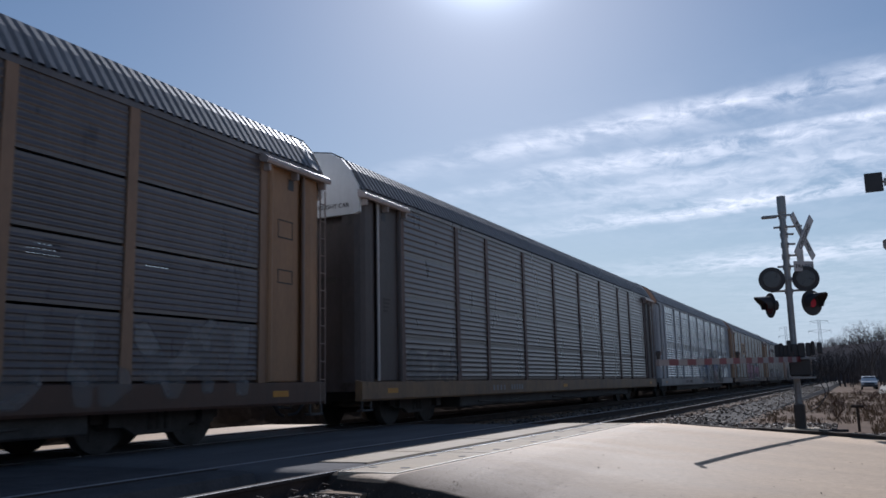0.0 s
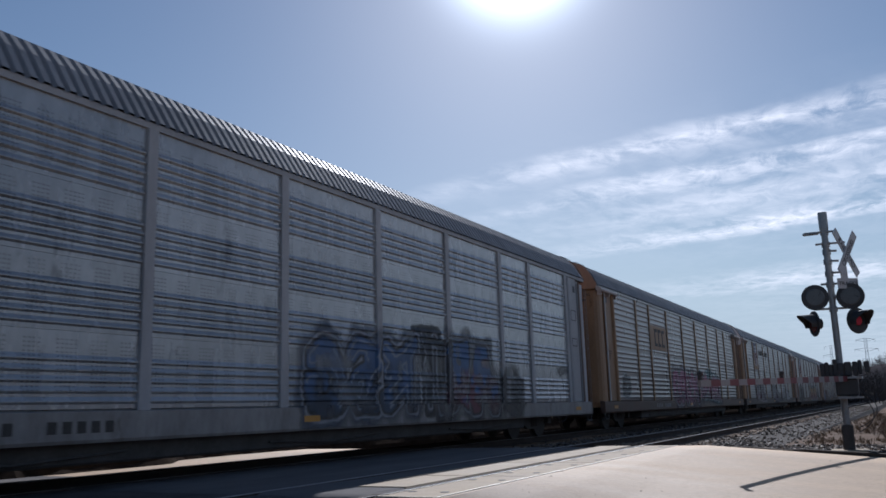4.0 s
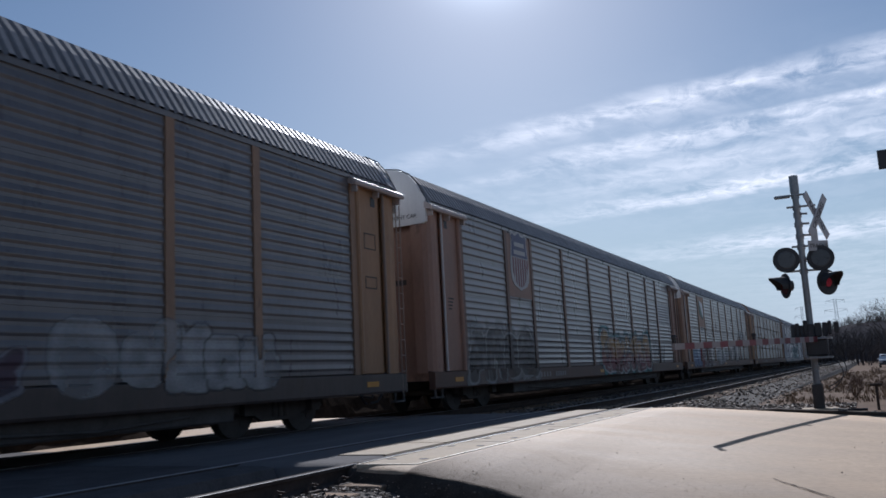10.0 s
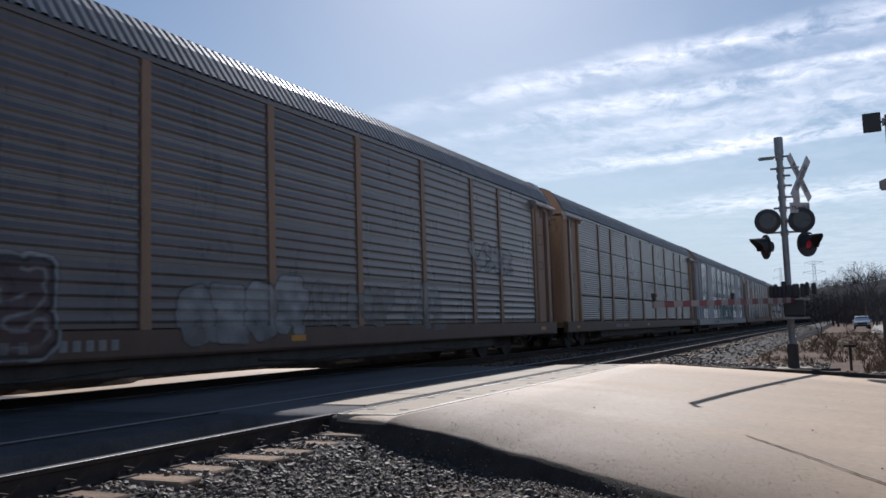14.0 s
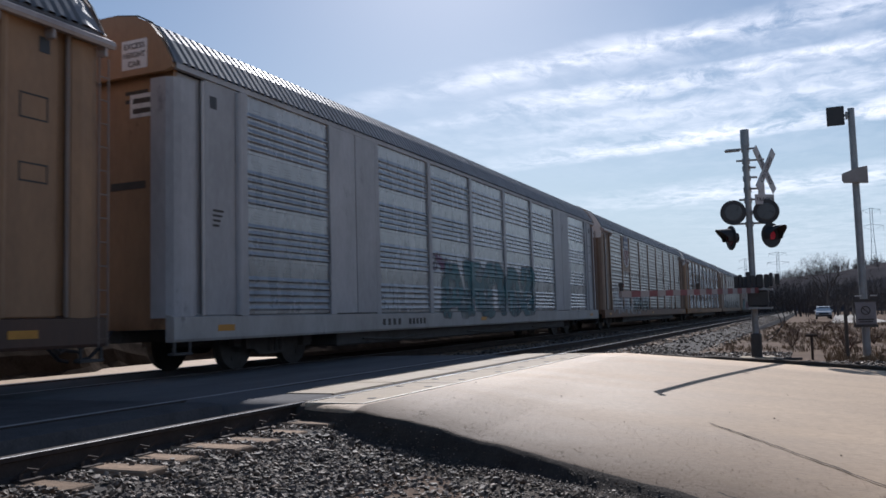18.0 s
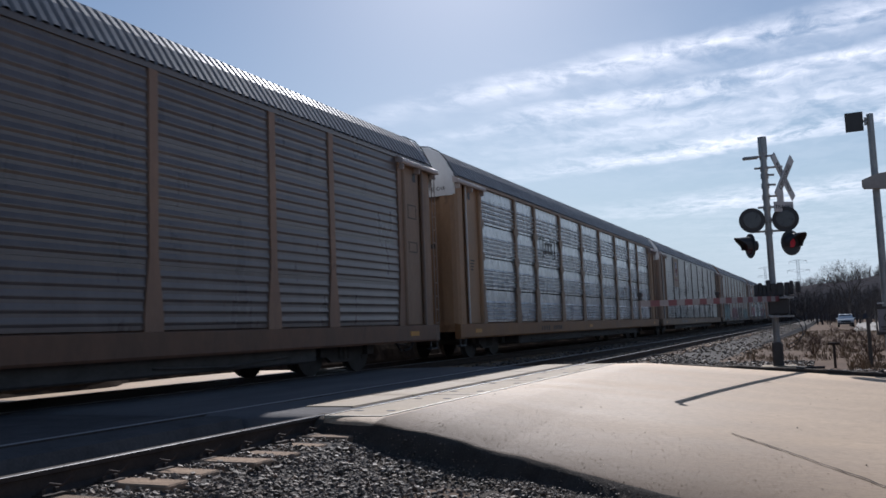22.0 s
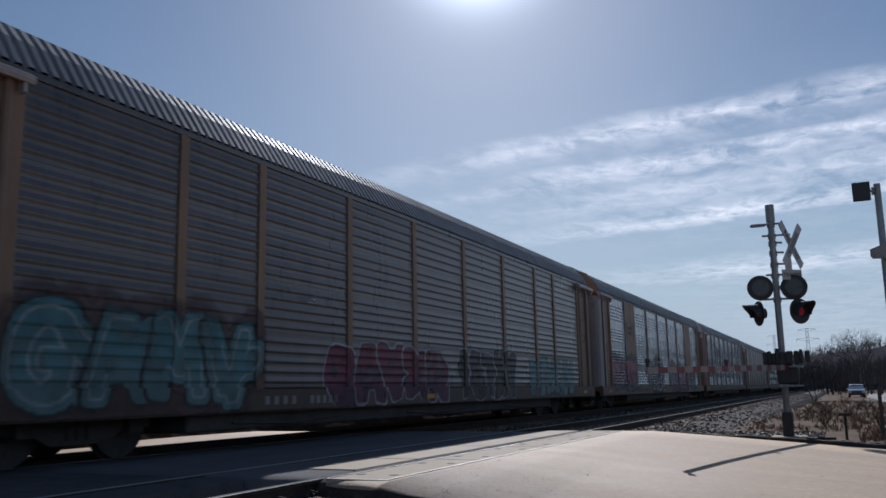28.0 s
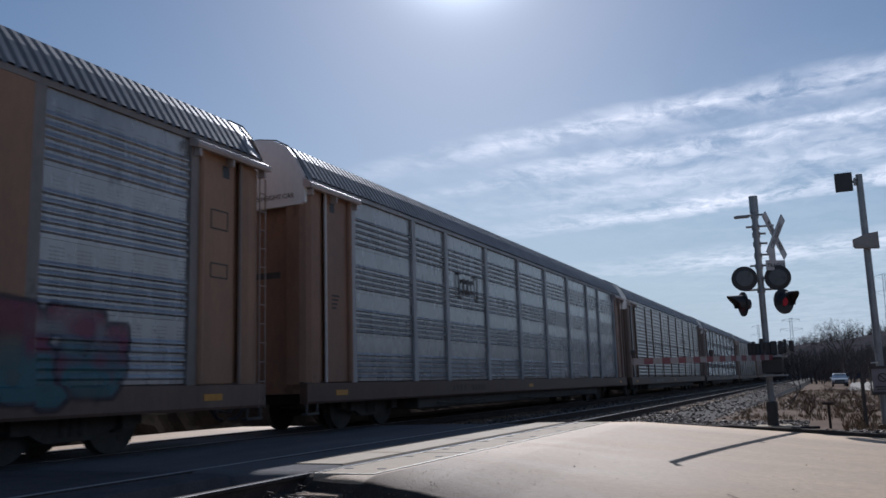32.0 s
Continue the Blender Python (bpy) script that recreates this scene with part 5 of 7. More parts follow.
    # worn and dusty, thinner on the sill
    alpha *= power * np.clip(0.78 + 0.30 * n3 + 0.25 * n1, 0.15, 1.0)
    X = np.interp(Z, hz, hx) + 0.005
    for c in spec["plain"]:
        X = np.where((Y > POSTS[c]) & (Y < POSTS[c + 1]) & (Z > 0.96), HALF + 0.017, X)
    for p in POSTS:
        half = 0.088 * (1 + spec["flare"] * np.clip((2.0 - Z) / 0.85, 0, 1)) + 0.012
        X = np.where((np.abs(Y - p) < half) & (Z > 0.9), np.maximum(X, HALF + 0.019), X)
    ny, nz = Y.shape
    ids = np.arange(ny * nz).reshape(ny, nz)
    quads = np.stack([ids[:-1, :-1], ids[1:, :-1], ids[1:, 1:], ids[:-1, 1:]], -1).reshape(-1, 4)
    quads = quads[alpha.reshape(-1)[quads].max(1) > 0.03]
    used, flat = np.unique(quads, return_inverse=True)
    quads = flat.reshape(-1, 4)
    me = bpy.data.meshes.new("sprayed_paint")
    me.from_pydata(np.stack([X, Y, Z], -1).reshape(-1, 3)[used].tolist(), [], quads.tolist())
    film = me.attributes.new("film", "FLOAT_COLOR", "POINT")
    film.data.foreach_set("color", np.concatenate([rgb, alpha[..., None]], -1).reshape(-1, 4)[used].astype(np.float32).ravel())
    me.materials.append(M_SPRAY)
    me.update()
    put("sprayed_paint", me, root, "sprayed lettering that cannot be read")


def spray_material():
    mat, nt, bsdf = nodes_of("sprayed_paint")
    at = nt.nodes.new("ShaderNodeAttribute")
    at.attribute_name = "film"
    tc = nt.nodes.new("ShaderNodeTexCoord")
    grain = noise_of(nt, tc.outputs["Object"], 26.0, 4.0, 3.0)
    nt.links.new(blend(nt, calc(nt, "MULTIPLY_ADD", grain, 0.7, -0.15, clamp=True), at.outputs["Color"], (0.06, 0.055, 0.05)), bsdf.inputs["Base Color"])
    bsdf.inputs["Roughness"].default_value, bsdf.inputs["Specular IOR Level"].default_value = 0.5, 0.4
    clear, mix = nt.nodes.new("ShaderNodeBsdfTransparent"), nt.nodes.new("ShaderNodeMixShader")
    nt.links.new(at.outputs["Alpha"], mix.inputs[0])
    nt.links.new(clear.outputs[0], mix.inputs[1])
    nt.links.new(bsdf.outputs[0], mix.inputs[2])
    nt.links.new(mix.outputs[0], nt.nodes["Material Output"].inputs["Surface"])
    return mat


M_SPRAY = spray_material()
INK, PALE, MID = (0.018, 0.018, 0.022), (0.62, 0.62, 0.63), (0.34, 0.34, 0.35)
SPRAYED = {
    0: [dict(u0=17.6, u1=22.4, z0=0.72, z1=1.95, shapes=("vee", "tent", "cup", "bar"), fill=(0.36, 0.35, 0.35), second=(0.3, 0.29, 0.29), line=(0.3, 0.29, 0.29), fat=0.13, thick=0.02, power=0.62),
        dict(u0=22.7, u1=25.0, z0=0.75, z1=1.85, shapes=("vee", "gate"), fill=(0.4, 0.39, 0.39), second=(0.3, 0.29, 0.29), line=(0.3, 0.29, 0.29), fat=0.15, thick=0.02, power=0.65)],
    1: [dict(u0=1.95, u1=4.3, z0=0.98, z1=1.6, shapes=("bend", "ring", "wave"), fill=(0.3, 0.29, 0.29), second=(0.25, 0.24, 0.24), line=(0.22, 0.21, 0.21), power=0.5)],
    2: [dict(u0=12.6, u1=16.2, z0=0.72, z1=2.1, shapes=("bowl", "bend", "fork"), fill=(0.07, 0.14, 0.30), second=(0.03, 0.05, 0.09), line=INK, edge=(0.40, 0.41, 0.45), shine=(0.40, 0.42, 0.46), halo=(0.09, 0.11, 0.15), fat=0.151),
        dict(u0=16.1, u1=17.8, z0=0.72, z1=2.5, shapes=("gate", "cup"), fill=(0.045, 0.05, 0.06), second=(0.03, 0.035, 0.05), line=INK, edge=INK, shine=(0.45, 0.46, 0.50), fat=0.173, thick=0.06),
        dict(u0=17.5, u1=20.0, z0=0.72, z1=2.35, shapes=("drop", "tent"), fill=(0.05, 0.14, 0.34), second=(0.16, 0.03, 0.05), line=INK, edge=(0.36, 0.37, 0.40), halo=(0.05, 0.05, 0.06), fat=0.18, thick=0.06, mottle=0.9),
        dict(u0=19.8, u1=21.5, z0=0.72, z1=1.7, shapes=("ring", "bend"), fill=(0.03, 0.03, 0.035), second=(0.02, 0.02, 0.025), line=INK, fat=0.16, thick=0.05, halo=(0.06, 0.06, 0.065)),
        dict(u0=24.3, u1=25.2, z0=1.72, z1=1.98, shapes=("peaks", "comb", "bend", "wave"), fill=INK, second=INK, line=INK, fat=0.1, thick=0.0, power=0.7)],
    3: [dict(u0=9.7, u1=14.7, z0=0.78, z1=2.25, shapes=("bowl", "drop", "ring", "fork"), fill=(0.42, 0.11, 0.22), second=(0.22, 0.05, 0.13), line=INK, edge=(0.40, 0.34, 0.38), shine=(0.55, 0.30, 0.40), halo=(0.10, 0.09, 0.11), fat=0.18, thick=0.05),
        dict(u0=15.1, u1=20.2, z0=0.95, z1=2.05, shapes=("cup", "tent", "bowl", "comb", "gate"), fill=(0.44, 0.14, 0.24), second=(0.20, 0.05, 0.12), line=INK, edge=(0.42, 0.38, 0.41), halo=(0.06, 0.22, 0.25), fat=0.18, thick=0.045),
        dict(u0=17.0, u1=18.2, z0=2.0, z1=2.55, shapes=("lump",), fill=(0.12, 0.32, 0.34), second=(0.08, 0.25, 0.28), line=(0.10, 0.28, 0.30), fat=0.288, power=0.6),
        dict(u0=2.1, u1=3.3, z0=1.0, z1=1.85, shapes=("bowl",), fill=(0.10, 0.10, 0.105), second=(0.10, 0.10, 0.105), line=PALE, fat=0.2, thick=0.04, power=0.8)],
    4: [dict(u0=3.9, u1=8.3, z0=0.78, z1=1.95, shapes=("vee", "tent", "fork", "bend"), fill=(0.10, 0.09, 0.105), second=(0.13, 0.08, 0.12), line=(0.60, 0.60, 0.62), fat=0.194, thick=0.035, power=0.9, slant=0.18),
        dict(u0=9.5, u1=14.6, z0=0.95, z1=1.55, shapes=("tent", "wave", "fork", "gate", "bend", "cup", "bar"), fill=(0.46, 0.46, 0.47), second=MID, line=MID, fat=0.09, thick=0.01, power=0.8),
        dict(u0=12.4, u1=15.3, z0=0.75, z1=1.65, shapes=("vee", "bend", "ring"), fill=(0.40, 0.41, 0.43), second=(0.12, 0.07, 0.12), line=(0.05, 0.06, 0.09), halo=(0.06, 0.09, 0.11), fat=0.2, power=0.75),
        dict(u0=15.3, u1=18.3, z0=0.72, z1=1.4, shapes=("drop", "ring", "vee"), fill=(0.10, 0.05, 0.08), second=(0.05, 0.05, 0.09), line=(0.32, 0.32, 0.36), fat=0.173, power=0.7),
        dict(u0=18.7, u1=20.6, z0=0.82, z1=1.78, shapes=("ring", "lump"), fill=(0.50, 0.51, 0.52), second=(0.42, 0.43, 0.44), line=(0.42, 0.43, 0.44), fat=0.216, power=0.7),
        dict(u0=20.5, u1=22.9, z0=0.82, z1=1.78, shapes=("fork", "gate", "cup"), fill=(0.50, 0.51, 0.52), second=(0.42, 0.43, 0.44), line=(0.08, 0.08, 0.08), fat=0.238, thick=0.03, power=0.8)],
    5: [dict(u0=1.9, u1=6.2, z0=0.75, z1=1.95, shapes=("tent", "gate", "bowl", "bend"), fill=(0.08, 0.075, 0.075), second=(0.06, 0.055, 0.055), line=(0.07, 0.065, 0.065), halo=(0.34, 0.33, 0.32), edge=(0.45, 0.44, 0.43), fat=0.194, thick=0.04, power=0.75),
        dict(u0=13.1, u1=20.4, z0=0.74, z1=2.05, shapes=("bend", "comb", "fork", "tent", "drop", "comb", "bend"), fill=(0.42, 0.25, 0.09), second=(0.20, 0.035, 0.05), line=(0.06, 0.02, 0.03), edge=(0.55, 0.50, 0.48), shine=(0.50, 0.45, 0.44), halo=(0.05, 0.24, 0.26), fat=0.187, thick=0.04, power=0.95, mottle=0.25),
        dict(u0=21.0, u1=23.4, z0=1.0, z1=1.9, shapes=("bowl", "wave"), fill=MID, second=(0.2, 0.2, 0.2), line=(0.13, 0.13, 0.13), fat=0.1, power=0.35)],
    6: [dict(u0=1.9, u1=4.3, z0=0.72, z1=1.85, shapes=("bowl", "ring", "comb"), fill=(0.19, 0.31, 0.45), second=(0.09, 0.17, 0.33), line=(0.04, 0.06, 0.10), shine=(0.45, 0.52, 0.60), fat=0.202, power=0.95),
        dict(u0=4.25, u1=5.0, z0=0.62, z1=1.75, shapes=("bar",), fill=(0.34, 0.04, 0.05), second=(0.30, 0.03, 0.04), line=(0.30, 0.03, 0.04), fat=0.302, power=0.7),
        dict(u0=4.9, u1=7.8, z0=0.70, z1=1.85, shapes=("vee", "fork", "bend"), fill=(0.11, 0.07, 0.08), second=(0.16, 0.09, 0.09), line=INK, edge=(0.50, 0.50, 0.51), shine=(0.42, 0.42, 0.43), fat=0.187, thick=0.05, power=0.85),
        dict(u0=9.9, u1=13.0, z0=0.72, z1=1.72, shapes=("bowl", "comb", "bend", "drop"), fill=(0.44, 0.45, 0.46), second=(0.36, 0.37, 0.38), line=(0.13, 0.13, 0.14), fat=0.216, thick=0.025, power=0.92),
        dict(u0=13.3, u1=16.0, z0=0.9, z1=1.72, shapes=("gate", "bar", "bowl"), fill=(0.34, 0.34, 0.34), second=(0.24, 0.24, 0.24), line=(0.26, 0.26, 0.26), fat=0.202, thick=0.02, power=0.75),
        dict(u0=16.6, u1=18.6, z0=0.85, z1=1.85, shapes=("hook", "gate"), fill=(0.50, 0.50, 0.50), second=(0.3, 0.3, 0.3), line=(0.42, 0.42, 0.42), fat=0.19, thick=0.01, power=0.6),
        dict(u0=20.4, u1=23.4, z0=2.3, z1=3.05, shapes=("vee", "fork", "drop"), fill=(0.50, 0.50, 0.49), second=(0.40, 0.40, 0.40), line=INK, fat=0.187, thick=0.03, power=0.85)],
    8: [dict(u0=9.9, u1=18.0, z0=0.74, z1=2.3, shapes=("tent", "drop", "gate", "bowl", "bend"), wild=False, fill=(0.05, 0.18, 0.21), second=(0.045, 0.15, 0.18), line=(0.10, 0.05, 0.06), fat=0.24, thick=0.025, power=0.92, mottle=0.9),
        dict(u0=9.35, u1=10.3, z0=2.0, z1=2.42, shapes=("bend", "peaks", "wave"), fill=(0.14, 0.03, 0.11), second=(0.14, 0.03, 0.11), line=(0.14, 0.03, 0.11), fat=0.11, thick=0.0, power=0.85)],
    9: [dict(u0=2.1, u1=6.6, z0=0.78, z1=2.1, shapes=("tent", "wave", "drop", "fork"), fill=(0.56, 0.56, 0.57), second=(0.46, 0.46, 0.47), line=(0.46, 0.46, 0.47), fat=0.11, thick=0.012, power=0.9),
        dict(u0=7.2, u1=11.8, z0=0.92, z1=1.78, shapes=("bend", "drop", "fork", "comb"), fill=(0.40, 0.46, 0.47), second=(0.05, 0.11, 0.12), line=INK, edge=(0.26, 0.30, 0.31), fat=0.194, thick=0.035, power=0.85, slant=0.2, mottle=0.3)],
    11: [dict(u0=1.9, u1=9.0, z0=1.0, z1=1.75, shapes=("gate", "bowl", "comb", "bend", "drop", "ring"), fill=(0.36, 0.36, 0.36), second=(0.26, 0.26, 0.26), line=(0.14, 0.13, 0.13), fat=0.187, power=0.75),
         dict(u0=9.6, u1=22.0, z0=1.0, z1=1.7, shapes=("bend", "wave", "fork", "ring", "comb", "tent", "cup", "drop", "gate"), fill=(0.30, 0.30, 0.30), second=(0.2, 0.2, 0.2), line=(0.12, 0.12, 0.12), fat=0.18, power=0.4)],
    12: [dict(u0=1.8, u1=6.3, z0=0.70, z1=2.1, shapes=("bowl", "tent", "peaks", "vee"), fill=(0.08, 0.24, 0.27), second=(0.14, 0.27, 0.28), line=INK, halo=(0.13, 0.07, 0.07), shine=(0.42, 0.50, 0.50), fat=0.202, thick=0.06, power=0.95),
         dict(u0=8.5, u1=13.7, z0=0.66, z1=1.82, shapes=("bowl", "tent", "vee", "fork", "drop"), fill=(0.20, 0.025, 0.06), second=(0.10, 0.025, 0.08), line=(0.08, 0.02, 0.06), edge=(0.55, 0.50, 0.54), fat=0.216, thick=0.03, power=0.92),
         dict(u0=14.4, u1=18.6, z0=0.68, z1=1.92, shapes=("bar", "bend", "tee", "fork", "vee"), fill=(0.03, 0.03, 0.034), second=(0.05, 0.05, 0.055), line=INK, edge=(0.52, 0.52, 0.53), fat=0.194, thick=0.04, power=0.95),
         dict(u0=19.9, u1=24.4, z0=0.68, z1=1.85, shapes=("peaks", "gate", "tent", "fork", "cup"), fill=(0.20, 0.37, 0.38), second=(0.24, 0.38, 0.39), line=(0.07, 0.10, 0.11), fat=0.187, thick=0.03, power=0.8)],
    13: [dict(u0=1.6, u1=6.5, z0=0.95, z1=2.2, shapes=("bowl", "bend", "tent", "fork"), fill=(0.40, 0.12, 0.15), second=(0.22, 0.03, 0.10), line=(0.05, 0.02, 0.05), shine=(0.55, 0.42, 0.44), halo=(0.05, 0.14, 0.15), fat=0.23, thick=0.05, power=0.95),
         dict(u0=9.75, u1=13.0, z0=0.84, z1=2.25, shapes=("hook", "ring", "comb", "bend"), wild=False, fill=(0.025, 0.03, 0.045), second=(0.03, 0.035, 0.05), line=PALE, halo=(0.04, 0.045, 0.055), fat=0.19, thick=0.06, power=1.0, mottle=0.2),
         dict(u0=15.2, u1=20.8, z0=0.80, z1=2.1, shapes=("drop", "fork", "ring", "gate", "bend"), fill=(0.30, 0.05, 0.08), second=(0.12, 0.08, 0.16), line=(0.05, 0.10, 0.13), edge=(0.30, 0.08, 0.10), halo=(0.06, 0.13, 0.16), fat=0.22, thick=0.04, power=0.85, mottle=0.9),
         dict(u0=21.6, u1=24.0, z0=0.80, z1=2.0, shapes=("bend", "hook"), fill=(0.24, 0.05, 0.11), second=(0.06, 0.20, 0.24), line=(0.04, 0.03, 0.06), fat=0.187, power=0.8)],
}


TRAIN = []
for number in range(22):
    sp = SPECS[number]
    car = autorack(number, sp)
    if sp["plate"]:
        plate_on(car, sp["plate"], sp)
    stencils(car, number in (8, 10, 13, 14, 2))
    for k, film in enumerate(SPRAYED.get(number, ())):
        sprayed_film(car, sp, 100 + 10 * number + k, **film)
    TRAIN.append(car)

# ======== crossing panels, ties, spikes, stones
def build_crossing():
    root = tagged(new("crossing_deck"), "pale concrete panels between and beside the rails", "crossing", kind="structure")
    def slab(x0, x1, y0, y1):
        return Geo().box(x0, x1, y0 + 0.012, y1 - 0.012, -0.2, 0.004, 0.012)
    # between the rails the pale concrete stops where the train's shade begins
    lanes = [(-4.68, -4.02), (-5.58, -4.93)]
    for x0, x1 in lanes:
        for k in range(4):
            y0 = 7.25 + k * 2.45
            if k == 0 and x1 < -4.9:
                put("concrete_panel", slab(x0, x1, 8.2, 9.7).mesh("concrete_panel", M_CONCRETE), root)
                continue
            me = cached(("slab", x0, k), lambda: slab(x0, x1, y0, y0 + 2.45).mesh("concrete_panel", M_CONCRETE))
            put("concrete_panel", me, root)
    # steel edge angles and rubber flangeways
    g = Geo()
    for x in (-4.022, -4.682):
        g.box(x - 0.007, x + 0.007, 7.25, 17.05, -0.05, 0.010)
    g.box(-4.68, -4.02, 7.235, 7.25, -0.1, 0.010)
    put("edge_angle", g.mesh("edge_angle", M_EDGE), root, "worn pale steel edging")
    for k in range(4):
        for dy in (0.5, 1.9):
            for x in (-4.58, -4.2):
                put("bolt_pocket", cached("pocket", lambda: Geo().tube((0, 0, 0.0), (0, 0, 0.008), 0.05, n=10).mesh("bolt_pocket", M_STEEL_DARK)), root, loc=(x, 7.25 + k * 2.45 + dy, 0))


M_EDGE = surface("edge_steel", (0.62, 0.54, 0.42), (0.42, 0.35, 0.26), 0.45, 0.0, scale=4, fine=40, bump=0.1, spec=0.6)


def stone_mesh(name, points, sizes, mat, seed):
    """Many small broken stones as one mesh; each is a squashed, jittered octahedron-like lump."""
    rs = np.random.RandomState(seed)
    base = np.array([(1, 0, 0), (-1, 0, 0), (0, 1, 0), (0, -1, 0), (0, 0, 1), (0, 0, -1), (.6, .6, .55), (-.6, .6, -.5), (.6, -.6, -.5), (-.6, -.6, .55)], float)
    tri = np.array([(0, 6, 4), (6, 2, 4), (2, 1, 4), (1, 9, 4), (9, 3, 4), (3, 0, 4), (0, 2, 6), (2, 7, 1), (2, 5, 7), (7, 5, 1), (1, 3, 9), (1, 5, 3), (3, 8, 0), (3, 5, 8), (8, 5, 0), (0, 5, 2)])
    n = len(points)
    rot = rs.normal(size=(n, 4))
    rot /= np.linalg.norm(rot, axis=1)[:, None]
    w, x, y, z = rot.T
    R = np.stack([1 - 2 * (y * y + z * z), 2 * (x * y - w * z), 2 * (x * z + w * y), 2 * (x * y + w * z), 1 - 2 * (x * x + z * z), 2 * (y * z - w * x),
                  2 * (x * z - w * y), 2 * (y * z + w * x), 1 - 2 * (x * x + y * y)], 1).reshape(n, 3, 3)
    shape = base[None] * (1 + rs.uniform(-0.35, 0.35, (n, len(base), 3))) * (sizes[:, None, None] * rs.uniform(0.55, 1.0, (n, 1, 3)))
    v = np.einsum("nij,nkj->nki", R, shape) * np.array((1.1, 1.1, 0.7)) + np.asarray(points)[:, None]
    f = tri[None] + (np.arange(n) * len(base))[:, None, None]
    me = bpy.data.meshes.new(name)
    me.from_pydata(v.reshape(-1, 3).tolist(), [], f.reshape(-1, 3).tolist())
    me.materials.append(mat)
    me.update()
    return me


def bed_z(x, y):
    """Top of the ballast and gravel, which is banked up against the road."""
    if x < -4.2:
        base = -0.168
    elif x < -3.1:
        base = -0.168 - 0.23 * (x + 4.2) / 1.1
    else:
        base = ground_z(x, y) + 0.01
    d = lip_y(x) - y
    return max(base, edge_z(x, d)) if 0 < d < 1.4 else base


def build_stones():
    rs = np.random.RandomState(5)
    pts, sizes = [], []
    def scatter(n, xr, yr, lo, hi, keep):
        for x, y in zip(rs.uniform(*xr, n), rs.uniform(*yr, n)):
            if keep(x, y):
                r = lo + (hi - lo) * rs.uniform() ** 2.2
                pts.append((x, y, bed_z(x, y) + r * rs.uniform(0.0, 0.6)))
                sizes.append(r)
    def clear(x, y):
        return x > -4.1 or abs((y + 3.0 + 0.25) % 0.5 - 0.25) > 0.13
    scatter(46000, (-4.7, 2.2), (0.6, 7.0), 0.006, 0.025, lambda x, y: y < lip_y(x) - 0.20 - 0.10 * noise.noise((x * 2, y * 2, 0)) and clear(x, y) and rs.uniform() < (y - 0.5) / 3.2 + 0.4 * noise.noise((x * 0.7, y * 0.7, 5)) and rs.uniform() < (2.6 - x) / 1.4)
    scatter(30000, (-4.7, 5.5), (-5.0, 3.0), 0.006, 0.021, lambda x, y: y < lip_y(x) - 0.3 and clear(x, y) and (y + 5.0) / 6.6 + 0.9 * noise.noise((x * 0.5, y * 0.5, 7)) - 0.12 * max(0.0, x - 1.5) > rs.uniform(0.1, 0.9))
    scatter(11000, (-4.7, 0.8), (-2.0, 6.6), 0.016, 0.040, lambda x, y: y < lip_y(x) - 0.3 and clear(x, y) and rs.uniform() < (y + 2.0) / 5.0 + 0.5 * noise.noise((x * 0.8, y * 0.8, 3)) and rs.uniform() < (0.9 - x) / 2.2)
    scatter(9000, (-4.7, 4.5), (17.2, 25.0), 0.02, 0.06, lambda x, y: x > -4.6 and (x < -0.5 or y < 20.5))
    scatter(9000, (-8.9, -2.6), (17.2, 110.0), 0.03, 0.075, lambda x, y: True)
    for x, y, r in zip(rs.uniform(-13.4, -11.3, 5000), rs.uniform(-8, 7.4, 5000), rs.uniform(0.015, 0.07, 5000)):
        pts.append((x, y, -0.10 + r * 0.3))
        sizes.append(r)
    # grit that has rolled up the road's broken shoulder
    for x, u in zip(rs.uniform(-4.6, 2.4, 5000), rs.uniform(0, 1, 5000)):
        d = 0.38 * u ** 0.7
        z = edge_z(x, d)
        r = 0.004 + 0.012 * rs.uniform() ** 2.5
        pts.append((x, lip_y(x) - d, max(z, -0.42) + r * 0.4))
        sizes.append(r)
    me = stone_mesh("ballast_stones", pts, np.array(sizes), M_STONE, 3)
    tagged(new("ballast_stones", me), "loose broken grey ballast stones and gravel", "ballast", kind="stuff")


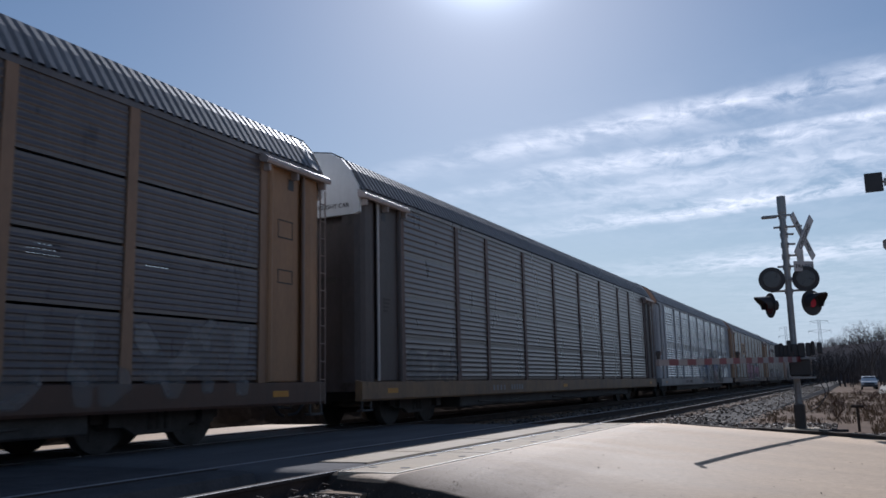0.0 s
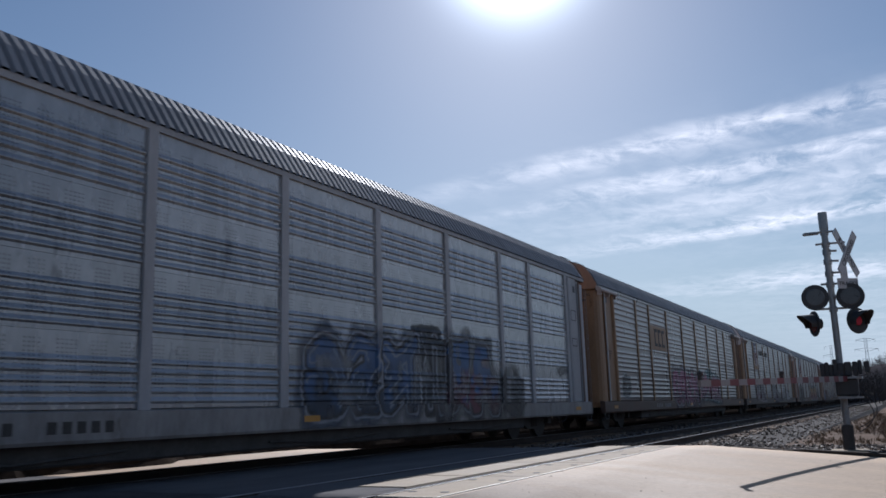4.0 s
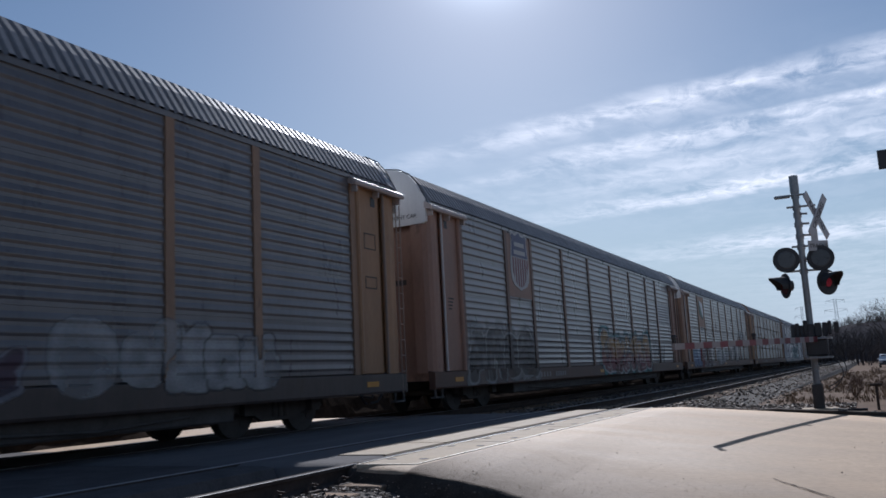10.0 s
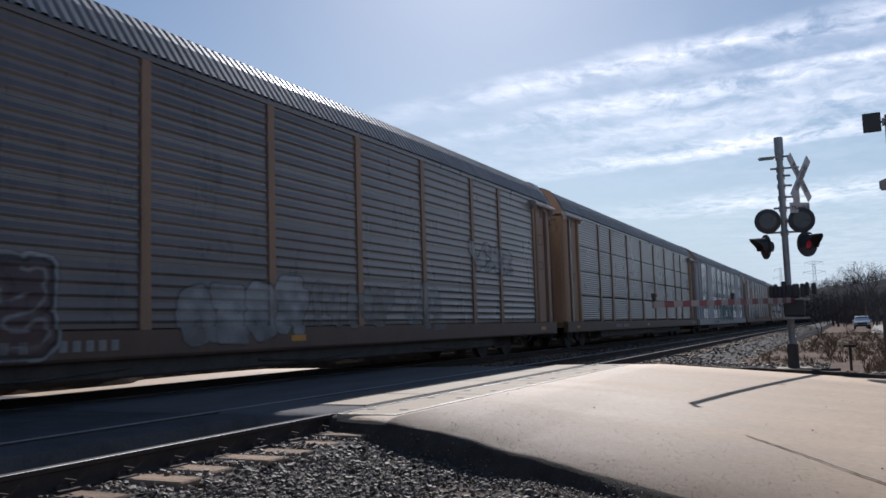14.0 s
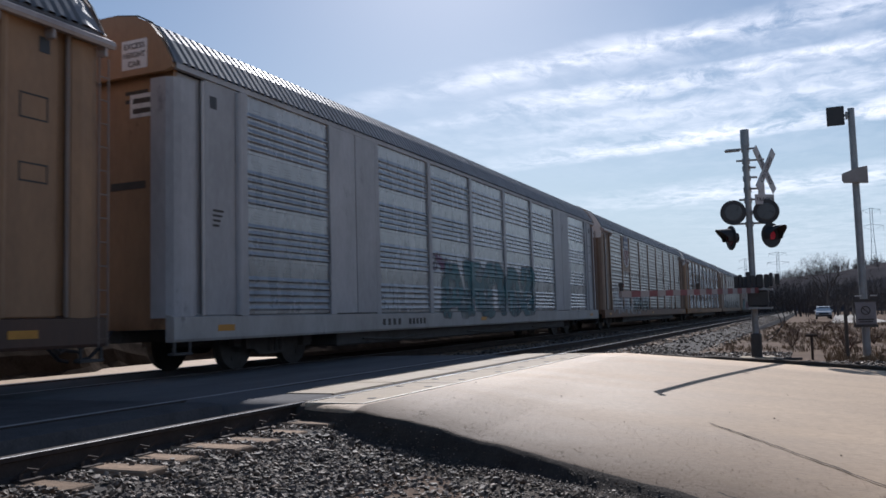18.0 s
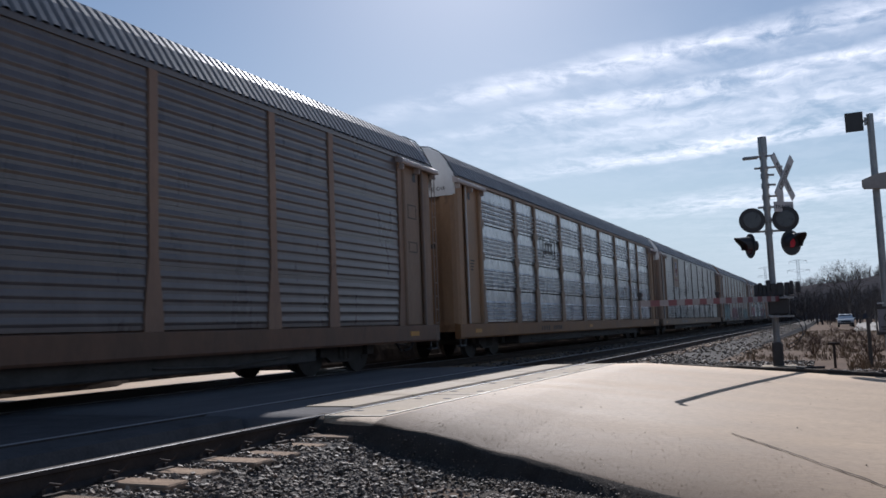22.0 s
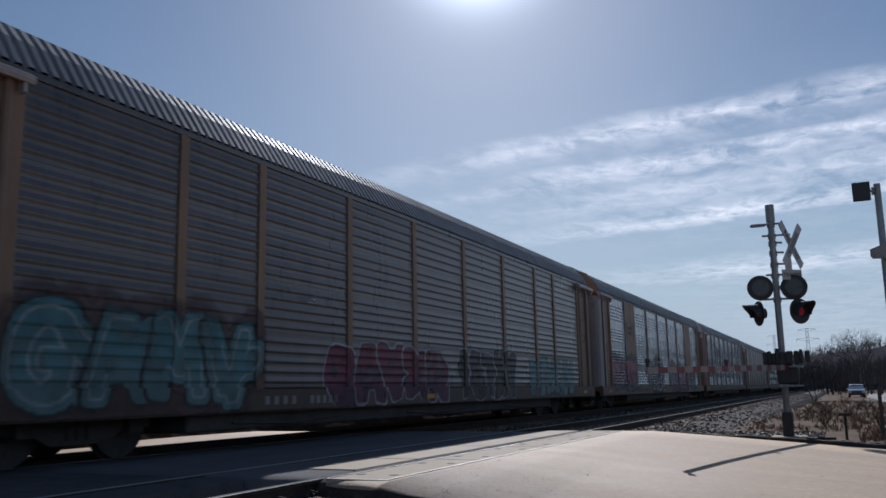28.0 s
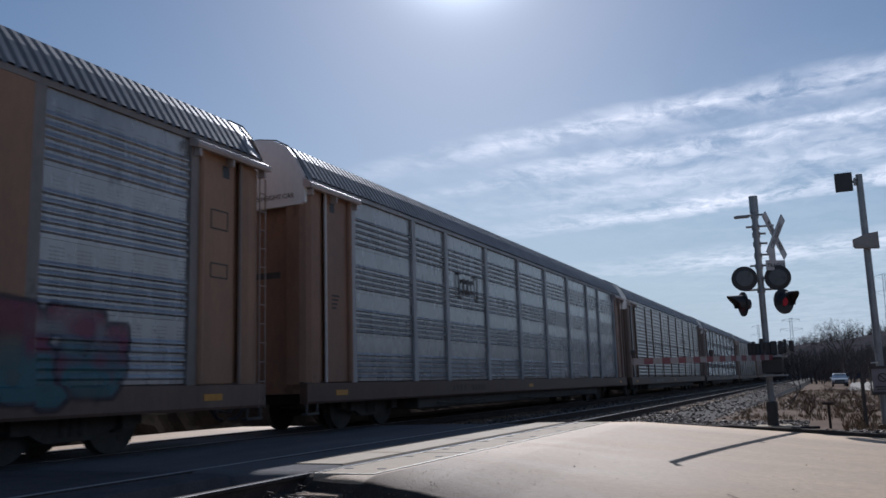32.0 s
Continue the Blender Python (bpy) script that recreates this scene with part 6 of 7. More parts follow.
def build_ties():
    rs = random.Random(4)
    root = tagged(new("tie_row"), "weathered grey-brown wooden ties under the rails", "railway ties", kind="structure")
    mesh = cached("tie", lambda: Geo().box(-1.42, 1.42, -0.115, 0.115, -0.34, -0.155, 0.012).mesh("tie", M_TIE))
    plate = cached("tieplate", lambda: Geo().box(-0.17, 0.17, -0.09, 0.09, -0.158, -0.145).box(0.09, 0.12, -0.07, -0.04, -0.145, -0.115).box(0.09, 0.12, 0.04, 0.07, -0.145, -0.115)
                   .box(-0.12, -0.09, -0.07, -0.04, -0.145, -0.115).mesh("tie_plate", M_RAIL))
    clip = cached("clip", lambda: Geo().path([(0.08, -0.08, -0.14), (0.13, -0.02, -0.08), (0.16, 0.05, -0.10), (0.19, 0.10, -0.05)], 0.009).mesh("rail_clip", M_RAIL))
    for centre, far in ((-5.58, 60.0), (-10.17, 30.0)):
        y = -3.0
        while y < far:
            if not 7.0 < y < 17.2:
                t = put("tie", mesh, root, loc=(centre + rs.uniform(-0.06, 0.06), y + rs.uniform(-0.03, 0.03), rs.uniform(-0.012, 0.006)))
                t.rotation_euler = (0, rs.uniform(-0.008, 0.008), rs.uniform(-0.03, 0.03))
                if centre > -6 and y < 8:
                    for r in NEAR_RAILS:
                        put("tie_plate", plate, root, loc=(r, y, 0))
                        put("rail_clip", clip, root, loc=(r, y, 0))
            y += 0.5
    # kerb along the far edge of the road
    g = Geo()
    n = 40
    for i in range(n):
        x0, x1 = -2.9 + i * 0.4, -2.9 + (i + 1) * 0.4
        z0, z1 = road_z(x0), road_z(x1)
        w = 0.015 * noise.noise((i * 0.7, 2, 0))
        h0, h1 = [0.012 + 0.05 * max(0.0, min(1.0, (x + 2.4) / 1.6)) + 0.02 * noise.noise((x * 2.1, 7, 0)) for x in (x0, x1)]
        g.add([(x0, 17.0 + w, z0 - 0.2), (x0, 17.02 + w, z0 + h0), (x0, 17.2 + w, z0 + h0 + 0.005), (x0, 17.24 + w, z0 - 0.2),
               (x1, 17.0 + w, z1 - 0.2), (x1, 17.02 + w, z1 + h1), (x1, 17.2 + w, z1 + h1 + 0.005), (x1, 17.24 + w, z1 - 0.2)],
              [(0, 1, 5, 4), (1, 2, 6, 5), (2, 3, 7, 6), (0, 3, 2, 1), (4, 5, 6, 7)])
    tagged(new("kerb", g.mesh("kerb", M_SHOULDER)), "low dark kerb along the road's far edge", "kerb", kind="structure")


def build_cracks():
    """Tar-dark cracks and crumbs of stone on the road."""
    rs = random.Random(77)
    for pts in (((-0.95, 8.5), (-0.3, 7.6), (0.35, 6.6), (1.2, 5.4)), ((-0.62, 5.75), (-0.2, 5.35), (0.3, 4.9))):
        g = Geo()
        line = []
        for (a, b), (c, d) in zip(pts, pts[1:]):
            for k in range(10):
                t = k / 10
                line.append((a + (c - a) * t + rs.uniform(-0.012, 0.012), b + (d - b) * t + rs.uniform(-0.012, 0.012)))
        for x, y in line:
            w = rs.uniform(0.004, 0.008)
            g.v += [(x - w, y - w, road_top(x, y) + 0.009), (x + w, y + w, road_top(x, y) + 0.009)]
        g.f = [(2 * k, 2 * k + 1, 2 * k + 3, 2 * k + 2) for k in range(len(line) - 1)]
        tagged(new("road_crack", g.mesh("road_crack", M_SHOULDER)), "thin dark crack in the asphalt", "crack", kind="structure")
    pts, sizes = [], []
    for i in range(150):
        x = rs.uniform(-4.0, 3.0)
        y = lip_y(x) + 0.1 + (15.5 - lip_y(x)) * rs.random() ** 2.2
        r = 0.003 + 0.009 * rs.random() ** 3
        pts.append((x, y, road_top(x, y) + 0.003 + r * 0.5))
        sizes.append(r)
    tagged(new("road_crumbs", stone_mesh("road_crumbs", pts, np.array(sizes), M_STONE, 9)), "small stones strewn over the road", "gravel", kind="stuff")


def build_road_grit():
    """Fine gravel washed over the road's near edge, thinning out across it."""
    rs = np.random.RandomState(21)
    pts, sizes = [], []
    n = 7000
    for x, u, w, q in zip(rs.uniform(-4.4, 3.0, n), rs.uniform(0, 1, n), rs.uniform(0, 1, n), rs.uniform(0, 1, n)):
        reach = 2.1 + 0.8 * noise.noise((x * 0.9, 4, 0)) + 0.3 * noise.noise((x * 3.1, 2, 0))
        d = -0.05 - reach * u ** 2.0
        y = lip_y(x) - d
        r = 0.0015 + 0.0045 * w ** 4
        if 0.6 * noise.noise((x * 1.2, y * 1.2, 9)) + 0.75 < q or x < -4.0 and y > 7.2:
            continue
        z = edge_z(x, d) if d > -shoulder(x) else road_top(x, y)
        pts.append((x, y, z + 0.002 + r * 0.3))
        sizes.append(r)
    mat = surface("road_grit_stone", (0.42, 0.31, 0.20), (0.27, 0.195, 0.125), 0.85, scale=14, fine=60, bump=0.2, spec=0.2, island=0.5)
    tagged(new("road_grit", stone_mesh("road_grit", pts, np.array(sizes), mat, 13)), "fine brown gravel washed over the road's edge", "gravel", kind="stuff")


build_crossing()
build_road_grit()
build_cracks()
build_stones()
build_ties()


# ======== crossing signal with gate
M_LENS_OFF = surface("dark_lamp_lens", (0.16, 0.05, 0.05), (0.10, 0.04, 0.04), 0.25, scale=6, fine=40, bump=0.05)
M_LENS_GREY = surface("grey_lamp_lens", (0.10, 0.105, 0.11), (0.07, 0.07, 0.075), 0.3, scale=6, fine=40, bump=0.05)


def glow(name, colour, strength):
    mat, nt, bsdf = nodes_of(name)
    bsdf.inputs["Base Color"].default_value = (*colour, 1)
    bsdf.inputs["Emission Color"].default_value = (*colour, 1)
    bsdf.inputs["Emission Strength"].default_value = strength
    return mat


M_LAMP_RED = glow("lit_red_led", (0.6, 0.03, 0.06), 0.014)


def lamp_head(root, place, facing, hood, lens, lit=False):
    """A round crossing lamp: backing disc, can, lens, hood."""
    f = Vector(facing).normalized()
    c = Vector(place)
    head = put("lamp_head", Geo().tube(c - f * 0.16, c + f * 0.02, 0.12, 0.15, n=16).mesh("lamp_head", M_BLACK), root, "black lamp head")
    put("backing_disc", Geo().tube(c - f * 0.012, c + f * 0.012, 0.30, n=32).tube(c + f * 0.012, c + f * 0.02, 0.30, 0.285, n=32).mesh("backing_disc", M_BLACK), head)
    put("lens", Geo().tube(c + f * 0.022, c + f * 0.035, 0.21 if not lit else 0.11, 0.19 if not lit else 0.10, n=24).mesh("lens", lens), head, "lit red lens" if lit else "dark lens")
    if hood:
        # open visor over the upper half, tapering forwards
        up = Vector((0, 0, 1))
        side = f.cross(up).normalized()
        g = Geo()
        m = 14
        for i in range(m + 1):
            a = math.radians(-25 + 230 * i / m)
            r = side * math.cos(a) + up * math.sin(a)
            reach = hood * (0.35 + 0.65 * max(0, math.sin(a)))
            for rr in (0.225, 0.215):
                g.v += [c + f * 0.02 + r * rr, c + f * (0.02 + reach) + r * rr * 0.92]
        g.v = [tuple(v) for v in g.v]
        for i in range(m):
            k = i * 4
            g.f += [(k, k + 1, k + 5, k + 4), (k + 2, k + 6, k + 7, k + 3), (k + 1, k + 3, k + 7, k + 5)]
        put("hood", g.mesh("hood", M_BLACK), head)
    return head


def blade(centre, normal, angle, length, width, mat):
    """A flat board that stands in the plane across normal, turned in it by angle degrees."""
    n = Vector(normal).normalized()
    side = Vector((0, 0, 1)).cross(n).normalized()
    up = Vector((0, 0, 1))
    a = radians(angle)
    u, v = side * math.cos(a) + up * math.sin(a), -side * math.sin(a) + up * math.cos(a)
    c = Vector(centre)
    g = Geo()
    vs = [c + u * sx * length / 2 + v * sy * width / 2 + n * sn * 0.012 for sn in (-1, 1) for sy in (-1, 1) for sx in (-1, 1)]
    return g.add(vs, [(0, 2, 3, 1), (4, 5, 7, 6), (0, 1, 5, 4), (2, 6, 7, 3), (0, 4, 6, 2), (1, 3, 7, 5)]), c, u, v, n


def board_words(root, words, size, centre, u, n, mat, parent_shift=0.0):
    me = text_mesh(words, size, mat, "lettering")
    n, u = n.normalized(), u.normalized()
    up = n.cross(u).normalized()
    m = Matrix((n, u, up)).transposed().to_4x4()
    m.translation = Vector(centre) + n * 0.016 - up * size * 0.36 + u * parent_shift
    ob = put("lettering", me, root)
    ob.matrix_local = m
    return ob


def build_signal():
    X, Y, B = -1.22, 21.6, -0.40
    root = tagged(new("crossing_signal"), "railway crossing signal mast with crossbuck and round lamps", "crossing signal")
    put("mast", Geo().tube((X, Y, B), (X, Y, 4.95), 0.075, n=16).mesh("mast", M_GALV), root)
    put("mast_cap", Geo().tube((X, Y, 4.78), (X, Y, 5.18), 0.105, n=14).tube((X, Y, 4.70), (X, Y, 4.78), 0.08, 0.105, n=14).mesh("mast_cap", M_GALV), root, "bell housing on the mast top")
    put("base_box", Geo().box(X - 0.12, X + 0.12, Y - 0.12, Y + 0.12, B, 0.22, 0.03).mesh("base_box", M_STEEL_DARK), root, "dark junction box at the mast foot")
    put("foundation", Geo().box(X - 0.4, X + 0.4, Y - 0.4, Y + 0.4, B - 0.2, B + 0.06, 0.02).mesh("foundation", M_CONCRETE), root)
    n = Vector((0.90, -0.43, 0))
    c = Vector((-0.79, Y - 0.12, 4.14))
    side = Vector((0, 0, 1)).cross(n).normalized()
    for ang, word in ((-49, "RAILROAD"), (49, "CROSSING")):
        g, cc, u, v, nn = blade(c + n * (0.014 if ang > 0 else -0.014), n, ang, 1.30, 0.205, M_WHITE)
        b = put("crossbuck_blade", g.mesh("crossbuck_blade", M_WHITE), root, "white reflective crossbuck board")
        board_words(root, word, 0.175, cc, u, nn, M_STENCIL)
    g, cc, u, v, nn = blade((-0.84, Y - 0.14, 3.42), (0.62, -0.78, 0), 0, 0.52, 0.24, M_WHITE)
    put("count_sign", g.mesh("count_sign", M_WHITE), root, "white sign with black lettering")
    board_words(root, "TRACKS", 0.13, cc, u, nn, M_STENCIL)
    g, cc, u, v, nn = blade((-0.90, Y - 0.12, 3.68), (0.62, -0.78, 0), 0, 0.17, 0.3, M_WHITE)
    put("count_sign", g.mesh("count_sign", M_WHITE), root, "small white sign above")
    for z, l, r in ((4.69, -0.44, 0.28), (4.40, -0.22, 0.42), (4.22, 0, 0.22), (3.98, 0, 0.24), (3.70, 0, 0.3), (3.44, -0.2, 0.3), (3.14, -0.15, 0.15), (2.86, -0.40, 0.42)):
        arm = put("bracket_arm", Geo().tube((X + l, Y - 0.05, z + 0.02), (X + r, Y - 0.08, z), 0.026, n=8).mesh("bracket_arm", M_GALV), root)
        put("pole_clamp", Geo().tube((X, Y, z - 0.06), (X, Y, z + 0.06), 0.095, n=12).mesh("pole_clamp", M_GALV), arm)
    put("bell", Geo().box(X - 0.48, X - 0.12, Y - 0.10, Y + 0.04, 4.66, 4.72, 0.02).mesh("bell", M_GALV), root)
    lamp_head(root, (-1.57, Y - 0.16, 3.15), (0.1, -1, 0), 0.0, M_LENS_GREY)
    lamp_head(root, (-0.82, Y - 0.16, 3.12), (-0.05, -1, 0), 0.0, M_LENS_GREY)
    lamp_head(root, (-1.66, Y - 0.02, 2.55), (-0.88, -0.46, 0), 0.36, M_LENS_OFF)
    lamp_head(root, (-0.74, Y - 0.10, 2.55), (0.72, -0.69, 0), 0.42, M_LAMP_RED, True)
    # gate machine with its counterweight plates
    gate = tagged(new("crossing_gate"), "lowered red and white striped gate arm with its machine", "barrier")
    put("machine", Geo().box(X - 0.12, X + 0.34, Y - 0.34, Y - 0.10, 0.86, 1.24, 0.03).mesh("machine", M_BLACK), gate)
    put("weight_block", Geo().box(X - 0.30, X + 0.22, Y - 0.3, Y - 0.14, 1.28, 1.58, 0.03).mesh("weight_block", M_BLACK), gate)
    put("support_plate", Geo().box(X - 0.42, X + 0.44, Y - 0.4, Y + 0.1, 1.24, 1.28).box(X - 0.1, X + 0.42, Y - 0.4, Y + 0.1, 0.80, 0.84).mesh("support_plate", M_GALV), gate)
    for k, (x, z0, z1, w) in enumerate(((-1.58, 1.30, 1.60, 0.07), (-1.49, 1.30, 1.63, 0.06), (-1.40, 1.3, 1.58, 0.06), (-1.31, 1.3, 1.69, 0.07), (-1.20, 1.3, 1.60, 0.10), (-1.05, 1.3, 1.62, 0.12), (-0.90, 1.3, 1.62, 0.08), (-0.80, 1.33, 1.65, 0.05), (-0.66, 1.36, 1.62, 0.08))):
        put("counterweight", Geo().box(x - w / 2 - 0.015, x + w / 2 + 0.015, Y - 0.32, Y - 0.16, z0, z1, 0.02).mesh("counterweight", M_BLACK), gate)
    a, b = Vector((-1.10, 21.2, 1.24)), Vector((-2.55, 12.44, 1.08))
    d = (b - a)
    length = d.length
    d.normalize()
    nstripe = 22
    side = Vector((0, 0, 1)).cross(d).normalized()
    for i in range(nstripe):
        p, q = a + d * length * i / nstripe, a + d * length * (i + 1) / nstripe
        t0, t1 = i / nstripe, (i + 1) / nstripe
        g = Geo()
        vs = []
        for pt, tt in ((p, t0), (q, t1)):
            h = 0.062 - 0.016 * tt
            vs += [pt + side * sx * 0.022 + Vector((0, 0, sz * h)) for sz in (-1, 1) for sx in (-1, 1)]
        g.add(vs, [(0, 1, 3, 2), (4, 6, 7, 5), (0, 4, 5, 1), (2, 3, 7, 6), (0, 2, 6, 4), (1, 5, 7, 3)])
        put("arm_stripe", g.mesh("arm_stripe", M_RED if i % 2 == 0 else M_ARM_WHITE), gate)
    for t in (0.995, 0.55, 0.08):
        p = a + d * length * t
        lp = put("arm_lamp", Geo().tube(p + Vector((0, 0, 0.05)), p + Vector((0, 0, 0.13)), 0.03, n=8).box(p.x - 0.035, p.x + 0.035, p.y - 0.03, p.y + 0.03, p.z + 0.10, p.z + 0.17, 0.01).mesh("arm_lamp", M_BLACK), gate, "small arm lamp")
        put("lens", Geo().tube(p + Vector((0.035, 0, 0.135)), p + Vector((0.042, 0, 0.135)), 0.025, n=10).mesh("lens", M_LENS_OFF), lp)
    # hose loops and cables at the foot
    for r, off in ((0.34, 0.0), (0.42, 0.1)):
        pts = [Vector((X + 0.25 + r * math.sin(k * 0.32), Y - 0.25 - off, 0.05 + off + 0.85 * (k / 9) ** 1.2)) for k in range(10)]
        put("cable", Geo().path(pts, 0.010).mesh("cable", M_BLACK), root, "black looped cable")
    put("cable", Geo().path([Vector((X + 0.3, Y - 0.3, B + 0.05)), Vector((X + 0.6, Y - 0.5, B + 0.03)), Vector((X + 1.0, Y - 0.6, B + 0.04))], 0.03).mesh("cable", M_BLACK), root, "black cable on the ground")


def build_side_pole():
    X, Y, B = 1.15, 21.6, -0.42
    root = tagged(new("equipment_pole"), "grey steel pole with a flat panel and a wedge-shaped horn", "pole")
    put("pole", Geo().tube((X, Y, B), (X, Y, 5.42), 0.085, 0.075, n=16).mesh("pole", M_GALV), root)
    put("flat_panel", Geo().box(0.62, 1.00, Y - 0.16, Y - 0.12, 5.02, 5.47, 0.01).box(0.64, 0.98, Y - 0.165, Y - 0.16, 5.04, 5.45).mesh("flat_panel", M_BLACK), root, "dark square panel")
    put("panel_bracket", Geo().tube((0.98, Y - 0.1, 5.25), (X, Y, 5.25), 0.03, n=8).box(1.02, 1.07, Y - 0.12, Y + 0.02, 5.17, 5.33).mesh("panel_bracket", M_GALV), root)
    out = [(0.86, 3.72), (0.86, 3.86), (1.18, 3.98), (1.40, 4.0), (1.40, 3.62), (0.9, 3.66)]
    put("horn", Geo().prism(out, "y", Y - 0.24, Y - 0.1).mesh("horn", M_RAILDULL), root, "dark wedge-shaped horn housing")
    put("sign_board", Geo().box(0.95, 1.38, Y - 0.18, Y - 0.12, 0.38, 0.90, 0.012).mesh("sign_board", M_ARM_WHITE), root, "weathered pale grey notice board")
    put("sign_frame", Geo().box(0.93, 1.40, Y - 0.19, Y - 0.12, 0.90, 0.96).box(0.93, 1.40, Y - 0.19, Y - 0.12, 0.32, 0.38).box(0.905, 0.935, Y - 0.19, Y - 0.12, 0.32, 0.96).mesh("sign_frame", M_STEEL_DARK), root)
    ring = Geo()
    for k in range(20):
        p, q = k * math.pi / 10, (k + 1) * math.pi / 10
        ring.tube((1.165 + 0.09 * math.cos(p), Y - 0.185, 0.70 + 0.09 * math.sin(p)), (1.165 + 0.09 * math.cos(q), Y - 0.185, 0.70 + 0.09 * math.sin(q)), 0.012, n=5)
    ring.tube((1.10, Y - 0.185, 0.76), (1.23, Y - 0.185, 0.64), 0.012, n=5)
    put("symbol", ring.mesh("symbol", M_STENCIL), root, "round dark symbol")
    put("notice_line", Geo().box(1.0, 1.33, Y - 0.184, Y - 0.18, 0.48, 0.51).box(1.03, 1.3, Y - 0.184, Y - 0.18, 0.43, 0.455).mesh("notice_line", M_STENCIL), root)
    for x in (0.96, 1.28):
        put("top_tab", Geo().box(x, x + 0.14, Y - 0.18, Y - 0.12, 1.02, 1.05).mesh("top_tab", M_WHITE), root)
    put("footing", Geo().box(X - 0.16, X + 0.16, Y - 0.16, Y + 0.16, B - 0.2, B + 0.08, 0.02).mesh("footing", M_CONCRETE), root)
    post = tagged(new("marker_post"), "short rusty pipe marker with a flat cross top", "post")
    put("pipe", Geo().tube((0.0, 21.6, -0.45), (0.0, 21.6, 0.14), 0.03, n=8).mesh("pipe", M_RAIL), post)
    put("cross_top", Geo().box(-0.13, 0.13, 21.55, 21.65, 0.12, 0.18, 0.01).mesh("cross_top", M_RAIL), post)
    post2 = tagged(new("marker_post"), "thin dark stake standing in dry grass", "post")
    put("pipe", Geo().box(0.72, 0.80, 21.9, 21.94, -0.45, 0.72, 0.01).mesh("pipe", M_STEEL_DARK), post2)


build_signal()
build_side_pole()


# ======== parked vehicle, pale track, pylons, trees, hill
M_CARWHITE = surface("white_car_paint", (0.75, 0.75, 0.75), (0.66, 0.66, 0.66), 0.25, scale=2, fine=30, bump=0.02)
M_CARGLASS = surface("dark_car_glass", (0.02, 0.022, 0.025), (0.015, 0.016, 0.018), 0.08, scale=2, fine=30, bump=0.0)
M_TYRE = surface("tyre", (0.025, 0.025, 0.025), (0.015, 0.015, 0.015), 0.9, scale=5, fine=40, bump=0.2)
M_HEADLAMP = surface("headlamp", (0.7, 0.72, 0.75), (0.55, 0.56, 0.6), 0.15, 0.3, scale=5, fine=40, bump=0.0)
M_GRAVEL_ROAD = surface("pale_gravel_track", (0.42, 0.38, 0.33), (0.30, 0.27, 0.23), 0.9, scale=0.5, fine=12, bump=0.4)
M_BARK = surface("bare_bark", (0.12, 0.105, 0.10), (0.07, 0.062, 0.06), 0.9, scale=3, fine=30, bump=0.4, spec=0.05)
M_HILL = surface("leafless_woods", (0.10, 0.092, 0.095), (0.062, 0.058, 0.062), 0.95, scale=0.05, fine=0.7, bump=0.6, spots=(0.10, 0.085, 0.078), spot_scale=0.25, spot_cut=0.58, spec=0.0)
M_BRUSH = surface("dark_brush", (0.06, 0.049, 0.042), (0.028, 0.023, 0.02), 0.95, scale=3.0, fine=25, bump=1.0, spec=0.0)
M_PYLON = surface("pylon_steel", (0.48, 0.51, 0.55), (0.40, 0.43, 0.46), 0.6, 0.3, scale=1, fine=10, bump=0.0)
M_GRASS = surface("dry_grass", (0.26, 0.185, 0.115), (0.16, 0.112, 0.072), 0.9, scale=2, fine=20, bump=0.2, spec=0.05)
M_TWIG = surface("reddish_twigs", (0.13, 0.075, 0.05), (0.07, 0.04, 0.03), 0.9, scale=3, fine=30, bump=0.2)


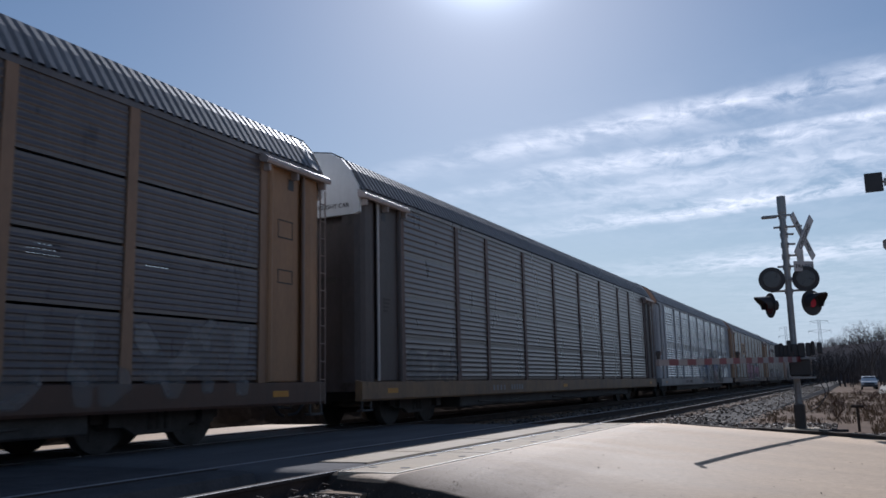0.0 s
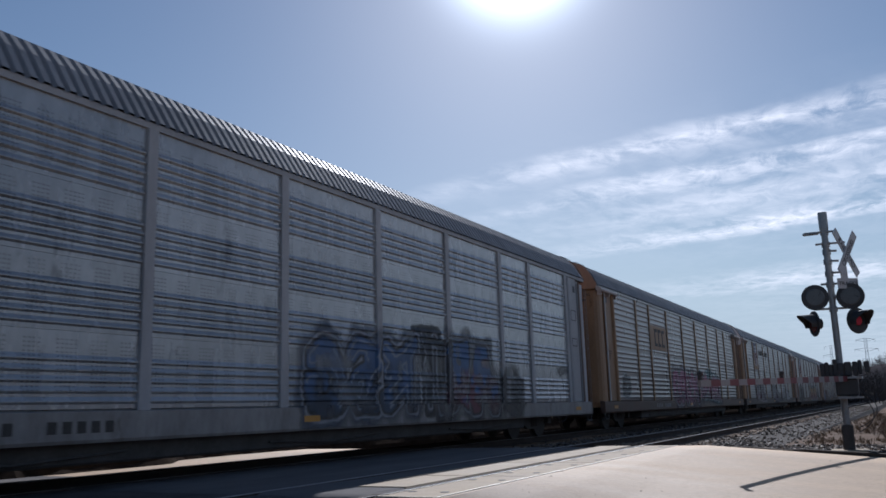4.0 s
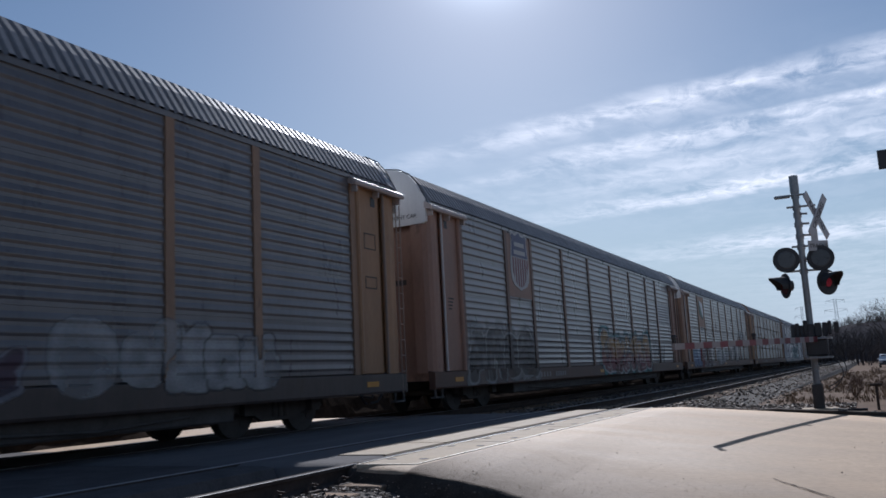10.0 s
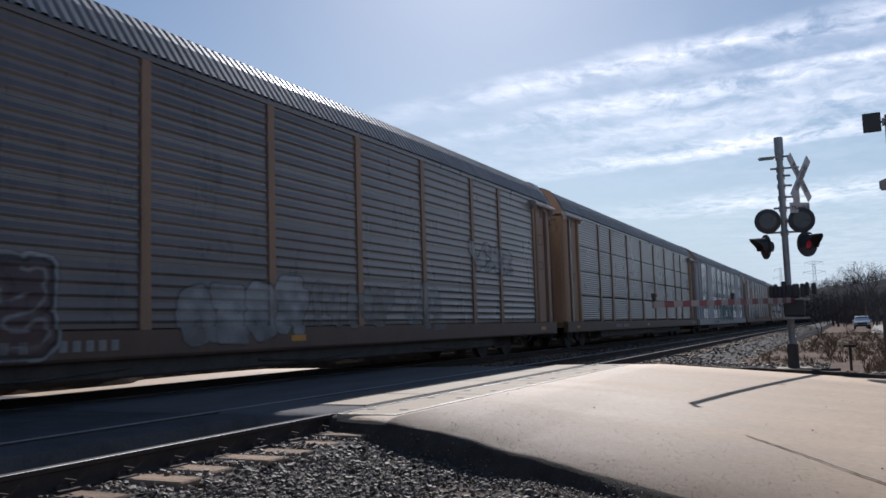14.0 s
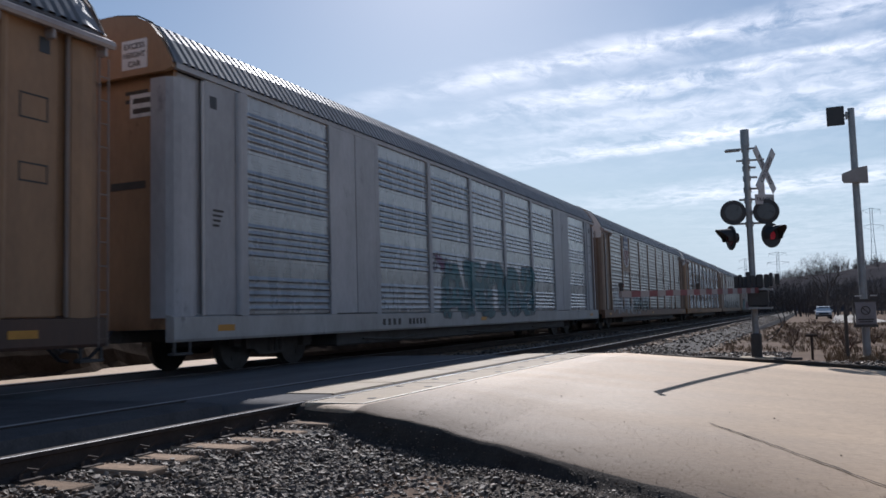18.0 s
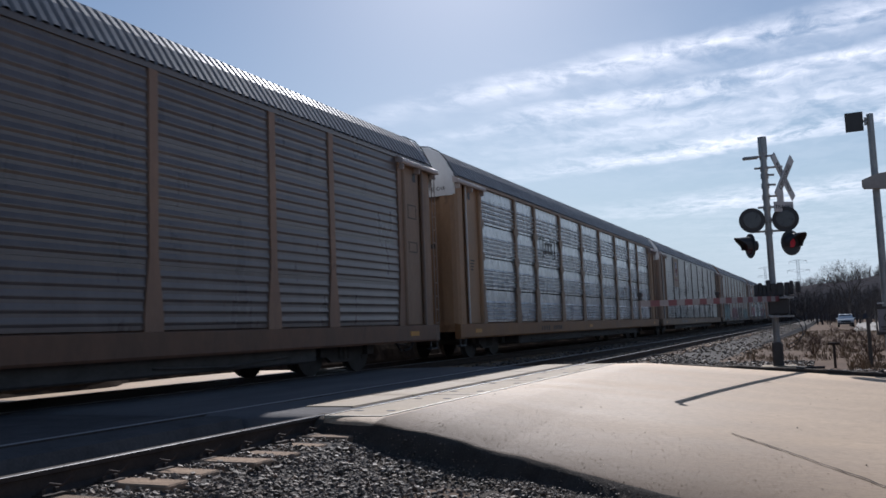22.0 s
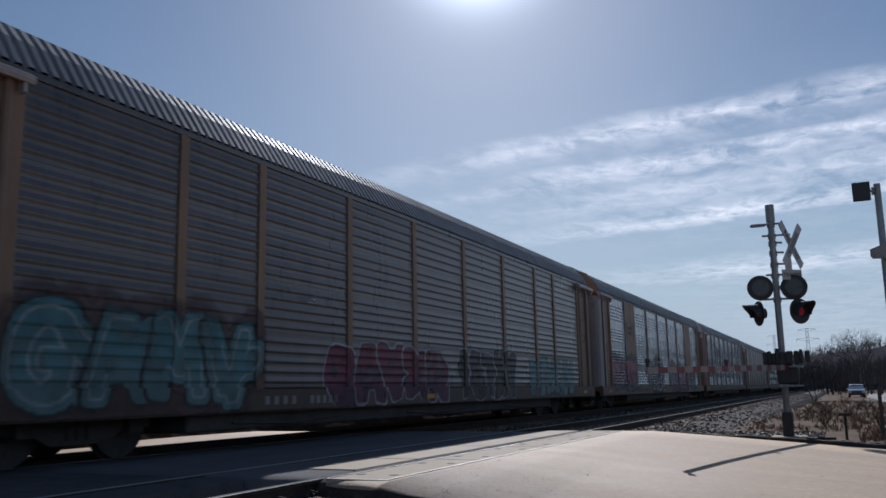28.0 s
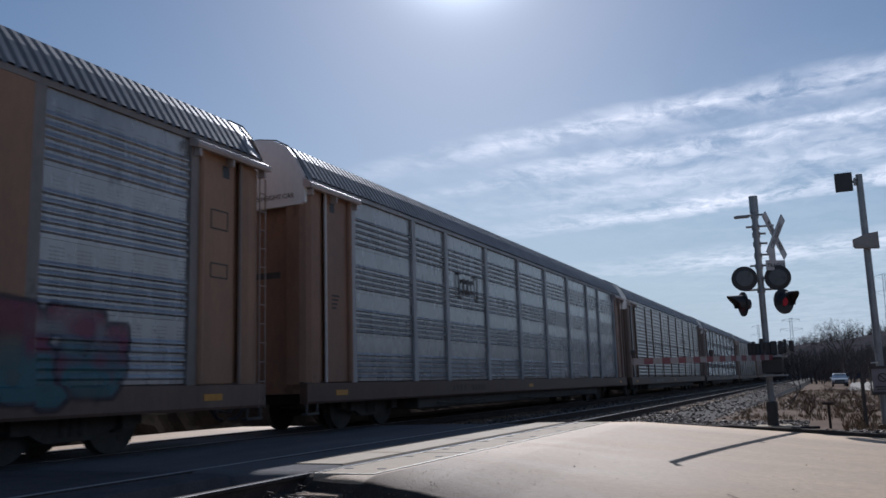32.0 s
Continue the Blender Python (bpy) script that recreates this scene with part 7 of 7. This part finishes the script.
def build_vehicle():
    root = tagged(new("parked_suv"), "white sport utility vehicle parked facing the crossing", "car")
    root.location = (1.65, 124, ground_z(1.65, 124))
    def body():
        side = [(-2.3, 0.35), (-2.35, 0.75), (-2.2, 0.98), (-1.15, 1.08), (-0.5, 1.60), (0.3, 1.70), (1.9, 1.66), (2.25, 1.1), (2.3, 0.4)]
        g = Geo()
        n = len(side)
        vs = []
        for x in (-0.95, 0.95):
            vs += [(x * (0.82 if q > 1.2 else 1.0), p, q) for p, q in side]
        g.add(vs, [(i, (i + 1) % n, n + (i + 1) % n, n + i) for i in range(n)] + [tuple(range(n - 1, -1, -1)), tuple(range(n, 2 * n))])
        return g.mesh("body", M_CARWHITE)
    put("body", body(), root)
    put("windscreen", Geo().add([(-0.82, -1.11, 1.10), (0.82, -1.11, 1.10), (0.68, -0.53, 1.58), (-0.68, -0.53, 1.58)], [(0, 1, 2, 3)]).mesh("windscreen", M_CARGLASS), root)
    put("grille", Geo().box(-0.6, 0.6, -2.38, -2.33, 0.62, 0.85, 0.02).mesh("grille", M_BLACK), root)
    put("bumper", Geo().box(-0.93, 0.93, -2.44, -2.3, 0.36, 0.58, 0.04).mesh("bumper", M_BLACK), root)
    for s in (-1, 1):
        put("headlight", Geo().box(s * 0.78 - 0.13, s * 0.78 + 0.13, -2.37, -2.3, 0.70, 0.86, 0.02).mesh("headlight", M_HEADLAMP), root)
        put("mirror", Geo().box(s * 1.05 - 0.1, s * 1.05 + 0.1, -0.95, -0.85, 1.05, 1.22, 0.03).mesh("mirror", M_CARWHITE), root)
        put("side_window", Geo().box(s * 0.86 - 0.03, s * 0.86 + 0.03, -0.5, 1.7, 1.15, 1.55, 0.01).mesh("side_window", M_CARGLASS), root)
        for y in (-1.45, 1.45):
            w = put("wheel", Geo().tube((s * 0.98, y, 0.36), (s * 0.74, y, 0.36), 0.36, n=20).mesh("wheel", M_TYRE), root)
            put("rim", Geo().tube((s * 0.99, y, 0.36), (s * 0.96, y, 0.36), 0.22, n=16).mesh("rim", M_GALV), w)
    put("roof_rail", Geo().tube((-0.6, 0, 1.74), (0.6, 0, 1.74), 0.05, n=8).box(-0.5, -0.2, -0.1, 0.1, 1.70, 1.83, 0.02).box(0.2, 0.5, -0.1, 0.1, 1.70, 1.83, 0.02).mesh("roof_rail", M_BLACK), root, "dark roof bar")
    g = Geo()
    for i in range(24):
        y = 82 + i * 4
        c = 4.1 + 0.03 * (y - 90)
        g.v += [(c - 2.3 - 0.3 * noise.noise((y * 0.2, 1, 0)), y, ground_z(0, y) + 0.015), (c + 2.6, y, ground_z(0, y) + 0.015)]
    g.f = [(2 * i, 2 * i + 1, 2 * i + 3, 2 * i + 2) for i in range(23)]
    tagged(new("gravel_track", g.mesh("gravel_track", M_GRAVEL_ROAD)), "pale gravel track leading away through dry grass", "road", kind="structure")


def pylon(x, y, height, base_z, width):
    root = tagged(new("power_pylon"), "distant grey lattice power pylon with cross arms", "pylon", group="power line pylons")
    g = Geo()
    r = width * 0.0055
    w0, w1 = width * 0.30, width * 0.07
    lv = 9
    prev = None
    for k in range(lv + 1):
        t = k / lv
        w = w0 + (w1 - w0) * min(1, t * 1.35)
        z = base_z + height * t
        ring = [(x + sx * w / 2, y + sy * w / 2, z) for sx, sy in ((-1, -1), (1, -1), (1, 1), (-1, 1))]
        if prev:
            for i in range(4):
                g.tube(prev[i], ring[i], r, n=4, cap=False)
                g.tube(prev[i], ring[(i + 1) % 4], r * 0.6, n=4, cap=False)
                g.tube(ring[i], ring[(i + 1) % 4], r * 0.6, n=4, cap=False)
        prev = ring
    put("lattice", g.mesh("lattice", M_PYLON), root)
    for t, half in ((0.98, 0.24), (0.82, 0.30)):
        z = base_z + height * t
        a = Geo()
        for s in (-1, 1):
            a.tube((x, y, z + height * 0.02), (x + s * width * half, y, z), r, n=4).tube((x, y, z - height * 0.04), (x + s * width * half, y, z), r * 0.8, n=4)
            a.tube((x + s * width * half, y, z), (x + s * width * half, y, z - height * 0.05), r * 0.8, n=4)
        put("cross_arm", a.mesh("cross_arm", M_PYLON), root)


def grow(g, p, d, length, radius, depth, rs, spread=0.55):
    """One limb and its branches, bending a little on the way."""
    q = p
    for k in range(2):
        d = (d + Vector((rs.uniform(-1, 1), rs.uniform(-1, 1), rs.uniform(-0.3, 0.8))) * 0.13).normalized()
        nxt = q + d * length / 2
        g.tube(q, nxt, radius * (1 - 0.2 * k), radius * (1 - 0.2 * (k + 1)), n=5 if depth > 1 else 3, cap=False)
        q = nxt
    if depth == 0:
        return
    for i in range(rs.choice((2, 3, 3))):
        a = rs.uniform(0, 2 * math.pi)
        side = d.orthogonal().normalized()
        side = Matrix.Rotation(a, 3, d) @ side
        nd = (d + side * rs.uniform(0.35, 0.35 + spread)).normalized()
        grow(g, q, nd, length * rs.uniform(0.62, 0.82), radius * 0.58, depth - 1, rs, spread)


def bare_tree(x, y, z, height, seed, label, fine=4):
    rs = random.Random(seed)
    root = tagged(new("bare_tree"), label, "tree", group="leafless trees")
    t, c = Geo(), Geo()
    base = Vector((x, y, z))
    top = base + Vector((rs.uniform(-0.3, 0.3), rs.uniform(-0.3, 0.3), height * 0.33))
    t.tube(base, top, height * 0.026, height * 0.018, n=8)
    put("trunk", t.mesh("trunk", M_BARK), root)
    for i in range(5):
        a = i * 1.257 + rs.uniform(-0.4, 0.4)
        d = Vector((math.cos(a) * 0.7, math.sin(a) * 0.7, rs.uniform(0.7, 1.3))).normalized()
        grow(c, top - Vector((0, 0, rs.uniform(0, height * 0.08))), d, height * (0.25 if fine == 4 else 0.21), height * 0.011, fine, rs, 0.55 if fine == 4 else 0.75)
    put("crown", c.mesh("crown", M_BARK), root, "fine leafless twigs")


def build_distance():
    # wooded ridge
    g = Geo()
    xs = [-260 + i * 8 for i in range(90)]
    rows = [(262, 0.0), (268, 0.35), (276, 0.62), (290, 0.85), (320, 1.0), (360, 1.02), (420, 0.9), (600, 0.3)]
    for y, k in rows:
        for x in xs:
            az = -math.degrees(math.atan2(x, 320))
            crest = 320 * math.tan(radians(2.15 - 0.13 * max(-6, min(6, az)))) + 0.8
            fade = max(0.25, min(1.0, (x + 90) / 80))
            h = crest * k * fade + (1.2 * noise.noise((x * 0.06, y * 0.05, 2)) + 0.8 * noise.noise((x * 0.25, y * 0.2, 7))) * (k > 0.1)
            g.v.append((x, y, -1.0 + max(0, h)))
    n = len(xs)
    g.f = [(j * n + i, j * n + i + 1, (j + 1) * n + i + 1, (j + 1) * n + i) for j in range(len(rows) - 1) for i in range(n - 1)]
    tagged(new("backdrop_hill", g.mesh("backdrop_hill", M_HILL)), "low dark hill covered with leafless winter woods", "hill", kind="structure")
    # brushy bank on the far side of the tracks
    g = Geo()
    ys = [-60 + i * 2.0 for i in range(25)] + [-10 + i * 0.3 for i in range(200)] + [50 + i * 1.5 for i in range(67)] + [160, 180, 210, 260, 360]
    prof = [(-12.6, -0.5), (-12.8, -0.05), (-12.95, 0.1), (-13.1, 0.3), (-13.35, 0.5), (-13.7, 0.7), (-15, 0.95), (-24, 1.5), (-60, 1.6)]
    for y in ys:
        back = 0.8 * max(0.0, min(1.0, (13.0 - y) / 1.2))
        for x, h in prof:
            g.v.append((x + back - 0.15 + 0.12 * noise.noise((y * 0.11, 1, 0)) + 0.12 * noise.noise((y * 0.5, 1, 3)), y, h + (0.35 * noise.noise((y * 0.23, x, 4)) + 0.14 * noise.noise((y * 1.6, x * 3, 6)) if h > 0 else 0)))
    n = len(prof)
    g.f = [(j * n + i, j * n + i + 1, (j + 1) * n + i + 1, (j + 1) * n + i) for j in range(len(ys) - 1) for i in range(n - 1)]
    tagged(new("backdrop_bank", g.mesh("backdrop_bank", M_BRUSH)), "low dark brushy bank beyond the tracks", "bank", kind="structure")
    # leafless woods on a low rise beside and behind the viewer: unseen, added to darken the wagons' reflections
    g = Geo()
    ring = [(34, 300), (30, 240), (27, 160), (25, 100), (24, 60), (24, 20), (26, -20), (22, -50), (0, -66), (-30, -70), (-70, -66)]
    line = []
    for (a, b), (c, d) in zip(ring, ring[1:]):
        n = max(2, int(math.hypot(c - a, d - b) / 1.5))
        line += [(a + (c - a) * k / n, b + (d - b) * k / n) for k in range(n)]
    for x, y in line:
        top = 4.6 + 1.6 * noise.noise((x * 0.08, y * 0.08, 3)) + 1.8 * noise.noise((x * 0.5, y * 0.5, 8))
        out = Vector((x, y - 60, 0)).normalized()
        for d, h in ((0, -1.0), (1.2, 0.35), (2.0, 0.7), (3.5, 1.0), (9.0, 0.9)):
            g.v.append((x + out.x * d, y + out.y * d, max(-1.0, top * h)))
    g.f = [(5 * i + j, 5 * i + j + 1, 5 * i + j + 6, 5 * i + j + 5) for i in range(len(line) - 1) for j in range(4)]
    tagged(new("backdrop_woods", g.mesh("backdrop_woods", M_HILL)), "unseen leafless woods on a low rise, added to darken the wagons' reflections", "woods", kind="structure")
    # woods in front of it and along its crest
    rs = random.Random(8)
    w = Geo()
    def sapling(x, y, z, h):
        base = Vector((x, y, z))
        tip = base + Vector((rs.uniform(-0.4, 0.4), 0, h))
        r = 0.05 + 0.012 * h
        w.tube(base, tip, r, 0.02, n=4, cap=False)
        for k in range(9):
            t = rs.uniform(0.25, 0.97)
            p = base.lerp(tip, t)
            a = rs.uniform(0, 6.28)
            q = p + Vector((math.cos(a) * h * 0.28 * (1.1 - t), math.sin(a) * 0.6, h * rs.uniform(0.08, 0.24)))
            w.tube(p, q, 0.05, 0.015, n=3, cap=False)
            for m in range(2):
                s = p.lerp(q, rs.uniform(0.4, 1))
                w.tube(s, s + Vector((rs.uniform(-0.8, 0.8), 0, rs.uniform(0.2, 1.1))), 0.03, 0.012, n=3, cap=False)
    for i in range(800):
        x = rs.uniform(-30, 60)
        y = rs.uniform(150, 235)
        if -1.5 - 0.02 * y < -math.degrees(math.atan2(x, y)) < 3.5 or rs.random() < 0.4:
            sapling(x, y, ground_z(x, y) - 0.05, rs.uniform(4.0, 7.2) * (y / 200))
    for i in range(420):
        x = rs.uniform(-40, 60)
        az = -math.degrees(math.atan2(x, 320))
        sapling(x, 330, 320 * math.tan(radians(2.15 - 0.13 * max(-6, min(6, az)))) * min(1.0, max(0.25, (x + 90) / 80)) - 2.5, rs.uniform(2.5, 5.5))
    for i in range(420):
        x, k = rs.uniform(-30, 50), rs.uniform(0.1, 0.95)
        az = -math.degrees(math.atan2(x, 320))
        crest = 320 * math.tan(radians(2.15 - 0.13 * max(-6, min(6, az)))) * min(1.0, max(0.25, (x + 90) / 80))
        sapling(x, 262 + 58 * k ** 1.6, -0.9 + crest * min(1.0, k * 1.05) - 1.0, rs.uniform(2.5, 5.0))
    tagged(new("far_woods", w.mesh("far_woods", M_BARK)), "mass of distant leafless trees and brush", "woods", kind="stuff")
    bare_tree(2.4, 128, -0.9, 9.6, 3, "tall leafless tree with a wide rounded crown", 6)
    bare_tree(5.5, 150, -0.9, 6.6, 5, "leafless tree beside a taller one")
    bare_tree(-1.5, 160, -0.9, 7.0, 9, "smaller leafless tree at the wood's edge")
    for k, (x, y, h) in enumerate(((8.2, 170, 6.6), (-4.5, 175, 6.8))):
        bare_tree(x, y, -0.9, h, 20 + k, "smaller leafless tree at the wood's edge")
    pylon(-20.2, 690, 44, -0.9, 26)
    pylon(-57, 900, 52, -0.9, 24)
    pylon(29.0, 440, 47, -0.9, 16)
    # dry grass
    rs2 = np.random.RandomState(12)
    v, f = [], []
    def tuft(x, y, z, h, nb):
        for k in range(nb):
            a, b = rs2.uniform(0, 6.28), rs2.uniform(0.1, 0.6)
            dx, dy = math.cos(a) * h * b, math.sin(a) * h * b
            px, py = x + rs2.uniform(-0.06, 0.06), y + rs2.uniform(-0.06, 0.06)
            sx, sy = -math.sin(a) * 0.008, math.cos(a) * 0.008
            i = len(v)
            v.extend([(px - sx, py - sy, z - 0.02), (px + sx, py + sy, z - 0.02), (px + dx * 0.5 + sx, py + dy * 0.5 + sy, z + h * 0.65), (px + dx, py + dy, z + h)])
            f.append((i, i + 1, i + 2, i + 3))
    for i in range(6500):
        y = 20.5 + 70 * rs2.uniform() ** 1.8
        x = rs2.uniform(-2.6, 9 + 0.05 * y)
        if noise.noise((x * 0.35, y * 0.2, 3)) > -0.25 and (x > 0.3 or y > 25) and not (1.9 < x < 7.5 and y > 80):
            tuft(x, y, ground_z(x, y), rs2.uniform(0.05, 0.19), 6)
    me = bpy.data.meshes.new("dry_grass")
    me.from_pydata(v, [], f)
    me.materials.append(M_GRASS)
    tagged(new("dry_grass", me), "tufts of dry straw-coloured winter grass", "grass", kind="stuff")
    # leafless shrubs
    spots = random.Random(91)
    more = [(-1.2 + 7.5 * spots.random(), 22.5 + 55 * spots.random() ** 1.3, 0.3 + 0.4 * spots.random()) for k in range(18)]
    for k, (x, y, h) in enumerate([p for p in more if not (1.9 < p[0] < 7.5 and p[1] > 75)] + list(((0.9, 27, 0.45), (1.8, 30, 0.5), (2.4, 26, 0.45), (0.3, 34, 0.5), (3.0, 33, 0.6), (-0.6, 40, 0.5), (1.4, 46, 0.6), (2.6, 52, 0.6), (-1.4, 55, 0.6), (3.6, 45, 0.7)))):
        r3 = random.Random(40 + k)
        sh = Geo()
        base = Vector((x, y, ground_z(x, y)))
        for i in range(7):
            a = r3.uniform(0, 6.28)
            grow(sh, base, Vector((math.cos(a) * 0.6, math.sin(a) * 0.6, 1)).normalized(), h * 0.42, 0.014, 3, r3, 0.7)
        tagged(new("bare_shrub", sh.mesh("bare_shrub", M_TWIG)), "low reddish-brown leafless shrub", "shrub", group="leafless shrubs")


build_vehicle()
build_distance()


# ======== all that moves
def motions():
    for n, wagon in enumerate(TRAIN):
        walk(wagon, [(t, pose(TRAIN_X, train_at(t) + n * CAR_LEN, 0)) for t in range(0, 33, 2)])
        for truck in [c for c in wagon.children if c.name.startswith("truck")]:
            for axle in truck.children:
                dy = axle.location.y
                off = n * CAR_LEN + truck.location.y + dy
                still = pose(0, dy, WHEEL_R)
                turned = [k for k in range(0, 961) if 2.0 < train_at(k / 30) + off < 30.0]
                rows = [(0, still)]
                a0 = None
                for k in turned:
                    s = train_at(k / 30)
                    a0 = s if a0 is None else a0
                    rows.append((k / 30, pose(0, dy, WHEEL_R, math.degrees((a0 - s) / WHEEL_R))))
                rows = [r for i, r in enumerate(rows) if i == 0 or r[0] > 0]
                if rows[-1][0] < 32:
                    rows.append((32, rows[-1][1]))
                walk(axle, rows)


motions()
